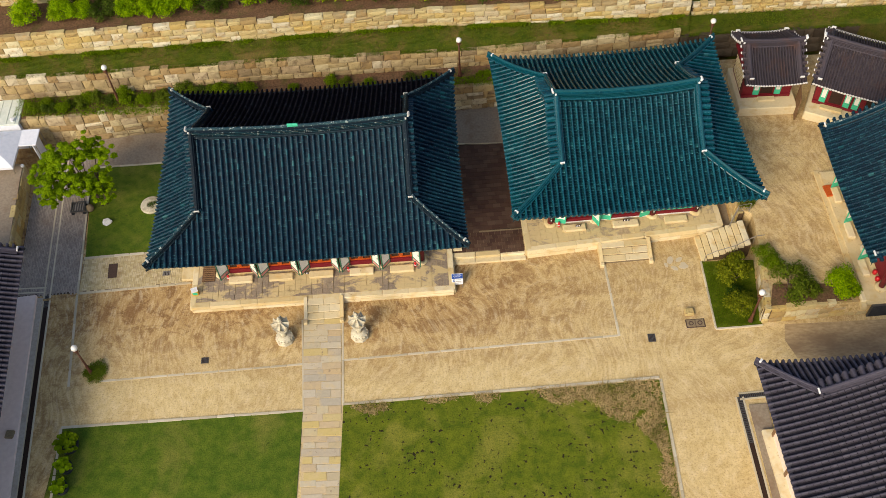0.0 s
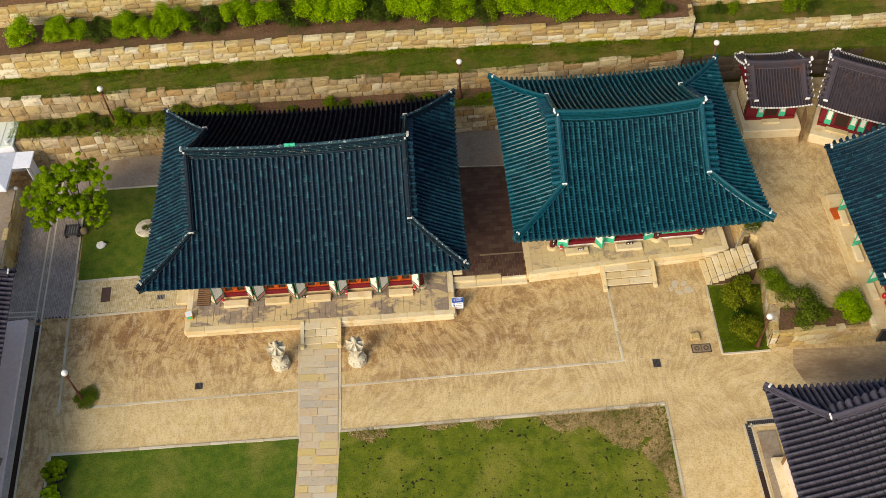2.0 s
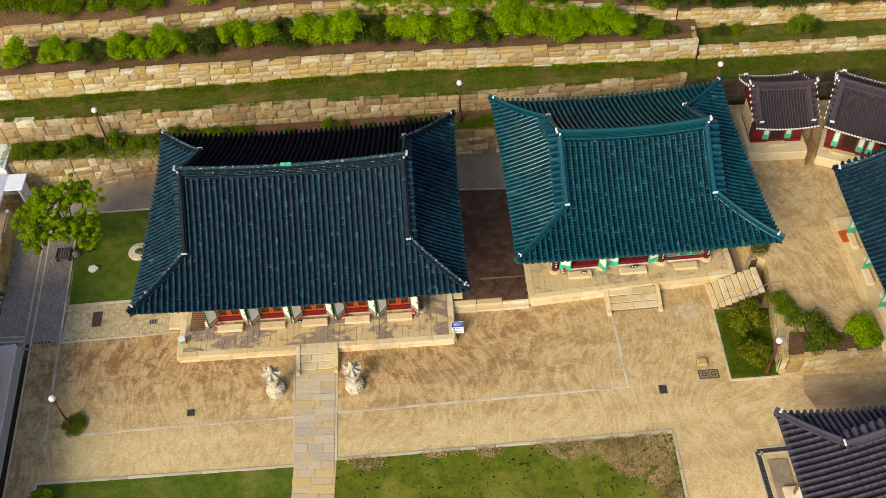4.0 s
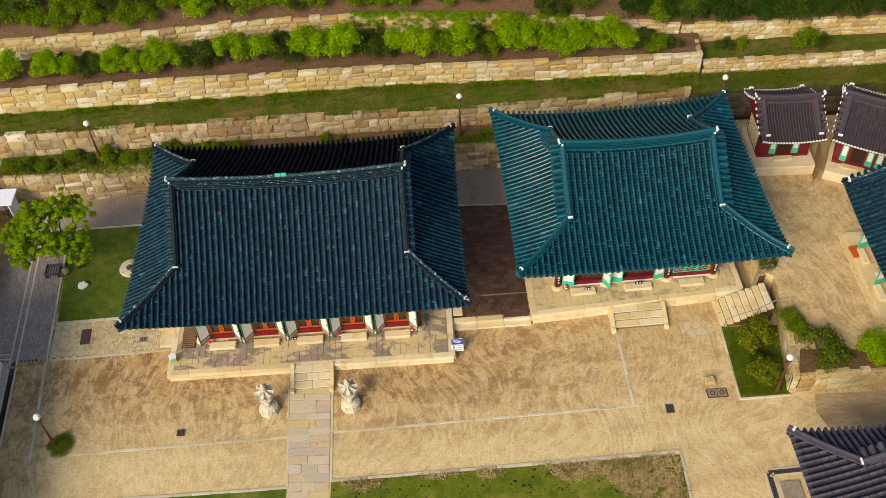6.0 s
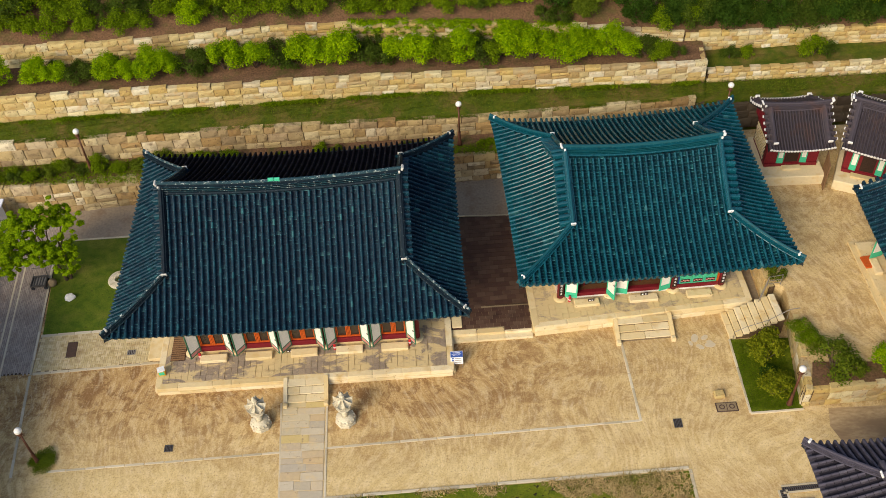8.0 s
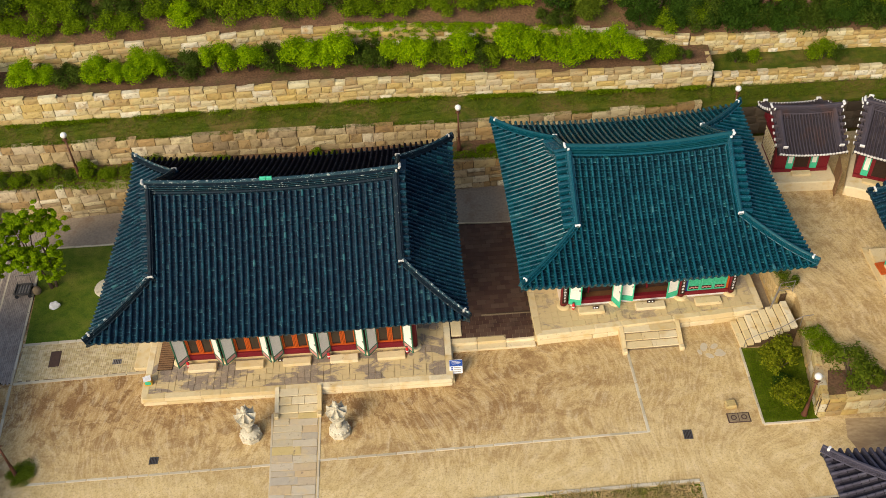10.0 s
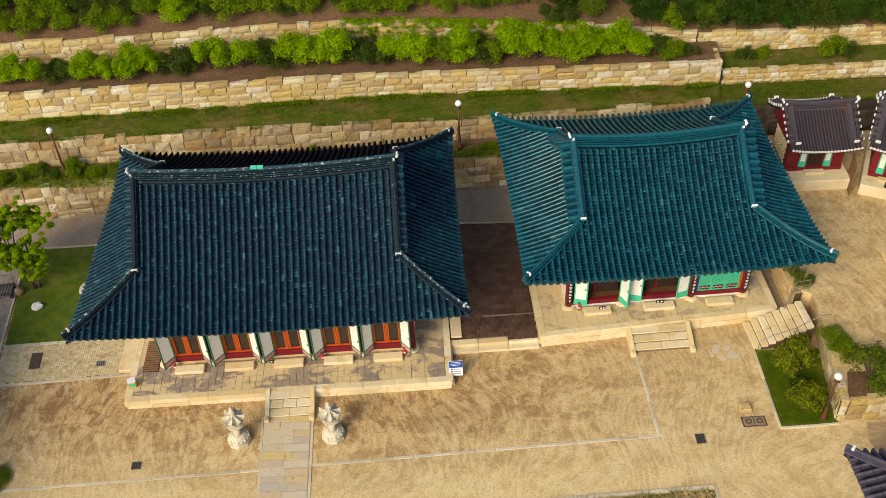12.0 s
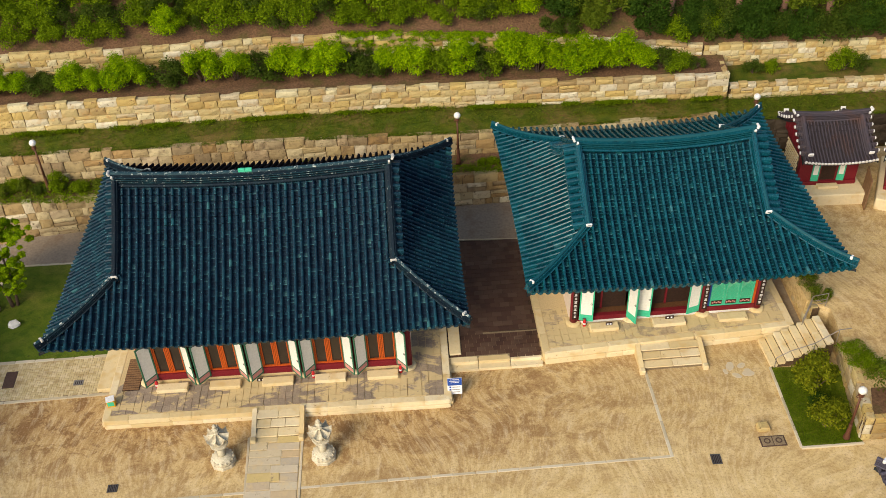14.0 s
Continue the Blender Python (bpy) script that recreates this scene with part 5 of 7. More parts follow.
house_e, wx, wy, top = side_house("temple_building", "long grey-tiled building with a pale stone veranda", ME, RE, M_TILE_C, M_TILE_CP, M_LIME, (1.0, 2.3), 0.3, M_RENDER)
part("plinth", Shape().box(-wx - 0.4, -4.25, -0.1, wx + 0.4, wy + 0.4, 0.30), M_PLASTER, house_e, "pale plastered veranda floor")
for k in range(9):
    x = -wx + 2 * wx * k / 8
    part("post", Shape().box(x - 0.1, -wy - 0.06, 0.3, x + 0.1, -wy, top), M_WOOD, house_e)
MD = pose(26.70, 36.75, 0, 0, 0, -86.0)
RD = Roof(5.35, 4.5, 4.7, 5.75, 8.6, 0.7, 0.35, 0.2, 0.012, True)
house_d, wx, wy, top = side_house("temple_building", "small hall with dark blue-green tiles above a pale podium", MD, RD, M_TILE_A, M_TILE_AP, M_LIME, (1.0, 2.3), 2.0, M_RED)
part("plinth", Shape().box(-5.0, -3.35, 1.2, 5.2, 4.5, 1.75), M_CREAM, house_d, "broad pale stone platform")
part("plinth_step", Shape().box(-5.3, -3.65, 1.2, 5.5, -3.352, 1.55), M_CREAM, house_d)
for k in range(4):
    x = -wx + 2 * wx * k / 3
    column(house_d, x, -wy - 0.05, 1.95, top, 0.17)
    if k < 3:
        c = x + wx / 3
        door_leaf(house_d, pose(c - 0.75, -wy - 0.1, 2.0, 0, 0, -75), 0.85, 2.3, M_GREEN, M_PAPER, M_GREEN)
        part("stepping_stone", Shape().chamfer(c - 0.6, -wy - 0.9, 1.75, c + 0.6, -wy - 0.45, 1.97, 0.03), M_CREAM, house_d)
MS = pose(20.42, 49.55, 0, 0, 0, 2.0)
RS = Roof(2.12, 2.6, 2.05, 4.42, 5.85, 0.75, 0.16, 0.12, 0.0, True)
shrine, wx, wy, top = side_house("shrine", "tiny red shrine with brown-grey tiles and white lime tile ends", MS, RS, M_TILE_S, M_TILE_S, M_LIME, (0.42, 1.25), 2.15, M_RED, True)
MS2 = pose(27.75, 47.67, 0, 0, 0, -22)
RS2 = Roof(4.3, 2.9, 4.2, 4.72, 6.25, 0.75, 0.2, 0.2, 0.0, True)
shrine_b, wx2, wy2, top2 = side_house("shrine", "long red shrine with brown-grey tiles and white lime tile ends", MS2, RS2, M_TILE_S, M_TILE_S, M_LIME, (0.5, 1.3), 2.15, M_RED, True)


def shrine_front(h, doors, wx, wy, width=0.42, hgt=1.75):
    part("plinth", Shape().chamfer(-wx - 0.3, -wy - 1.15, 1.2, wx + 0.35, wy + 0.3, 2.15, 0.05), M_CREAM, h, "plastered stone base")
    for x, kind in doors:
        if kind:
            # near-black slab on the solid wall, painting the doorway's shade
            part("opening", Shape().box(x - 0.42, -wy - 0.012, 2.45, x + 0.42, -wy + 0.05, 2.45 + hgt), M_DARKROOM, h, "dark sheet standing in for an open doorway's shade")
        else:
            door_leaf(h, pose(x - width / 2, -wy - 0.05, 2.42, 0, 0, -6), width, hgt, M_GREEN, M_PAPER, M_GREEN, False)
    part("threshold", Shape().box(-wx, -wy - 0.10, 2.15, wx, -wy, 2.40), M_RED, h)


shrine_front(shrine, [(-0.75, 0), (0.0, 1), (0.75, 0)], wx, wy)
part("step_block", Shape().chamfer(-0.6, -wy - 0.55, 2.15, 0.6, -wy - 0.15, 2.32, 0.03), M_CREAM, shrine)
shrine_front(shrine_b, [(-3.2, 0), (-2.35, 1), (-1.6, 0), (-1.0, 0), (0.0, 1), (1.0, 0)], wx2, wy2)
part("step_block", Shape().chamfer(-3.2, -wy2 - 0.55, 2.15, -1.7, -wy2 - 0.15, 2.32, 0.03), M_CREAM, shrine_b)
# painted lattice of bricks on the shrine's side wall
lat = Shape().box(-wx - 0.03, -wy + 0.35, 2.35, -wx - 0.002, wy - 0.1, 3.9)
side = part("side_panel", lat, M_DARKJOINT, shrine, "pale hexagonal brick panel")
rnd = random.Random(5)
me = Shape().lathe([(0.0, 0.0), (0.10, 0.0), (0.085, 0.02), (0.0, 0.02)], 6, None, False).mesh("brick", M_CREAM)
for j in range(8):
    for i in range(12):
        y, z = -wy + 0.47 + i * 0.175 + (0.0875 if j % 2 else 0), 2.46 + j * 0.19
        if y < wy - 0.2:
            part("brick", me, None, side, at=pose(-wx - 0.028, y, z, 0, -90, 0))


# ---- court floor, kerbs, drains ----
patch("lawn_1", [(-24.9, 5.0), (-9.9, 5.0), (-10.45, 24.95), (-24.8, 23.95)], 0.05, M_LAWN, "mown green lawn, patchy", "lawn")
patch("lawn_2", [(-7.5, 5.0), (11.6, 5.0), (11.0, 26.9), (-8.05, 25.35)], 0.05, M_LAWN_SPOT, "mown green lawn with worn dry edges and black scars", "lawn")
kerb("kerb_1", (-24.9, 24.0), (-10.4, 25.02), "pale stone kerb along the lawn")
kerb("kerb_2", (-8.1, 25.42), (10.95, 27.1), "pale stone kerb along the lawn")
kerb("kerb_3", (11.0, 27.0), (11.9, 10.0), "pale stone kerb along the lawn")
kerb("kerb_4", (-24.88, 23.95), (-23.4, 10.0), "pale stone kerb along the lawn")
kerb("kerb_5", (-23.3, 27.1), (-10.68, 28.2), "flush stone edging across the sand", 0.15, 0.02)
kerb("kerb_6", (-8.32, 28.45), (8.8, 30.05), "flush stone edging across the sand", 0.15, 0.02)
kerb("kerb_7", (8.35, 35.4), (8.82, 30.0), "flush stone edging across the sand", 0.16, 0.02)
kerb("kerb_8", (-26.15, 33.5), (-25.12, 26.75), "flush stone edging across the sand", 0.16, 0.02)

# the stone path
path = thing("path", "worn paving-stone path leading to the hall steps", "path", kind="structure", shape=sheet([(-11.1, 31.5), (-9.0, 8.0), (-6.9, 8.0), (-8.5, 31.6)], -0.2, 0.012), material=M_SANDJOINT)
rnd = random.Random(21)
kinds = stone_variants(M_PATHSTONE, 6, 0.02, 0.03, 22, "paving_stone")
y = 31.45
while y > 12.0:
    d = rnd.uniform(0.36, 0.56)
    t = (31.5 - y) / 23.5
    xa, xb = -10.98 + 2.1 * t * 0.92, -8.6 + 1.7 * t
    edge = rnd.uniform(-0.12, 0.12) if y < 24.5 else 0.0
    cuts = [xa + edge] + [xa + (xb - xa) * c for c in ([rnd.uniform(0.35, 0.65)] if rnd.random() < 0.75 else [rnd.uniform(0.25, 0.4), rnd.uniform(0.6, 0.75)])] + [xb + edge]
    for a, b in zip(cuts, cuts[1:]):
        part("paving_stone", kinds[rnd.randrange(6)], None, path, at=pose((a + b) / 2, y - d / 2, -0.03 + rnd.uniform(-0.01, 0.012), 0, 0, 3.0 + rnd.uniform(-1, 1)) @ Matrix.Diagonal((b - a - 0.03, d - 0.03, 0.14, 1)))
    y -= d
for nm, a, b in (("kerb_9", (-11.1, 31.4), (-10.42, 25.0)), ("kerb_10", (-8.52, 31.5), (-8.07, 25.4))):
    kerb(nm, a, b, "narrow edging along the stone path", 0.11, 0.035)

# western pavements
def block_floor(name, poly, z, size, mat, joint, label, basket=False, turn=0.0):
    f = patch(name, poly, z - 0.015, joint, label, "pavement", 0.25)
    xs, ys = [p[0] for p in poly], [p[1] for p in poly]
    cx, cy = sum(xs) / len(xs), sum(ys) / len(ys)
    def inside(x, y):
        n, ok = len(poly), True
        for i in range(n):
            (ax, ay), (bx, by) = poly[i], poly[(i + 1) % n]
            if (bx - ax) * (y - ay) - (by - ay) * (x - ax) < 0.05:
                ok = False
        return ok
    mats = []
    L, W = size
    r = int(max(max(xs) - min(xs), max(ys) - min(ys)) / W) + 2
    if basket:
        for j in range(-r, r):
            for i in range(-r, r):
                for k in range(2):
                    up = (i + j) % 2
                    lx, ly = i * L + (0 if not up else (k - 0.5) * W), j * L + ((k - 0.5) * W if not up else 0)
                    if abs(lx) > 12 or abs(ly) > 12:
                        continue
                    p = pose(cx, cy, z - 0.03, 0, 0, turn) @ pose(lx, ly, 0, 0, 0, 90 if up else 0)
                    if inside(p.translation.x, p.translation.y):
                        mats.append(p)
    else:
        for j in range(-r, r):
            for i in range(-r, r):
                lx, ly = i * L + (L / 2 if j % 2 else 0), j * W
                if abs(lx) > 16 or abs(ly) > 16:
                    continue
                p = pose(cx, cy, z - 0.03, 0, 0, turn) @ pose(lx, ly, 0)
                if inside(p.translation.x, p.translation.y):
                    mats.append(p)
    g = 0.008
    t = Shape().box(-L / 2 + g, -W / 2 + g, 0, L / 2 - g, W / 2 - g, 0.034)
    t.f = t.f[1:]
    joined("blocks", t, mats, mat, f)
    return f


block_floor("pavement_1", [(-26.0, 33.62), (-19.1, 34.35), (-19.25, 36.95), (-26.35, 36.3)], 0.05, (0.24, 0.12), M_YELLOWBRICK, M_JOINT, "yellow basket-weave block paving", True, 4)
block_floor("pavement_2", [(-30.3, 33.3), (-26.1, 33.6), (-26.45, 36.4), (-27.7, 46.5), (-31.8, 46.3)], 0.04, (0.22, 0.11), M_GREYBRICK, M_DARKJOINT, "grey-brown block paving", False, 97)
kerb("kerb_11", (-26.0, 33.55), (-18.7, 34.3), "stone edging of the yellow paving", 0.16, 0.06)
kerb("kerb_12", (-26.35, 36.35), (-19.25, 37.0), "stone edging of the yellow paving", 0.2, 0.07)
kerb("kerb_13", (-26.1, 33.5), (-27.6, 44.3), "stone edging between lawn and paving", 0.14, 0.06)
kerb("kerb_14", (-27.6, 44.3), (-19.6, 44.9), "stone edging behind the small lawn", 0.14, 0.07)
patch("lawn_3", [(-26.25, 36.45), (-18.5, 37.1), (-19.2, 44.85), (-27.5, 44.2)], 0.06, M_LAWN, "small lawn beside the hall", "lawn")
patch("pavement_3", [(-27.7, 44.4), (-19.0, 44.95), (-19.2, 48.0), (-28.2, 47.2)], 0.05, M_CONCRETE, "stained concrete strip below the wall", "pavement")
# dark passage between the two halls
block_floor("pavement_9", [(-1.75, 36.1), (3.2, 36.42), (3.05, 38.2), (-1.78, 37.9)], 0.345, (0.40, 0.30), M_DARKPAVE, M_JOINT, "dark stone paving with pale joints before the passage", False, 5)
block_floor("pavement_4", [(-1.78, 37.9), (3.05, 38.2), (2.55, 45.7), (-1.9, 45.7)], 0.34, (0.52, 0.36), M_DARKPAVE, M_DARKJOINT, "damp dark brown paving between the halls", False, 5)
patch("pavement_5", [(-2.0, 45.85), (2.8, 45.85), (2.6, 49.6), (-2.2, 49.3)], 0.30, M_CONCRETE, "grey concrete strip below the wall", "pavement")
kerb("kerb_15", (-1.9, 45.78), (2.7, 45.82), "thin pale drain edge", 0.08, 0.36)
kerb("kerb_16", (-1.70, 36.0), (3.2, 36.38), "cream stone step below the passage", 0.36, 0.33, 1.4, M_CREAM)
kerb("kerb_17", (-1.68, 35.66), (3.25, 36.05), "cream stone step below the passage", 0.42, 0.16, 1.5, M_CREAM)


def grating(name, label, m, w, d, bars=6, mat=M_GRATE):
    g = thing(name, label, "drain", m)
    s = Shape()
    for a in ((-w / 2, -d / 2, -w / 2 + 0.03, d / 2), (w / 2 - 0.03, -d / 2, w / 2, d / 2), (-w / 2, -d / 2, w / 2, -d / 2 + 0.03), (-w / 2, d / 2 - 0.03, w / 2, d / 2)):
        s.box(a[0], a[1], -0.1, a[2], a[3], 0.02)
    part("frame", s, mat, g)
    part("pit", Shape().box(-w / 2 + 0.03, -d / 2 + 0.03, -0.12, w / 2 - 0.03, d / 2 - 0.03, 0.006), M_DARKROOM, g)
    for i in range(bars):
        x = -w / 2 + w * (i + 0.5) / bars
        part("bar", Shape().box(x - w / bars * 0.28, -d / 2 + 0.03, 0.0065, x + w / bars * 0.28, d / 2 - 0.03, 0.017), mat, g)
    return g


grating("drain_cover", "square dark iron drain grate in the sand", pose(10.8, 29.85, 0.012, 0, 0, 3), 0.46, 0.56)
grating("drain_cover", "square grey iron drain grate in the sand", pose(-16.92, 28.5, 0.012, 0, 0, 4), 0.46, 0.42)
grating("drain_cover", "small pale grate in yellow paving", pose(-20.5, 35.05, 0.055, 0, 0, 4), 0.5, 0.36, 5, M_STEEL)


def manhole(m, w, d, label, mat, two=False):
    g = thing("manhole_cover", label, "manhole cover", m)
    part("rim", Shape().chamfer(-w / 2, -d / 2, -0.05, w / 2, d / 2, 0.018, 0.012), M_PLATE, g)
    n = 2 if two else 1
    for i in range(n):
        a = -w / 2 + 0.05 + (w - 0.1) / n * i
        p = part("plate", Shape().chamfer(a + 0.02, -d / 2 + 0.06, 0.0, a + (w - 0.1) / n - 0.02, d / 2 - 0.06, 0.03, 0.008), mat, g)
        if two:
            c = a + (w - 0.1) / n / 2
            part("ring", Shape().lathe([(0.1, 0.0), (0.16, 0.0), (0.16, 0.012), (0.1, 0.012)], 16, pose(c, 0, 0.03), False), M_PLATE, p)
    return g


manhole(pose(-24.15, 35.3, 0.06, 0, 0, 97), 1.15, 0.6, "rusty brown double steel plate in yellow paving", M_PLATE)
manhole(pose(13.62, 30.87, 0.012, 0, 0, 4), 1.2, 0.62, "double sandy manhole cover with dark rim", M_JOINT, True)
thing("stone_block", "low square weathered stone block on the sand", "stone", pose(13.33, 31.65, 0, 0, 0, 5), shape=Shape().chamfer(-0.3, -0.25, -0.05, 0.3, 0.25, 0.22, 0.06, None, 0.02, random.Random(2)), material=M_WALLSTONE)
# ring of flat stones set in the sand
thing("flat_stones", "flush round stones set in the sand", "stone", kind="stuff", shape=(lambda s: [s.lathe([(0.17 + 0.05 * (i % 3), -0.02), (0.15 + 0.05 * (i % 3), 0.010), (0.0, 0.014)], 6 + i % 3, pose(12.95 + (0.5 + 0.12 * (i % 2)) * math.cos(i * 1.13), 35.4 + 0.36 * math.sin(i * 1.13), 0, 0, 0, 37 * i) @ Matrix.Diagonal((1.3, 0.8, 1, 1))) for i in range(6)] and s)(Shape()), material=M_PATHSTONE)


def channel(name, a, b, width, label, bars_from=0.0, bars_to=1.0):
    """A stone-edged drain channel, with grating on a stretch."""
    a, b = Vector(a), Vector(b)
    L, ang = (b - a).length, math.degrees(math.atan2(b.y - a.y, b.x - a.x))
    g = thing(name, label, "drain", pose(a.x, a.y, 0, 0, 0, ang), kind="structure")
    part("trough", Shape().box(0, -width / 2, -0.2, L, width / 2, 0.008), M_DARKROOM, g)
    for s in (-1, 1):
        part("edge", Shape().box(0, s * (width / 2 + 0.05) - 0.05, -0.2, L, s * (width / 2 + 0.05) + 0.05, 0.05), M_KERB, g)
    s = Shape()
    x = L * bars_from
    while x < L * bars_to:
        s.box(x, -width / 2, 0.010, x + 0.05, width / 2, 0.04)
        x += 0.11
    for q in (-0.3, 0.3):
        s.box(L * bars_from, width * q - 0.012, 0.012, L * bars_to, width * q + 0.012, 0.036)
    if s.v:
        part("grating", s, M_GRATE, g)
    return g


channel("drain_1", (-29.8, 46.0), (-28.08, 33.2), 0.30, "iron-grated drain along the paving", 0.0, 1.0)
channel("drain_2", (-28.05, 33.0), (-24.95, 10.0), 0.32, "open stone drain beside the veranda", 0.0, 0.02)
channel("drain_3", (-31.5, 33.72), (-28.3, 33.85), 0.25, "iron-grated cross drain", 0.3, 1.0)
channel("drain_4", (15.5, 25.75), (16.35, 14.0), 0.30, "open stone drain beside the grey-tiled hall", 0.0, 0.25)
channel("drain_5", (15.5, 25.78), (19.5, 26.2), 0.28, "iron-grated drain at the hall's corner", 0.0, 1.0)
patch("pavement_6", [(-28.7, 33.2), (-28.35, 33.2), (-25.4, 12.0), (-26.4, 12.0)], 0.07, M_PALECONCRETE, "narrow grey stone strip along the drain", "pavement")
patch("pavement_7", [(15.95, 25.2), (17.0, 25.3), (17.6, 12.0), (16.8, 12.0)], 0.10, M_CONCRETE, "stone strip along the grey-tiled hall", "pavement")

# ---- raised eastern court ----
ZR = 1.42
patch("upper_court", [(18.0, 31.0), (60, 34.0), (60, 54.9), (16.9, 52.6), (16.4, 47.0), (17.1, 39.0), (18.1, 38.3)], ZR, M_SAND, "raised sandy court beside the teal-tiled hall", "ground", 1.5)
patch("planting_bed", [(18.0, 31.2), (24.6, 31.7), (24.5, 32.75), (18.4, 32.8)], ZR + 0.05, M_SOIL, "soil bed behind the stone wall", "planting bed")
stone_wall("wall_5", [(17.62, 30.85, 0.0, ZR + 0.08), (24.2, 31.45, 0.0, ZR + 0.05)], 17.62, 24.2, 3, 0.75, "low cream stone retaining wall of the raised court", 55)
stone_wall("wall_6", [(24.2, 31.45, 0.0, ZR), (60, 34.6, 0.0, ZR)], 25.6, 40, 3, 0.75, "low cream stone retaining wall of the raised court", 56)
def turned_wall(name, a, b, z0, z1, courses, width, label, seed):
    """A stone wall running mostly north-south: built along x, then turned as one thing."""
    L = (Vector(b) - Vector(a)).length
    w = stone_wall(name, [(0, 0, z0, z1), (L, 0, z0, z1)], 0, L, courses, width, label, seed)
    w.matrix_basis = pose(a[0], a[1], 0, 0, 0, math.degrees(math.atan2(b[1] - a[1], b[0] - a[0])))
    return w
turned_wall("wall_7", (18.05, 36.2), (17.60, 30.95), 0.0, ZR + 0.06, 3, 0.7, "cream stone side wall of the raised court", 57)
turned_wall("wall_8", (16.5, 47.0), (17.15, 38.4), 0.0, ZR, 3, 0.8, "rough stone side of the passage", 58)
turned_wall("wall_9", (15.5, 53.9), (15.55, 56.4), 4.6, 6.35, 3, 0.8, "stone end of the planted terrace", 59)
stone_wall("wall_1", WALL1, -34, -18.5, 4, 0.85, "rough-cut brown stone retaining wall", 41, M_OLDSTONE, jitter=0.35)
stone_wall("wall_10", WALL1, -3.0, 4.0, 4, 0.85, "rough-cut brown stone retaining wall", 42, M_OLDSTONE, jitter=0.35)
stone_wall("wall_13", WALL2, 14.95, 28, 3, 0.95, "mossy stone retaining wall behind small shrines, shade in its colour", 48, M_DARKSTONE)
stone_wall("wall_2", WALL2, -36, 14.9, 3, 0.95, "coursed brown and cream stone retaining wall", 43, M_OLDSTONE)
stone_wall("wall_3", WALL3, -36, 15.5, 4, 0.95, "coursed cream stone retaining wall", 44)
stone_wall("wall_11", WALL3E, 15.7, 32, 3, 0.62, "low cream stone wall", 45)
stone_wall("wall_4", WALL4, -36, 14.2, 4, 0.9, "coursed cream stone retaining wall below the slope", 46)
stone_wall("wall_12", WALL4E, 14.3, 34, 4, 0.62, "coursed cream stone wall below the trees", 47)
# thin sheet of earth, browner and darker than the sand round it
patch("damp_earth", [(19.1, 30.75), (18.9, 29.6), (19.4, 28.4), (20.6, 27.9), (24.0, 27.6), (30.0, 27.9), (30.0, 31.3), (24.4, 31.0)], 0.006, M_BROWNEARTH, "darker brown earth at the foot of the wall", "earth")
# small triangular planting bed
patch("bed", [(14.66, 35.5), (14.86, 30.5), (17.7, 30.7), (18.0, 35.6)], 0.06, M_BEDGRASS, "grass bed with clipped shrubs", "planting bed")
kerb("kerb_18", (14.6, 35.55), (14.82, 30.45), "stone edging of the planting bed", 0.12, 0.09)
kerb("kerb_19", (14.82, 30.42), (17.75, 30.66), "stone edging of the planting bed", 0.12, 0.09)
# side stairs up to the raised court
stairs = thing("stairs", "cream stone stairs with bent pipe handrails", "stairs", pose(14.4, 36.45, 0, 0, 0, 7))
me = stone_variants(M_CREAM, 4, 0.012, 0.04, 71, "stone_step")
N = 8
edge = [0.12 + 0.375 * i for i in range(9)]
for i in range(N):
    z = ZR * (i + 1) / N
    for k in range(2):
        ya, yb = (-0.95, 0.05) if k == 0 else (0.05, 1.0)
        part("stone_step", me[(i + k) % 4], None, stairs, at=pose((edge[i] + edge[i + 1]) / 2, (ya + yb) / 2, z - 0.09) @ Matrix.Diagonal((edge[i + 1] - edge[i] - 0.03, yb - ya - 0.03, 0.18, 1)))
    part("riser", Shape().box(edge[i] + 0.04, -0.93, -0.1, edge[i + 1] + 0.03, 0.98, z - 0.10), M_WALLJOINT, stairs)
def rail(name, pts, posts):
    r = thing(name, "bent galvanised pipe handrail on stone stairs", "handrail", group="stair rails")
    part("top_rail", Shape().tube(pts, 0.025, 6), M_STEEL, r)
    for (x, y, z0, z1) in posts:
        part("post", Shape().tube([(x, y, z0), (x, y, z1)], 0.022, 6), M_STEEL, r)
    return r
rail("handrail", [(14.8, 35.5, 0.75), (15.4, 35.55, 1.15), (16.6, 35.7, 1.55), (17.7, 35.9, 2.25), (18.3, 36.0, 2.25)], [(14.8, 35.5, 0.0, 0.76), (16.6, 35.7, 0.75, 1.55), (17.7, 35.9, ZR, 2.25)])
r = rail("handrail", [(16.5, 37.5, 1.45), (17.1, 38.4, 2.2), (17.9, 38.5, 2.3)], [(16.5, 37.5, 0.6, 1.45), (17.1, 38.4, ZR, 2.2), (17.9, 38.5, ZR, 2.3)])
part("lower_rail", Shape().tube([(16.5, 37.5, 1.1), (17.1, 38.4, 1.85), (17.9, 38.5, 1.9)], 0.018, 6), M_STEEL, r)
part("lower_rail", Shape().tube([(16.5, 37.5, 0.85), (17.1, 38.4, 1.6), (17.9, 38.5, 1.65)], 0.018, 6), M_STEEL, r)
# paving of the passage east of the teal hall
patch("pavement_8", [(15.9, 37.9), (17.0, 38.2), (16.5, 47.0), (15.4, 47.0)], 0.05, M_CONCRETE, "shaded concrete passage below the court wall", "pavement")


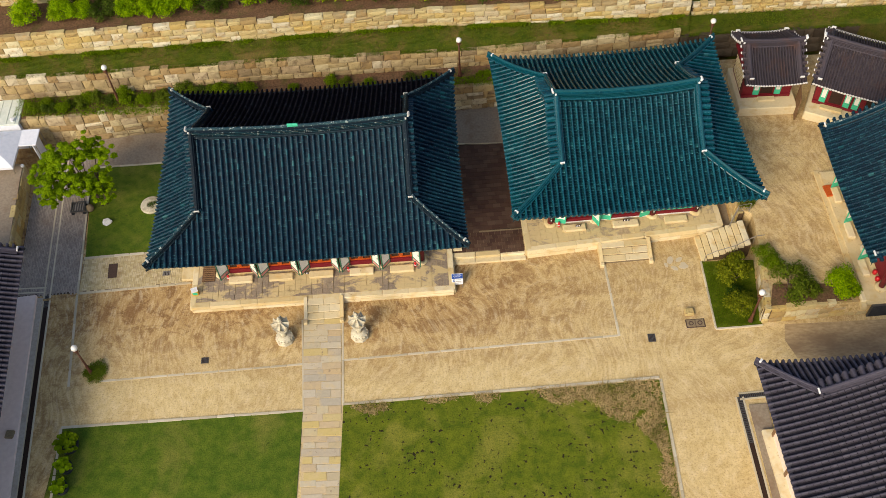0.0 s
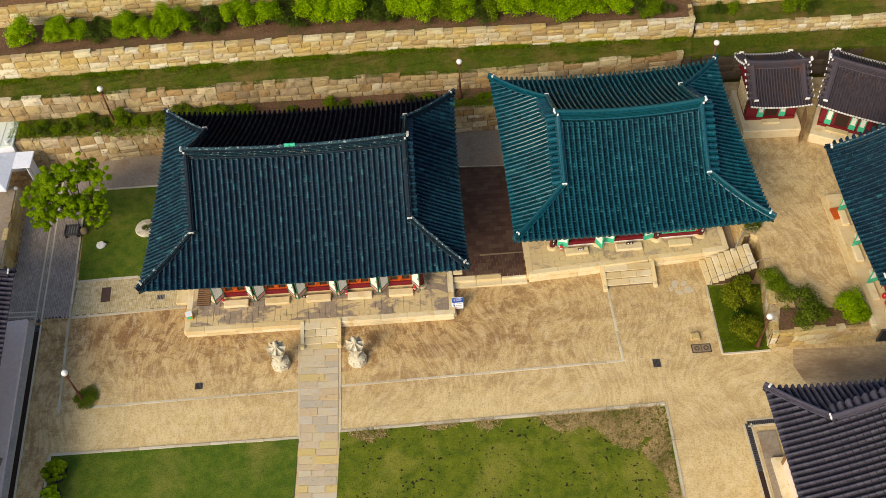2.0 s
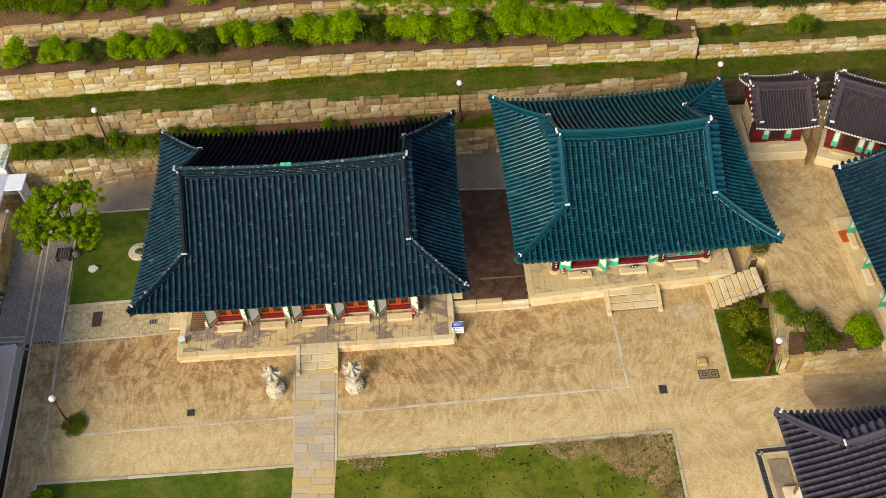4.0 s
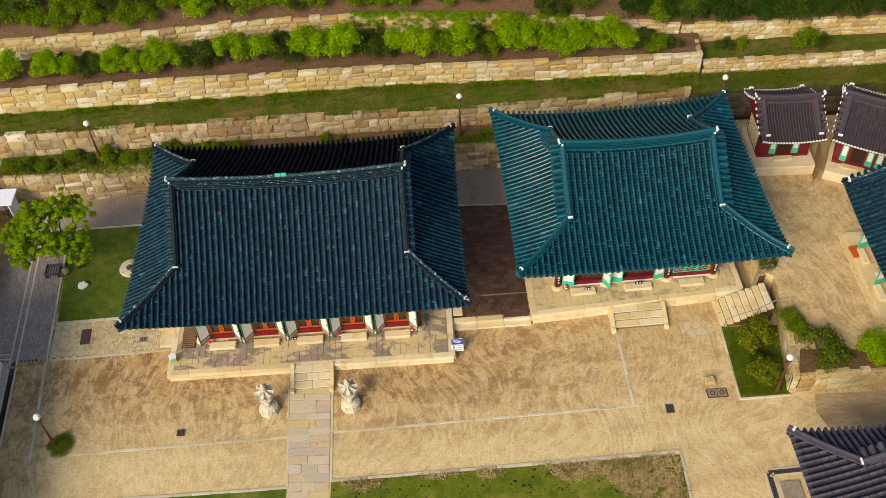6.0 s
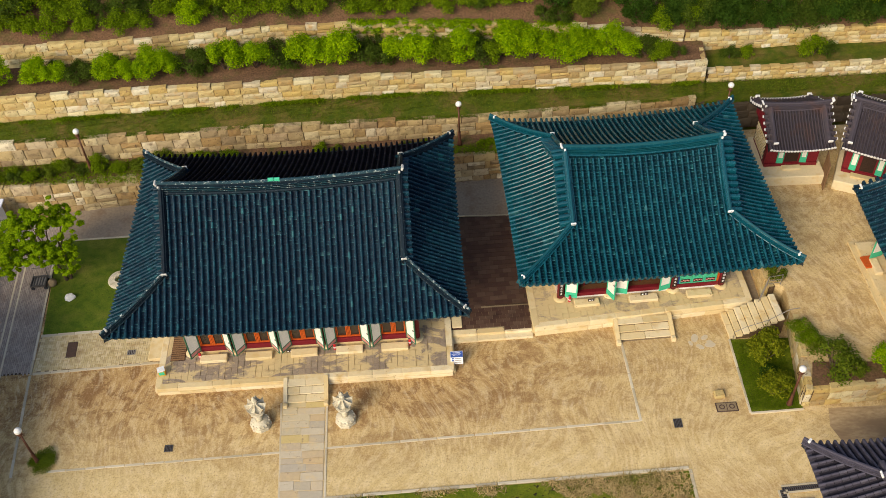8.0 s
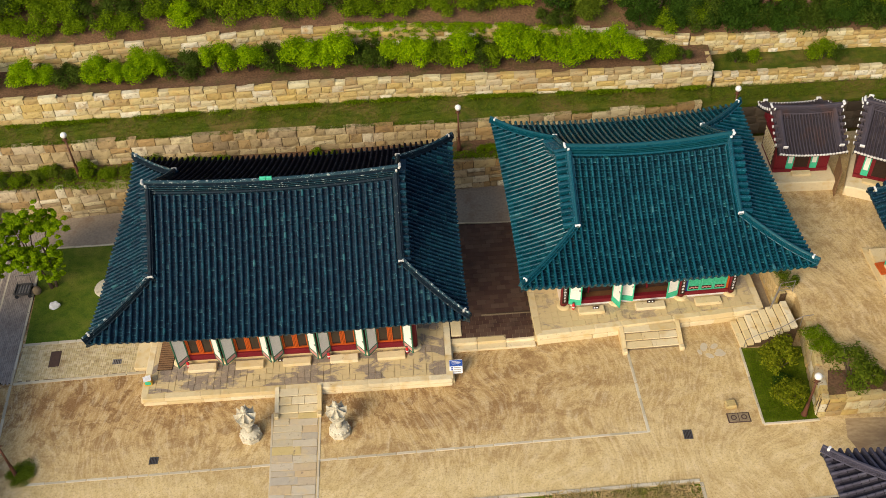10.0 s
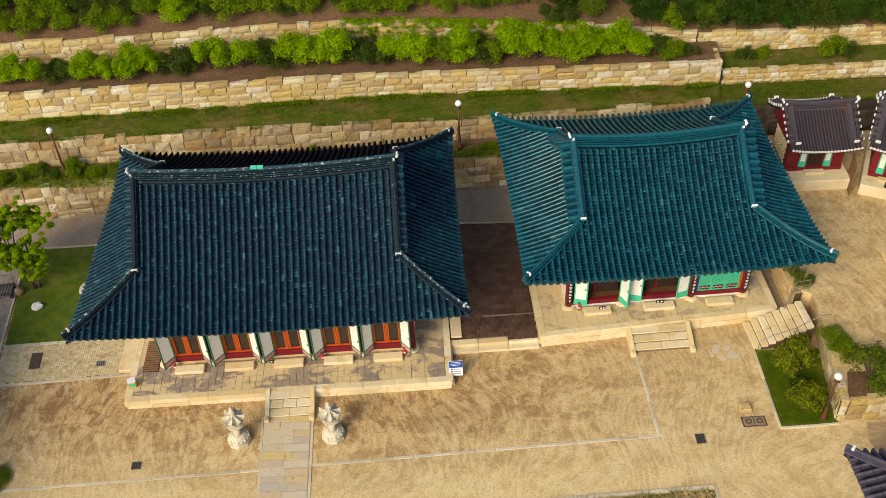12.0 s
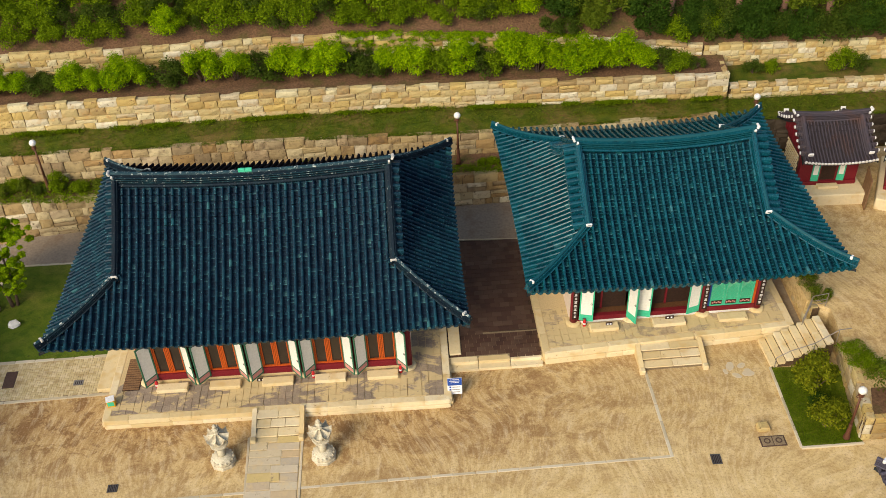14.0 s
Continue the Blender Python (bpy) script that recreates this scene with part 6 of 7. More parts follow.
# ---- loose things of the court ----
def globe_lamp(x, y, z, high=3.2, lean=0.0):
    g = thing("street_lamp", "brown post lamp with a white glass globe", "lamp", pose(x, y, z, lean, 0, 0), "globe lamps")
    part("foot", Shape().lathe([(0.16, -0.1), (0.16, 0.12), (0.11, 0.30), (0.085, 0.9), (0.10, 0.98)], 12), M_POST, g, smooth=True)
    part("post", Shape().lathe([(0.07, 0.9), (0.05, high - 0.35)], 12), M_POST, g, smooth=True)
    part("collar", Shape().lathe([(0.05, high - 0.42), (0.12, high - 0.36), (0.14, high - 0.30), (0.08, high - 0.22), (0.12, high - 0.16)], 12), M_POST, g, smooth=True)
    for a in range(4):
        part("bracket", Shape().tube([(0.06 * math.cos(a * 1.57), 0.06 * math.sin(a * 1.57), high - 0.5), (0.2 * math.cos(a * 1.57), 0.2 * math.sin(a * 1.57), high - 0.42), (0.13 * math.cos(a * 1.57), 0.13 * math.sin(a * 1.57), high - 0.3)], 0.018, 5), M_POST, g)
    r = 0.20
    part("globe", Shape().lathe([(max(0.005, r * math.sin(math.pi * i / 10)), high - r * math.cos(math.pi * i / 10)) for i in range(11)], 18), M_GLOBE, g, "white opal glass globe", smooth=True)
    return g


for x, y, z, h in ((-1.05, 50.27, 2.75, 3.32), (-25.55, 48.15, 2.75, 3.4), (-23.85, 27.62, 0.0, 3.2), (17.02, 30.98, 0.05, 3.25), (16.7, 51.75, 2.5, 3.5)):
    globe_lamp(x, y, z, h)


def stone_lantern(x, y, turn):
    g = thing("stone_lantern", "pale carved granite lantern with a fluted octagonal cap", "stone lantern", pose(x, y, 0, 0, 0, turn) @ Matrix.Diagonal((0.84, 0.84, 1.0, 1)), "stone lanterns")
    def oct_(prof, mat=M_GRANITE):
        return Shape().lathe(prof, 8)
    part("plinth", oct_([(0.70, -0.05), (0.72, 0.16), (0.66, 0.20)]), M_GRANITE, g)
    lotus = part("lotus_base", Shape().lathe([(0.62, 0.20), (0.66, 0.28), (0.55, 0.42), (0.36, 0.50), (0.30, 0.53)], 24), M_GRANITE, g, smooth=True)
    for i in range(16):
        a = 2 * math.pi * i / 16
        part("petal", Shape().lathe([(0.0, -0.09), (0.085, -0.05), (0.10, 0.03), (0.0, 0.11)], 6, pose(0.56 * math.cos(a), 0.56 * math.sin(a), 0.34, 0, 0, math.degrees(a)) @ pose(0, 0, 0, 0, -40, 0), False), M_GRANITE, lotus)
    part("shaft", Shape().lathe([(0.22, 0.52), (0.20, 0.70), (0.23, 0.80), (0.20, 0.90), (0.22, 1.08)], 12), M_GRANITE, g, smooth=True)
    part("upper_lotus", oct_([(0.24, 1.06), (0.36, 1.14), (0.50, 1.28), (0.52, 1.34), (0.46, 1.36)]), M_GRANITE, g)
    box = part("light_chamber", oct_([(0.27, 1.36), (0.26, 1.66)]), M_GRANITE, g)
    for i in range(4):
        # dark slabs paint the shade inside the chamber's openings
        part("opening", Shape().box(-0.09, -0.262, 1.40, 0.09, -0.235, 1.60, pose(0, 0, 0, 0, 0, 22.5 + 90 * i)), M_DARKROOM, box)
    # fluted cap: eight raised ribs that turn up at the eave, hollows between them
    rings = [(0.10, 2.06, 0.02), (0.22, 1.99, 0.04), (0.40, 1.88, 0.10), (0.56, 1.80, 0.14), (0.70, 1.82, 0.17)]
    v, n = [], 32
    for r, z, up in rings + [(0.66, 1.70, 0.16), (0.30, 1.64, 0.0)]:
        for i in range(n):
            w = abs(((i + 2) % 4 - 2) / 2.0)
            rib = 1.0 if w == 0 else 0.35 * (1 - w)
            q = r * (1.0 - 0.10 * (r > 0.3) * (1 - rib))
            v.append((q * math.cos(2 * math.pi * i / n), q * math.sin(2 * math.pi * i / n), z + up * (rib * 1.6 - 0.4)))
    f = [(j * n + i, j * n + (i + 1) % n, (j + 1) * n + (i + 1) % n, (j + 1) * n + i)[::-1] for j in range(6) for i in range(n)]
    part("cap", Shape().add(v, f), M_GRANITE, g)
    part("finial", Shape().lathe([(0.13, 2.02), (0.19, 2.10), (0.17, 2.16), (0.09, 2.20), (0.17, 2.26), (0.19, 2.34), (0.08, 2.42), (0.12, 2.48), (0.13, 2.54), (0.05, 2.62), (0.015, 2.66)], 8), M_GRANITE, g)
    return g


stone_lantern(-12.05, 29.98, 8)
stone_lantern(-7.35, 30.22, 22)

# notice board
nb = thing("notice_board", "small blue and white notice board on two legs", "sign", pose(-1.22, 33.72, 0, 0, 0, 4))
t = pose(0, 0, 0, -14, 0, 0)
part("board", Shape().chamfer(-0.36, -0.02, 0.28, 0.36, 0.02, 1.22, 0.008, t), M_WHITE, nb)
part("header", Shape().box(-0.35, -0.026, 0.80, 0.35, -0.021, 1.21, t), M_BLUE, nb)
for z, w in ((1.12, 0.22), (1.03, 0.27), (0.95, 0.2)):
    part("writing_bar", Shape().box(-w, -0.031, z, w, -0.0265, z + 0.022, t), M_WHITE, nb)
for z in (0.66, 0.52, 0.38):
    part("symbol", Shape().box(-0.27, -0.028, z, -0.17, -0.0215, z + 0.09, t), M_BLUE, nb)
    part("writing_bar", Shape().box(-0.12, -0.028, z + 0.02, 0.26, -0.0215, z + 0.055, t), M_STEEL, nb)
for x in (-0.3, 0.3):
    part("leg", Shape().tube([(x, 0.0, -0.02), (x, 0.08, 0.32)], 0.02, 6), M_STEEL, nb)
    part("leg", Shape().tube([(x, 0.5, -0.02), (x, 0.27, 1.15)], 0.018, 6), M_STEEL, nb)

# red extinguishers beside the doors
def extinguisher(m):
    g = thing("fire_extinguisher", "small red fire extinguisher beside a hall door", "extinguisher", m, "extinguishers")
    part("cylinder", Shape().lathe([(0.08, 0.0), (0.085, 0.03), (0.085, 0.36), (0.05, 0.44), (0.03, 0.48)], 12), M_EXTRED, g, smooth=True)
    part("handle", Shape().box(-0.09, -0.02, 0.48, 0.05, 0.02, 0.53), M_GRATE, g)
    part("band", Shape().lathe([(0.087, 0.14), (0.087, 0.24)], 12, None, False), M_WHITE, g)
for x in (COL_A[0] + 0.50, COL_A[3] + 0.45, COL_A[5] - 0.42):
    extinguisher(MA @ pose(x, FA - 0.42, ZA + 0.015))
extinguisher(MB @ pose(COL_B[0] + 0.52, FB - 0.32, ZB + 0.015))


def plaque(m, label, w=0.34):
    g = thing("door_plaque", label, "sign", m)
    part("board", Shape().chamfer(-w / 2, -0.02, 0.0, w / 2, 0.02, 0.17, 0.006), M_DARKROOM, g)
    for x in (-w * 0.22, w * 0.22):
        part("writing_bar", Shape().box(x - 0.045, -0.026, 0.05, x + 0.045, -0.0205, 0.12), M_WHITE, g)
plaque(MA @ pose(COL_A[2] + 0.44, FA - 0.45, ZA + 0.02, -15, 0, 0), "dark plaque with two white marks by the door", 0.4)
plaque(MB @ pose(COL_B[0] + 1.75, FB - 0.62, ZB + 0.20, -20, 0, 0), "small dark plaque on a stepping block")
plaque(MB @ pose(COL_B[1] + 1.95, FB - 0.50, ZB + 0.22, -20, 0, 0), "small dark plaque on a stepping block", 0.44)

# offering box at the podium's corner
ob = thing("offering_box", "small yellow box with a white booklet on top", "box", MA @ pose(-8.12, -4.95, ZA, 0, 0, 6))
part("box", Shape().chamfer(-0.2, -0.16, 0.0, 0.2, 0.16, 0.42, 0.015), flat("box_yellow", (0.62, 0.36, 0.03), 0.5), ob)
part("poster", Shape().box(-0.15, -0.168, 0.10, 0.15, -0.1605, 0.36), M_GREEN, ob)
part("booklet", Shape().chamfer(-0.22, -0.18, 0.421, 0.2, 0.2, 0.46, 0.008, pose(0, 0, 0, 0, 0, 12)), M_WHITE, ob)

# slatted cover beside the dark-tiled hall
sl = thing("slatted_cover", "brown wooden slatted floor cover", "grille", MA @ pose(-7.35, -3.0, ZA))
part("frame", Shape().box(-0.45, -1.1, 0.0, 0.4, 1.1, 0.05), M_DARKROOM, sl)
for i in range(14):
    part("slat", Shape().box(-0.43, -1.07 + i * 0.157, 0.0505, 0.38, -0.97 + i * 0.157, 0.085), M_WOOD, sl)
# stone side step west of the podium
thing("side_step", "long cream stone step at the podium's flank", "step", MA @ pose(-8.85, -1.2, 0), shape=Shape().chamfer(-0.4, -2.4, -0.05, 0.4, 2.6, 0.24, 0.03), material=M_CREAM)
thing("side_step", "cream stone step at the podium's eastern flank", "step", MA @ pose(8.95, -2.0, 0), shape=Shape().chamfer(-0.3, -0.9, -0.05, 0.3, 1.5, 0.44, 0.03), material=M_CREAM)

# western yard
slab = thing("stone_platform", "weathered concrete platform with rough stone sides", "platform", kind="structure", shape=sheet([(-40, 35.5), (-31.0, 36.6), (-31.9, 43.6), (-40, 43.3)], -0.1, 1.45), material=M_CONCRETE)
turned_wall("wall_13", (-30.85, 36.5), (-31.75, 43.6), 0.0, 1.40, 3, 0.7, "rough dark stone side of a concrete platform", 61)
hut = thing("site_hut", "grey prefabricated hut with a pale sheet roof", "hut", pose(-35.2, 47.4, 0, 0, 0, 4))
part("wall", Shape().box(-2.6, -1.25, 0.0, 2.6, 1.35, 2.55), M_TARP, hut)
rf = part("roof", Shape().chamfer(-2.7, -1.35, 2.55, 2.66, 1.45, 2.68, 0.03), M_PALEROOF, hut)
for i in range(9):
    part("seam", Shape().box(-2.6 + i * 0.62, -1.3, 2.681, -2.56 + i * 0.62, 1.4, 2.71), M_PALEROOF, rf)
part("vent", Shape().lathe([(0.12, 2.68), (0.12, 2.85), (0.16, 2.88), (0.0, 2.92)], 10, pose(2.2, -1.0, 0), False), M_WHITE, hut)
tent = thing("canopy_tent", "white fabric canopy with a side flap", "tent", pose(-33.6, 44.4, 0, 0, 0, 4))
part("roof_cloth", Shape().add([(-2.2, -1.9, 2.2), (1.4, -1.9, 2.2), (1.4, 1.6, 2.2), (-2.2, 1.6, 2.2), (-0.4, -0.1, 3.1), (-2.2, -1.9, 2.0), (1.4, -1.9, 2.0), (1.4, 1.6, 2.0), (-2.2, 1.6, 2.0)],
                               [(0, 1, 4), (1, 2, 4), (2, 3, 4), (3, 0, 4), (0, 5, 6, 1), (1, 6, 7, 2), (2, 7, 8, 3), (3, 8, 5, 0)]), M_TARP, tent)
part("flap", Shape().chamfer(1.38, 0.1, 2.1, 2.65, 1.65, 2.2, 0.02), M_TARP, tent)
part("side_cloth", Shape().box(2.3, 0.2, 0.0, 2.36, 1.5, 2.1), M_TARP, tent)
for x, y in ((-2.1, -1.8), (1.3, -1.8), (1.3, 1.5), (-2.1, 1.5), (2.58, 0.15), (2.58, 1.6)):
    part("leg", Shape().tube([(x, y, 0), (x, y, 2.15)], 0.03, 6), M_STEEL, tent)
thing("white_ball", "small white round float on the platform", "ball", pose(-31.8, 43.3, 1.55), shape=Shape().lathe([(max(0.004, 0.13 * math.sin(math.pi * i / 8)), -0.13 * math.cos(math.pi * i / 8) + 0.02) for i in range(9)], 12), material=M_WHITE, smooth=True)
cart = thing("garden_cart", "dark metal cart with a slatted tray", "cart", pose(-27.55, 40.45, 0.04, 0, 0, 5))
part("tray", Shape().box(-0.45, -0.4, 0.30, 0.45, 0.4, 0.34), M_GRATE, cart)
for i in range(5):
    part("slat", Shape().box(-0.40 + i * 0.17, -0.38, 0.3405, -0.33 + i * 0.17, 0.38, 0.37), M_STEEL, cart)
fr = Shape()
for a in ((-0.48, -0.44, 0.48, -0.38), (-0.48, 0.38, 0.48, 0.44), (-0.48, -0.38, -0.42, 0.38), (0.42, -0.38, 0.48, 0.38)):
    fr.box(a[0], a[1], 0.36, a[2], a[3], 0.46)
part("rim", fr, M_GRATE, cart)
for x in (-0.4, 0.4):
    for y in (-0.36, 0.36):
        part("wheel", Shape().lathe([(0.06, -0.025), (0.12, -0.02), (0.12, 0.02), (0.06, 0.025)], 12, pose(x, y, 0.12, 90, 0, 0)), M_POT, cart)
part("push_bar", Shape().tube([(-0.42, 0.42, 0.4), (-0.42, 0.62, 0.95), (0.42, 0.62, 0.95), (0.42, 0.42, 0.4)], 0.025, 6), M_GRATE, cart)
sack = thing("sack", "pale filled sack beside the cart", "sack", pose(-26.8, 40.5, 0.05), shape=Shape().lathe([(0.22, 0.0), (0.28, 0.12), (0.25, 0.32), (0.12, 0.44), (0.02, 0.46)], 10), material=M_JOINT, smooth=True)
mill = thing("millstone_planter", "old round millstone with a planted hollow", "millstone", pose(-22.55, 40.75, 0.05))
part("stone", Shape().lathe([(0.72, -0.05), (0.76, 0.10), (0.70, 0.20), (0.30, 0.22), (0.26, 0.10)], 20), M_GRANITE, mill)
thing("white_rock", "single white boulder on grass", "rock", pose(-25.35, 39.3, 0.05, 0, 0, 30), shape=Shape().chamfer(-0.3, -0.24, -0.05, 0.3, 0.24, 0.36, 0.15, None, 0.05, random.Random(8)), material=M_LIME)
thing("kerb_block", "square beige stone on the veranda edge", "stone", pose(-27.75, 23.45, 0.1), shape=Shape().chamfer(-0.26, -0.26, 0.0, 0.26, 0.26, 0.32, 0.05, None, 0.02, random.Random(9)), material=M_JOINT)

# eastern court
lp = thing("louvred_gate", "black louvred gate set into the low stone wall", "gate", pose(24.9, 31.35, 0, 0, 0, 5))
part("frame", Shape().box(-0.72, -0.06, 0.0, 0.72, 0.06, 1.25), M_GRATE, lp)
for i in range(9):
    part("louvre", Shape().box(-0.66, -0.10, 0.08 + i * 0.13, 0.66, -0.0605, 0.14 + i * 0.13), M_POT, lp)
thing("gate_block", "squared cream stone block on the wall end", "stone", pose(23.85, 31.75, ZR, 0, 0, 5), shape=Shape().chamfer(-0.42, -0.38, -0.1, 0.42, 0.38, 0.30, 0.05), material=M_CREAM)
thing("timber_step", "orange-brown timber step on the stone platform", "step", pose(23.3, 39.85, 1.75, 0, 0, 9), shape=Shape().chamfer(-0.32, -0.45, 0.0, 0.32, 0.45, 0.12, 0.015), material=M_ORANGE)
for k in range(2):
    g = thing("red_canister", "glossy red round canister on the platform", "canister", MD @ pose(3.3 + 0.5 * k, -2.3, 1.76), "canisters")
    part("body", Shape().lathe([(0.13, 0.0), (0.16, 0.08), (0.15, 0.24), (0.06, 0.32), (0.02, 0.33)], 14), M_EXTRED, g, smooth=True)
# board fence between the two shrines
fence = thing("board_fence", "tall weathered plank partition between the shrines", "fence", pose(22.45, 47.0, 0, 0, 0, 80))
for i in range(5):
    part("plank", Shape().box(-0.5 + i * 0.3, -0.03, 1.3, -0.22 + i * 0.3, 0.03, 3.5), M_WOOD, fence)


# lotus tubs on the lawn's edge
def lotus_tub(x, y, r, seed):
    rnd = random.Random(seed)
    g = thing("lotus_tub", "black round tub full of lotus leaves", "potted plant", pose(x, y, 0.04), "lotus tubs")
    part("tub", Shape().lathe([(r * 0.8, 0.0), (r, 0.42), (r * 1.05, 0.44), (r * 0.95, 0.44), (r * 0.93, 0.36)], 20), M_POT, g)
    part("water", Shape().lathe([(0.01, 0.35), (r * 0.92, 0.355)], 20, None, False), M_DARKROOM, g)
    for i in range(int(60 * (r / 0.5) ** 2)):
        a, d = rnd.uniform(0, 6.28), r * 1.05 * math.sqrt(rnd.random())
        q = rnd.uniform(0.09, 0.17)
        z = rnd.uniform(0.45, 0.80)
        m = pose(d * math.cos(a), d * math.sin(a), z, rnd.uniform(-25, 25), rnd.uniform(-25, 25), 0)
        part("leaf", Shape().lathe([(0.01, 0.0), (q * 0.6, 0.01), (q, 0.045)], 9, m, False), M_LEAF_MID if r > 0.5 else M_LEAF_TREE, g)
for x, y, r, sd in ((-24.05, 22.75, 0.62, 1), (-23.88, 21.35, 0.42, 2), (-23.85, 20.1, 0.42, 3)):
    lotus_tub(x, y, r, sd)


# ---- plants ----
def leaves(centres, per, size, seed, up=0.5, flat_=1.0):
    """Small folded leaves scattered round clump centres (x, y, z, radius)."""
    rng = np.random.RandomState(seed)
    v, f = [], []
    k = 0
    for cx, cy, cz, r in centres:
        n = max(6, int(per * r * r))
        d = rng.normal(size=(n, 3))
        d /= np.linalg.norm(d, axis=1)[:, None]
        rad = r * rng.uniform(0.45, 1.18, n)[:, None]
        p = np.array([cx, cy, cz]) + d * rad * np.array([1, 1, flat_])
        nrm = d + np.array([0, 0, up]) + rng.normal(size=(n, 3)) * 0.45
        nrm /= np.linalg.norm(nrm, axis=1)[:, None]
        t = np.cross(nrm, rng.normal(size=(n, 3)))
        t /= np.linalg.norm(t, axis=1)[:, None]
        b = np.cross(nrm, t)
        s = (size * rng.uniform(0.6, 1.35, n))[:, None]
        quad = np.stack([p - t * s, p - b * s * 0.5 - nrm * s * 0.12, p + t * s, p + b * s * 0.5 - nrm * s * 0.12], 1)
        v.append(quad.reshape(-1, 3))
        f += [(k + 4 * i, k + 4 * i + 1, k + 4 * i + 2, k + 4 * i + 3) for i in range(n)]
        k += 4 * n
    return np.concatenate(v), f


def leaf_mesh(name, centres, per, size, seed, mat, up=0.5, flat_=1.0):
    v, f = leaves(centres, per, size, seed, up, flat_)
    me = bpy.data.meshes.new(name)
    me.from_pydata(v.tolist(), [], f)
    me.materials.append(mat)
    me.update()
    return me


def shrub_kind(seed, mat, r=0.8, h=1.2, clumps=16, per=900, size=0.075, open_=0.0, up=0.5):
    """Two meshes, foliage and stems, of one uneven shrub about r wide and h high."""
    rnd = random.Random(seed)
    cs, stems = [], Shape()
    for i in range(clumps):
        a, q = rnd.uniform(0, 6.283), math.sqrt(rnd.random())
        x, y = r * 0.75 * q * math.cos(a), r * 0.75 * q * math.sin(a)
        z = h * (0.28 + 0.55 * rnd.random() * (1 - 0.45 * q * q)) + 0.12 * h * (1 - q)
        rr = r * rnd.uniform(0.16, 0.40) * (1 - open_ * 0.4)
        cs.append((x, y, z, rr))
        if i % 2 == 0:
            stems.tube([(x * 0.12, y * 0.12, -0.05), (x * 0.5, y * 0.5, z * 0.45), (x, y, z)], 0.022, 4, 0.008)
    return leaf_mesh("foliage", cs, per, size, seed, mat, up), stems.mesh("stem", M_BARK)


KINDS = {
    "bright": [shrub_kind(100 + i, M_LEAF_BRIGHT, 0.8, 1.45, 26, 3600, 0.042, 0.0, 0.9) for i in range(4)],
    "mid": [shrub_kind(200 + i, M_LEAF_MID, 0.85, 1.05, 20, 2200, 0.048) for i in range(4)],
    "dark": [shrub_kind(300 + i, M_LEAF_DARK, 0.85, 1.0, 18, 2200, 0.044, 0.2) for i in range(4)],
    "deep": [shrub_kind(600 + i, M_LEAF_DEEP, 0.9, 1.15, 26, 2400, 0.046) for i in range(3)],
    "gold": [shrub_kind(700 + i, M_LEAF_GOLD, 0.85, 1.5, 30, 1500, 0.055) for i in range(3)],
    "olive": [shrub_kind(400 + i, M_LEAF_OLIVE, 1.0, 1.15, 34, 1900, 0.048) for i in range(3)],
    "open": [shrub_kind(500 + i, M_LEAF_OLIVE, 1.0, 1.0, 40, 1300, 0.05, 0.7) for i in range(2)],
}
WORDS = {"gold": "rounded yellow-green shrub", "deep": "dense deep green shrub", "bright": "leafy bright green shrub", "mid": "rounded mid-green shrub", "dark": "low dark green shrub", "olive": "clipped olive-green shrub", "open": "open twiggy shrub with olive leaves"}


def shrub(kind, x, y, z, s, rnd, where, tall=1.0, group=""):
    f, st = KINDS[kind][rnd.randrange(len(KINDS[kind]))]
    g = thing("shrub", WORDS[kind] + " " + where, "shrub", pose(x, y, z, 0, 0, rnd.uniform(0, 360)) @ Matrix.Diagonal((s, s, s * tall, 1)), group)
    part("foliage", f, None, g)
    part("stem", st, None, g)
    return g


rnd = random.Random(77)
z4 = lambda x, k=0.5: z_of(WALL3, 3)(x) - 0.06 + k * (z_of(WALL4, 2)(x) + 0.15 - z_of(WALL3, 3)(x) + 0.06)
ROW = [(-31.5, "bright", 1.1), (-29.0, "bright", 1.0), (-27.8, "bright", 0.9), (-26.3, "dark", 1.0), (-25.2, "dark", 0.9), (-24.2, "bright", 1.0), (-22.9, "bright", 0.85), (-21.6, "bright", 1.15), (-20.4, "bright", 0.9),
       (-19.0, "dark", 1.15), (-17.9, "dark", 0.9), (-16.6, "bright", 1.15), (-14.6, "bright", 1.05), (-13.1, "dark", 1.1), (-12.2, "dark", 0.9), (-11.2, "bright", 1.35), (-10.0, "bright", 1.25), (-8.7, "bright", 1.3), (-7.3, "dark", 1.1), (-6.4, "dark", 0.9),
       (-5.0, "bright", 1.1), (-3.6, "bright", 1.15), (-2.3, "mid", 1.2), (-0.9, "bright", 1.2), (0.4, "dark", 1.1), (1.5, "mid", 0.9), (2.6, "bright", 1.3), (3.9, "bright", 1.25), (5.2, "bright", 1.1), (6.6, "bright", 1.3), (7.8, "bright", 1.2), (8.9, "bright", 1.2), (10.1, "bright", 1.0), (11.3, "dark", 0.9), (12.4, "mid", 0.85), (13.5, "dark", 0.6)]
for x, kd, s in ROW:
    ya, yb = line_y(WALL3, x), line_y(WALL4, x)
    shrub(kd, x, ya + (yb - ya) * rnd.uniform(0.36, 0.52), z4(x, 0.42), s * 1.45, rnd, "on a terraced soil bed", rnd.uniform(0.8, 1.02), "terrace shrubs")
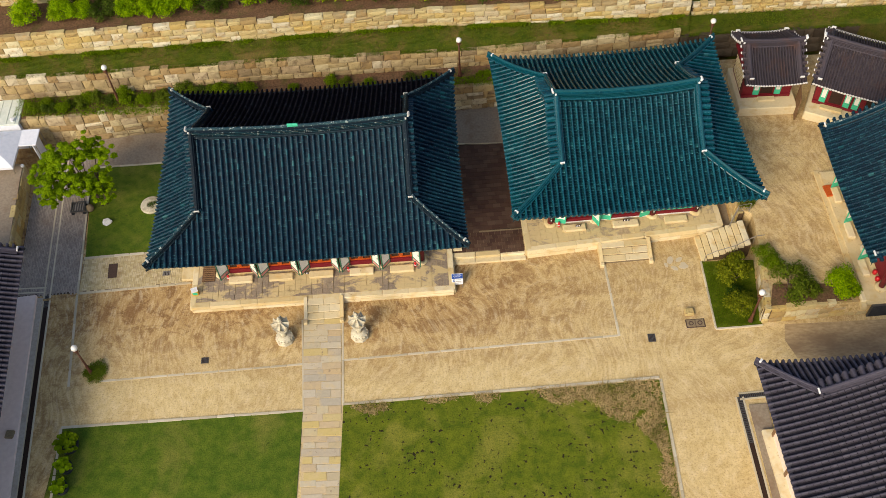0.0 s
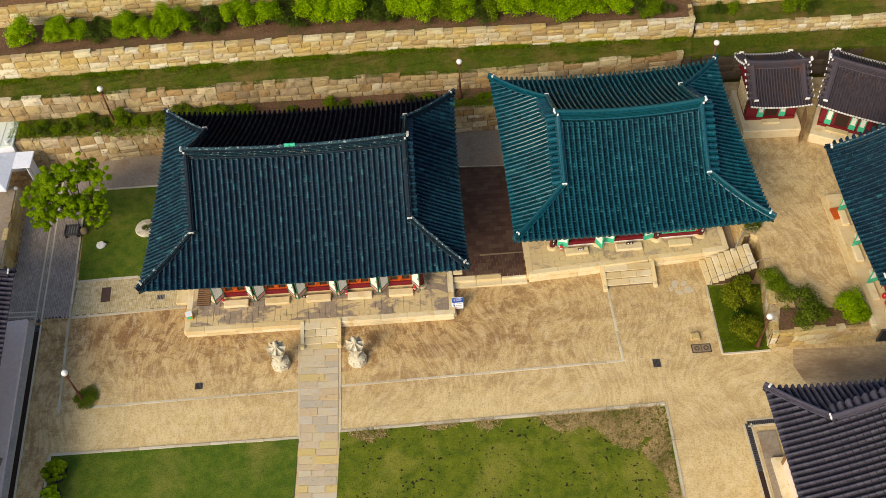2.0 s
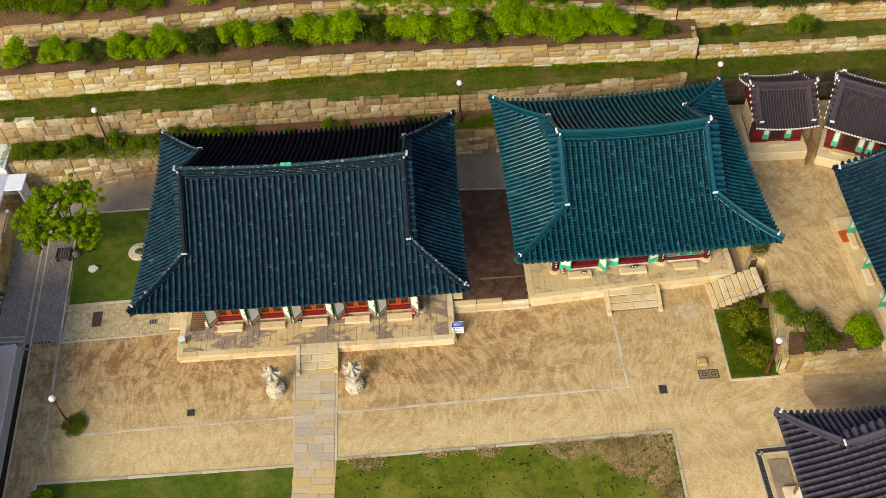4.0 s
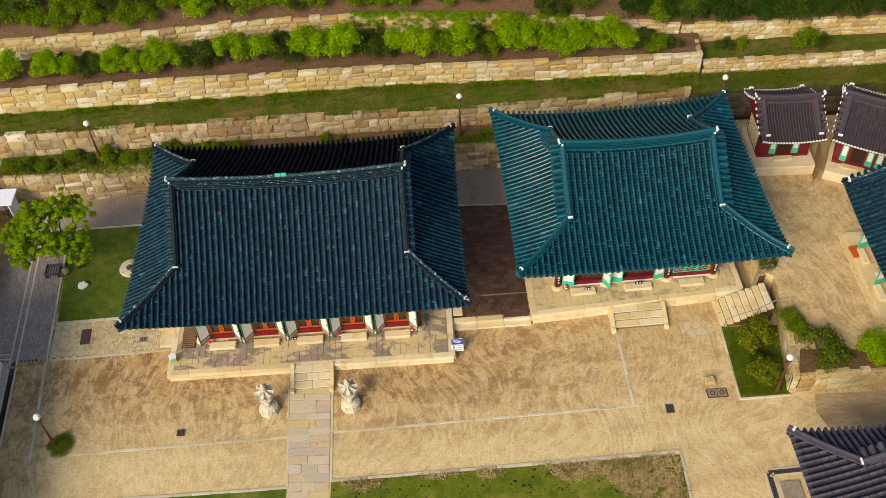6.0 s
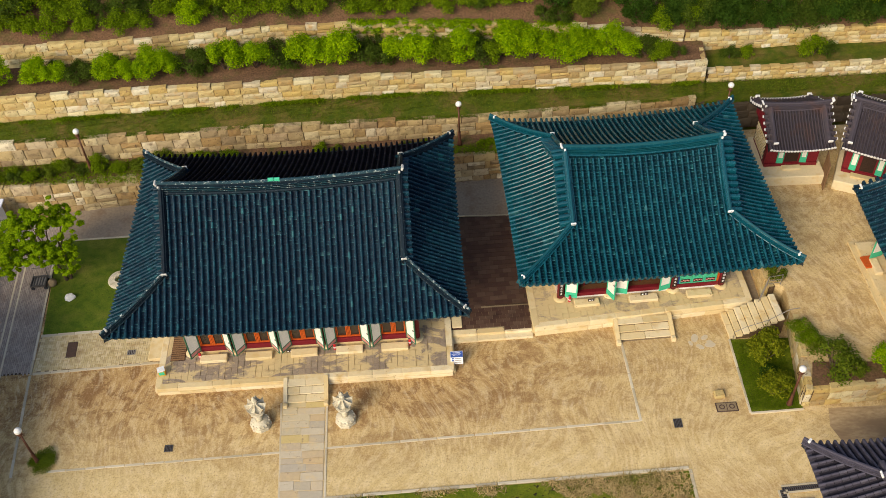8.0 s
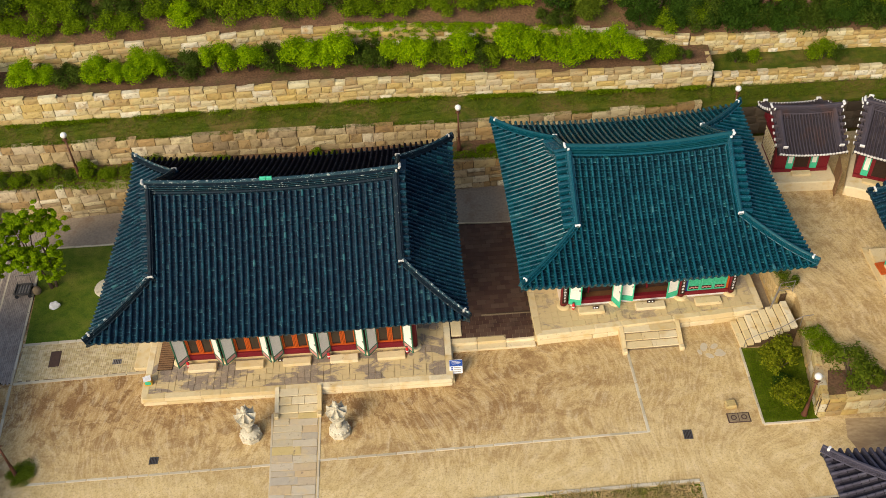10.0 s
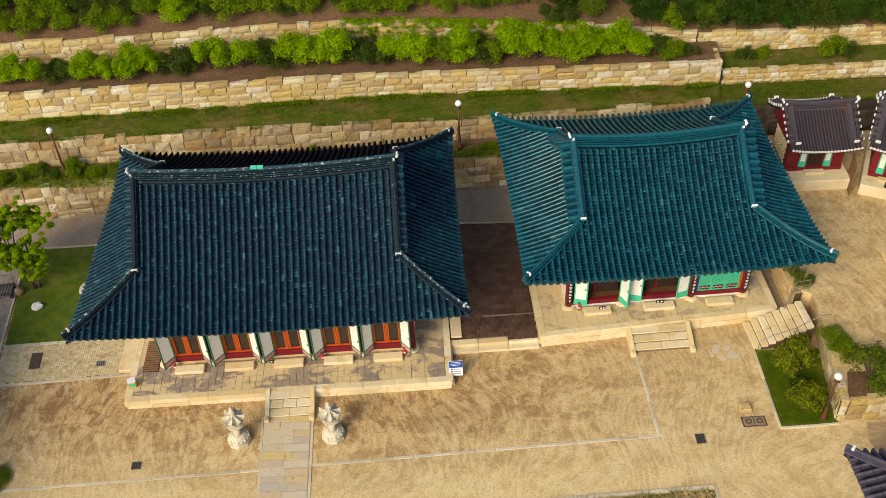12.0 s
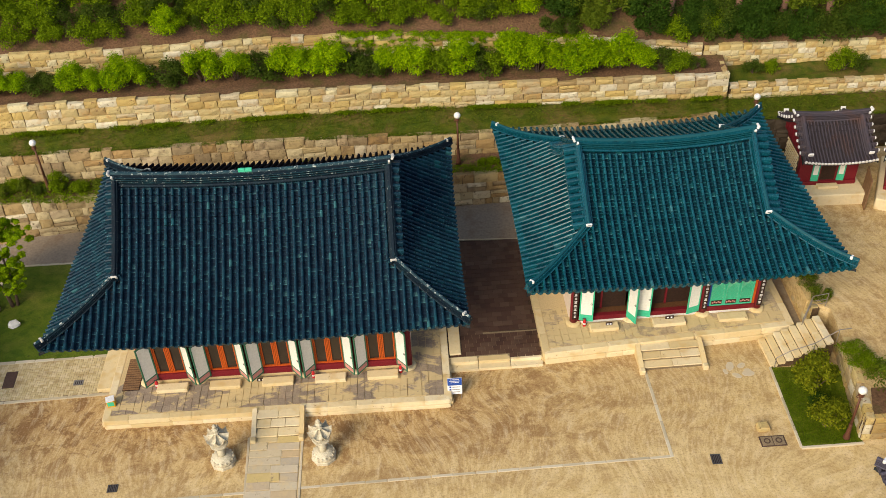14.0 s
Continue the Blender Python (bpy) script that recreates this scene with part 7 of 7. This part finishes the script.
for i in range(24):
    x = -30 + i * 1.8 + rnd.uniform(-0.6, 0.6)
    shrub(rnd.choice(["dark", "dark", "mid"]), x, line_y(WALL4, x) - 0.55, z4(x, 0.85), rnd.uniform(0.7, 1.05), rnd, "at the foot of a stone wall", 0.9, "terrace shrubs")
# slope above the upper wall
for row, (dy, n, lo, hi) in enumerate(((1.35, 50, 1.1, 1.6), (2.4, 46, 1.4, 2.0), (3.6, 44, 1.5, 2.1), (4.8, 42, 1.4, 2.0), (6.6, 36, 1.5, 2.2), (8.8, 30, 1.6, 2.4), (11.5, 26, 1.8, 2.6))):
    for i in range(n):
        x = -33 + 64 * (i + rnd.uniform(0.1, 0.9)) / n
        w = WALL4 if x < 14.3 else WALL4E
        y = line_y(w, x) + dy - (0.45 if x > 4 else 0.0) + rnd.uniform(-0.4, 0.5)
        top = z_of(w, 3)(x)
        z = top + (46.0 - top) * (y - line_y(w, x) - 0.25) / (130.0 - line_y(w, x) - 0.25) - 0.1
        if x > 4 and rnd.random() < (0.5 if row == 0 else 0.12):
            continue
        pick = ["dark", "deep", "deep", "mid", "dark", "olive"] if x > 4 else ["mid", "mid", "mid", "dark", "bright" if row < 3 and i % 2 == 0 else "mid"]
        shrub(rnd.choice(pick), x, y, z, rnd.uniform(lo, hi), rnd, "on the wooded slope", 0.95, "slope shrubs")
for i in range(13):
    x = 14.8 + i * 1.15 + rnd.uniform(-0.4, 0.4)
    shrub(rnd.choice(["deep", "deep", "dark"]), x, line_y(WALL4E, x) + rnd.uniform(0.8, 1.3), z_of(WALL4E, 3)(x) + 0.1, rnd.uniform(1.4, 2.0), rnd, "on the wooded slope", rnd.uniform(0.9, 1.2), "slope shrubs")
# strip between the two lower walls
for i in range(26):
    x = -32 + i * 0.62 + rnd.uniform(-0.3, 0.3)
    shrub(rnd.choice(["mid", "dark", "mid", "open"]), x, line_y(WALL1, x) + rnd.uniform(0.6, 1.6), 2.6, rnd.uniform(0.55, 1.0), rnd, "in a strip between stone walls", rnd.uniform(0.7, 1.1), "strip shrubs")
for x, kd, s in ((-17.5, "dark", 0.7), (-13.0, "mid", 0.6), (-10.2, "mid", 0.9), (-9.2, "open", 0.7), (-7.5, "mid", 0.7), (-4.6, "dark", 0.8), (-3.2, "mid", 0.75), (0.4, "mid", 0.45), (1.1, "mid", 0.5), (1.8, "mid", 0.5), (2.5, "mid", 0.5), (0.9, "mid", 0.4), (2.1, "dark", 0.45), (11.0, "mid", 0.7), (13.0, "mid", 0.6)):
    shrub(kd, x, line_y(WALL1, x) + rnd.uniform(0.75, 1.25), 2.55, s, rnd, "in a strip between stone walls", 0.9, "strip shrubs")
for x, y, z, s, kd in ((17.4, 55.4, 5.5, 0.9, "dark"), (18.6, 55.6, 5.5, 0.8, "mid"), (22.9, 55.6, 5.5, 1.3, "mid"), (23.8, 55.7, 5.5, 1.1, "dark")):
    shrub(kd, x, y, z, s, rnd, "on a grass terrace", 1.0, "terrace shrubs")
# court planting
shrub("gold", 16.35, 34.1, 0.05, 1.45, rnd, "in a grass bed beside stone stairs", 1.05, "bed shrubs")
shrub("olive", 15.6, 34.6, 0.05, 0.5, rnd, "in a grass bed beside stone stairs", 1.0, "bed shrubs")
shrub("gold", 16.3, 31.7, 0.05, 1.25, rnd, "in a grass bed", 1.0, "bed shrubs")
shrub("deep", 16.3, 32.9, 0.05, 0.8, rnd, "in a grass bed", 0.7, "bed shrubs")
shrub("open", 19.4, 32.3, ZR, 1.75, rnd, "behind a low stone wall", 0.95)
shrub("open", 20.6, 32.2, ZR, 0.8, rnd, "behind a low stone wall", 0.8)
shrub("bright", 22.25, 32.25, ZR, 1.5, rnd, "behind a low stone wall", 0.95)
shrub("mid", 23.25, 32.15, ZR, 0.6, rnd, "behind a low stone wall", 0.7)
shrub("mid", 25.6, 32.6, ZR, 0.9, rnd, "behind a low stone wall", 1.0)
shrub("mid", 18.25, 35.0, ZR - 0.05, 1.0, rnd, "beside stone stairs", 0.8)
shrub("mid", 18.6, 34.2, ZR - 0.05, 0.9, rnd, "beside stone stairs", 0.8)
shrub("open", 17.75, 39.3, ZR - 0.05, 0.8, rnd, "beside a shaded passage", 0.9)
shrub("open", 17.4, 40.4, ZR - 0.05, 0.7, rnd, "beside a shaded passage", 0.9)
shrub("olive", -23.6, 27.75, -0.05, 0.9, rnd, "round a lamp post's foot", 0.35)
shrub("dark", -22.45, 40.75, 0.2, 0.45, rnd, "in the hollow of a millstone", 0.4)


# creeper hanging over the upper wall
def creeper():
    rng = np.random.RandomState(9)
    cs = []
    for i in range(260):
        x = rng.uniform(-8.6, 6.6)
        y, top = line_y(WALL4, x), z_of(WALL4, 3)(x)
        k = rng.random_sample()
        if k < 0.65:
            cs.append((x, y + rng.uniform(-0.12, 0.6), top + 0.05, rng.uniform(0.16, 0.34)))
        else:
            cs.append((x, y - 0.05, top - rng.uniform(0.05, 0.75), rng.uniform(0.12, 0.28)))
    ob = new("creeper", leaf_mesh("creeper", cs, 1400, 0.05, 12, M_LEAF_BRIGHT, 0.7, 0.4))
    tagged(ob, "bright green creeper draped over a stone wall", "creeper", kind="stuff")
creeper()


# ---- grass tufts and dry stalks ----
def tufts(name, label, spots, mat, size, seed, blades=4):
    rng = np.random.RandomState(seed)
    p = np.repeat(np.array(spots), blades, 0)
    n = len(p)
    p[:, :2] += rng.normal(size=(n, 2)) * size * 0.35
    a = rng.uniform(0, 6.283, n)
    h = size * rng.uniform(0.5, 1.3, n)
    w = size * 0.16
    side = np.stack([np.cos(a), np.sin(a), np.zeros(n)], 1) * w
    tip = p + np.stack([rng.normal(size=n) * h * 0.8, rng.normal(size=n) * h * 0.8, h * 0.6], 1)
    v = np.stack([p - side, p + side, tip], 1).reshape(-1, 3)
    me = bpy.data.meshes.new(name)
    me.from_pydata(v.tolist(), [], [(3 * i, 3 * i + 1, 3 * i + 2) for i in range(n)])
    me.materials.append(mat)
    me.update()
    tagged(new(name, me), label, "grass", kind="stuff")


rng = np.random.RandomState(4)
spots = []
for i in range(9000):
    x = rng.uniform(-34, 30)
    if x < 15.5:
        ya, yb, za, zb = line_y(WALL2, x) + 0.35, line_y(WALL3, x) - 0.02, z_of(WALL2, 3)(x) - 0.05, z_of(WALL3, 2)(x) + 0.08
    else:
        ya, yb, za, zb = line_y(WALL2, x) + 0.35, line_y(WALL3E, x) - 0.02, 3.95, 4.6
    k = rng.random_sample() ** 0.9
    spots.append((x, ya + (yb - ya) * k, za + (zb - za) * k))
tufts("grass_tufts", "short uneven grass on the bank", spots, M_LEAF_OLIVE, 0.10, 5)
spots = []
for i in range(5200):
    x = rng.uniform(-34, 15.2)
    if math.sin(x * 0.9) + math.sin(x * 2.3 + 1.0) + rng.normal() * 0.5 > 0.1:
        spots.append((x, line_y(WALL3, x) - 0.06 - abs(rng.normal()) * 0.16, z_of(WALL3, 2)(x) + 0.05))
tufts("tall_grass", "dark rank grass at the foot of a stone wall", spots, M_LEAF_MID, 0.22, 15)
spots = []
for i in range(4200):
    x = rng.uniform(-34, 28)
    spots.append((x, line_y(WALL2, x) + 0.10 + abs(rng.normal()) * 0.14, z_of(WALL2, 3)(x) + 0.0))
tufts("overhanging_grass", "short grass growing over the top of a wall", spots, M_LEAF_OLIVE, 0.12, 16)
spots = [(rng.uniform(-33, -19), rng.uniform(47.0, 49.3), 2.66) for _ in range(2600)] + [(rng.uniform(-2, 3.5), rng.uniform(49.4, 51.0), 2.6) for _ in range(900)]
tufts("weeds", "green weeds in the strip between walls", spots, M_LEAF_MID, 0.16, 6)
spots = []
for i in range(70000):
    x, y = rng.uniform(-8, 11.2), rng.uniform(8, 27)
    edge_n = (25.4 + (x + 8.1) * 0.0885) - y
    edge_e = 11.1 + (27 - y) * 0.05 - x
    wob = 0.35 * math.sin(x * 1.7) + 0.3 * math.sin(y * 2.3 + x)
    wide_n = 0.25 + max(0.0, (x - 3.6) * 0.36)
    wide_e = 0.5 + max(0.0, (y - 17) * 0.17)
    if edge_n > 0.15 and edge_e > 0.35 and rng.random_sample() < 0.5 and (edge_n < wide_n + wob or edge_e < wide_e + wob):
        spots.append((x, y, 0.05))
tufts("dry_grass", "dead straw-coloured grass along the lawn's edge", spots, M_DRY, 0.20, 7, 5)
spots = [(rng.uniform(14.8, 17.5), rng.uniform(30.7, 35.3), 0.06) for _ in range(3000)]
tufts("bed_grass", "green grass in the planting bed", spots, M_LEAF_GRASS, 0.09, 8)


# ---- trees ----
def broad_tree(x, y, z):
    rnd = random.Random(31)
    t = thing("tree", "young broadleaf tree with bright spring foliage", "tree", pose(x, y, z))
    limbs = [(-2.6, -0.6, 3.6, 0.9), (-2.0, 0.9, 4.2, 0.95), (-1.5, -1.5, 3.9, 0.85), (-0.9, 0.3, 4.8, 0.9), (-0.2, -1.4, 4.1, 0.8), (0.6, -0.7, 3.6, 0.85), (0.9, 0.9, 4.3, 0.8), (-0.5, 1.7, 4.4, 0.8), (-2.9, 0.4, 3.3, 0.7), (-1.2, 1.3, 3.7, 0.6), (1.2, -1.4, 3.2, 0.65), (0.2, 2.1, 3.9, 0.55), (-2.2, -1.6, 3.2, 0.7), (-1.4, -0.3, 3.4, 0.7)]
    trunk = Shape()
    trunk.tube([(0, 0, -0.1), (-0.1, 0.05, 0.8), (-0.35, 0.0, 1.9), (-0.6, -0.05, 3.0)], 0.13, 8, 0.06)
    trunk.tube([(0.22, 0.1, -0.1), (0.3, 0.2, 0.8), (0.25, 0.45, 1.8), (0.1, 0.7, 3.0)], 0.10, 8, 0.045)
    part("trunk", trunk, M_BARK, t, smooth=True)
    cs = []
    for lx, ly, lz, r in limbs:
        a = Vector((-0.4, 0.0, 2.2)) if lx < 0 else Vector((0.2, 0.5, 2.1))
        b = Vector((lx, ly, lz))
        mid = a.lerp(b, 0.5) + Vector((0, 0, 0.25))
        part("limb", Shape().tube([a, mid, b], 0.05, 6, 0.015), M_BARK, t, smooth=True)
        for k in range(30):
            d = Vector((rnd.gauss(0, 1), rnd.gauss(0, 1), rnd.gauss(0, 0.55))).normalized() * r * 1.35 * rnd.random() ** 0.5
            cs.append((lx + d.x, ly + d.y, lz + d.z, r * rnd.uniform(0.14, 0.30)))
    part("crown", leaf_mesh("crown", cs, 4200, 0.075, 33, M_LEAF_TREE, 0.9, 0.6), None, t)


broad_tree(-26.0, 40.9, 0.0)


def pine(x, y, z, seed, high=9.0):
    rnd = random.Random(seed)
    t = thing("pine_tree", "tall pine with a bare reddish trunk", "tree", pose(x, y, z), "hillside pines")
    bend = [(rnd.uniform(-0.2, 0.2) * i, rnd.uniform(-0.1, 0.15) * i, high * i / 5) for i in range(6)]
    bend[0] = (0, 0, -0.3)
    part("trunk", Shape().tube(bend, 0.24, 8, 0.08), M_REDBARK, t, smooth=True)
    cs = []
    for i in range(26):
        h = rnd.uniform(0.55, 1.0)
        a, d = rnd.uniform(0, 6.28), rnd.uniform(0.3, 2.2) * (1.15 - h * 0.6)
        cs.append((bend[-1][0] * h + d * math.cos(a), bend[-1][1] * h + d * math.sin(a), high * h, rnd.uniform(0.4, 0.75)))
        if i % 3 == 0:
            part("limb", Shape().tube([(bend[-1][0] * h, bend[-1][1] * h, high * h - 0.4), cs[-1][:3]], 0.05, 5, 0.015), M_BARK, t)
    part("crown", leaf_mesh("crown", cs, 500, 0.11, seed, M_PINE, 0.7, 0.5), None, t)


for i, (x, dy) in enumerate(((5.2, 2.4), (8.4, 1.6), (10.4, 2.6), (12.2, 1.6), (14.6, 2.2), (16.4, 1.7), (18.3, 2.4), (19.3, 1.8), (20.9, 2.4), (22.3, 1.6), (24.6, 2.2), (26.5, 2.2), (-21.5, 5.2), (-9.0, 8.5))):
    w = WALL4 if x < 14.3 else WALL4E
    y = line_y(w, x) + dy
    top = z_of(w, 3)(x)
    pine(x, y, top + (46.0 - top) * (y - line_y(w, x)) / (130.0 - line_y(w, x)) - 0.1, 60 + i, 8.5 + (i % 3))
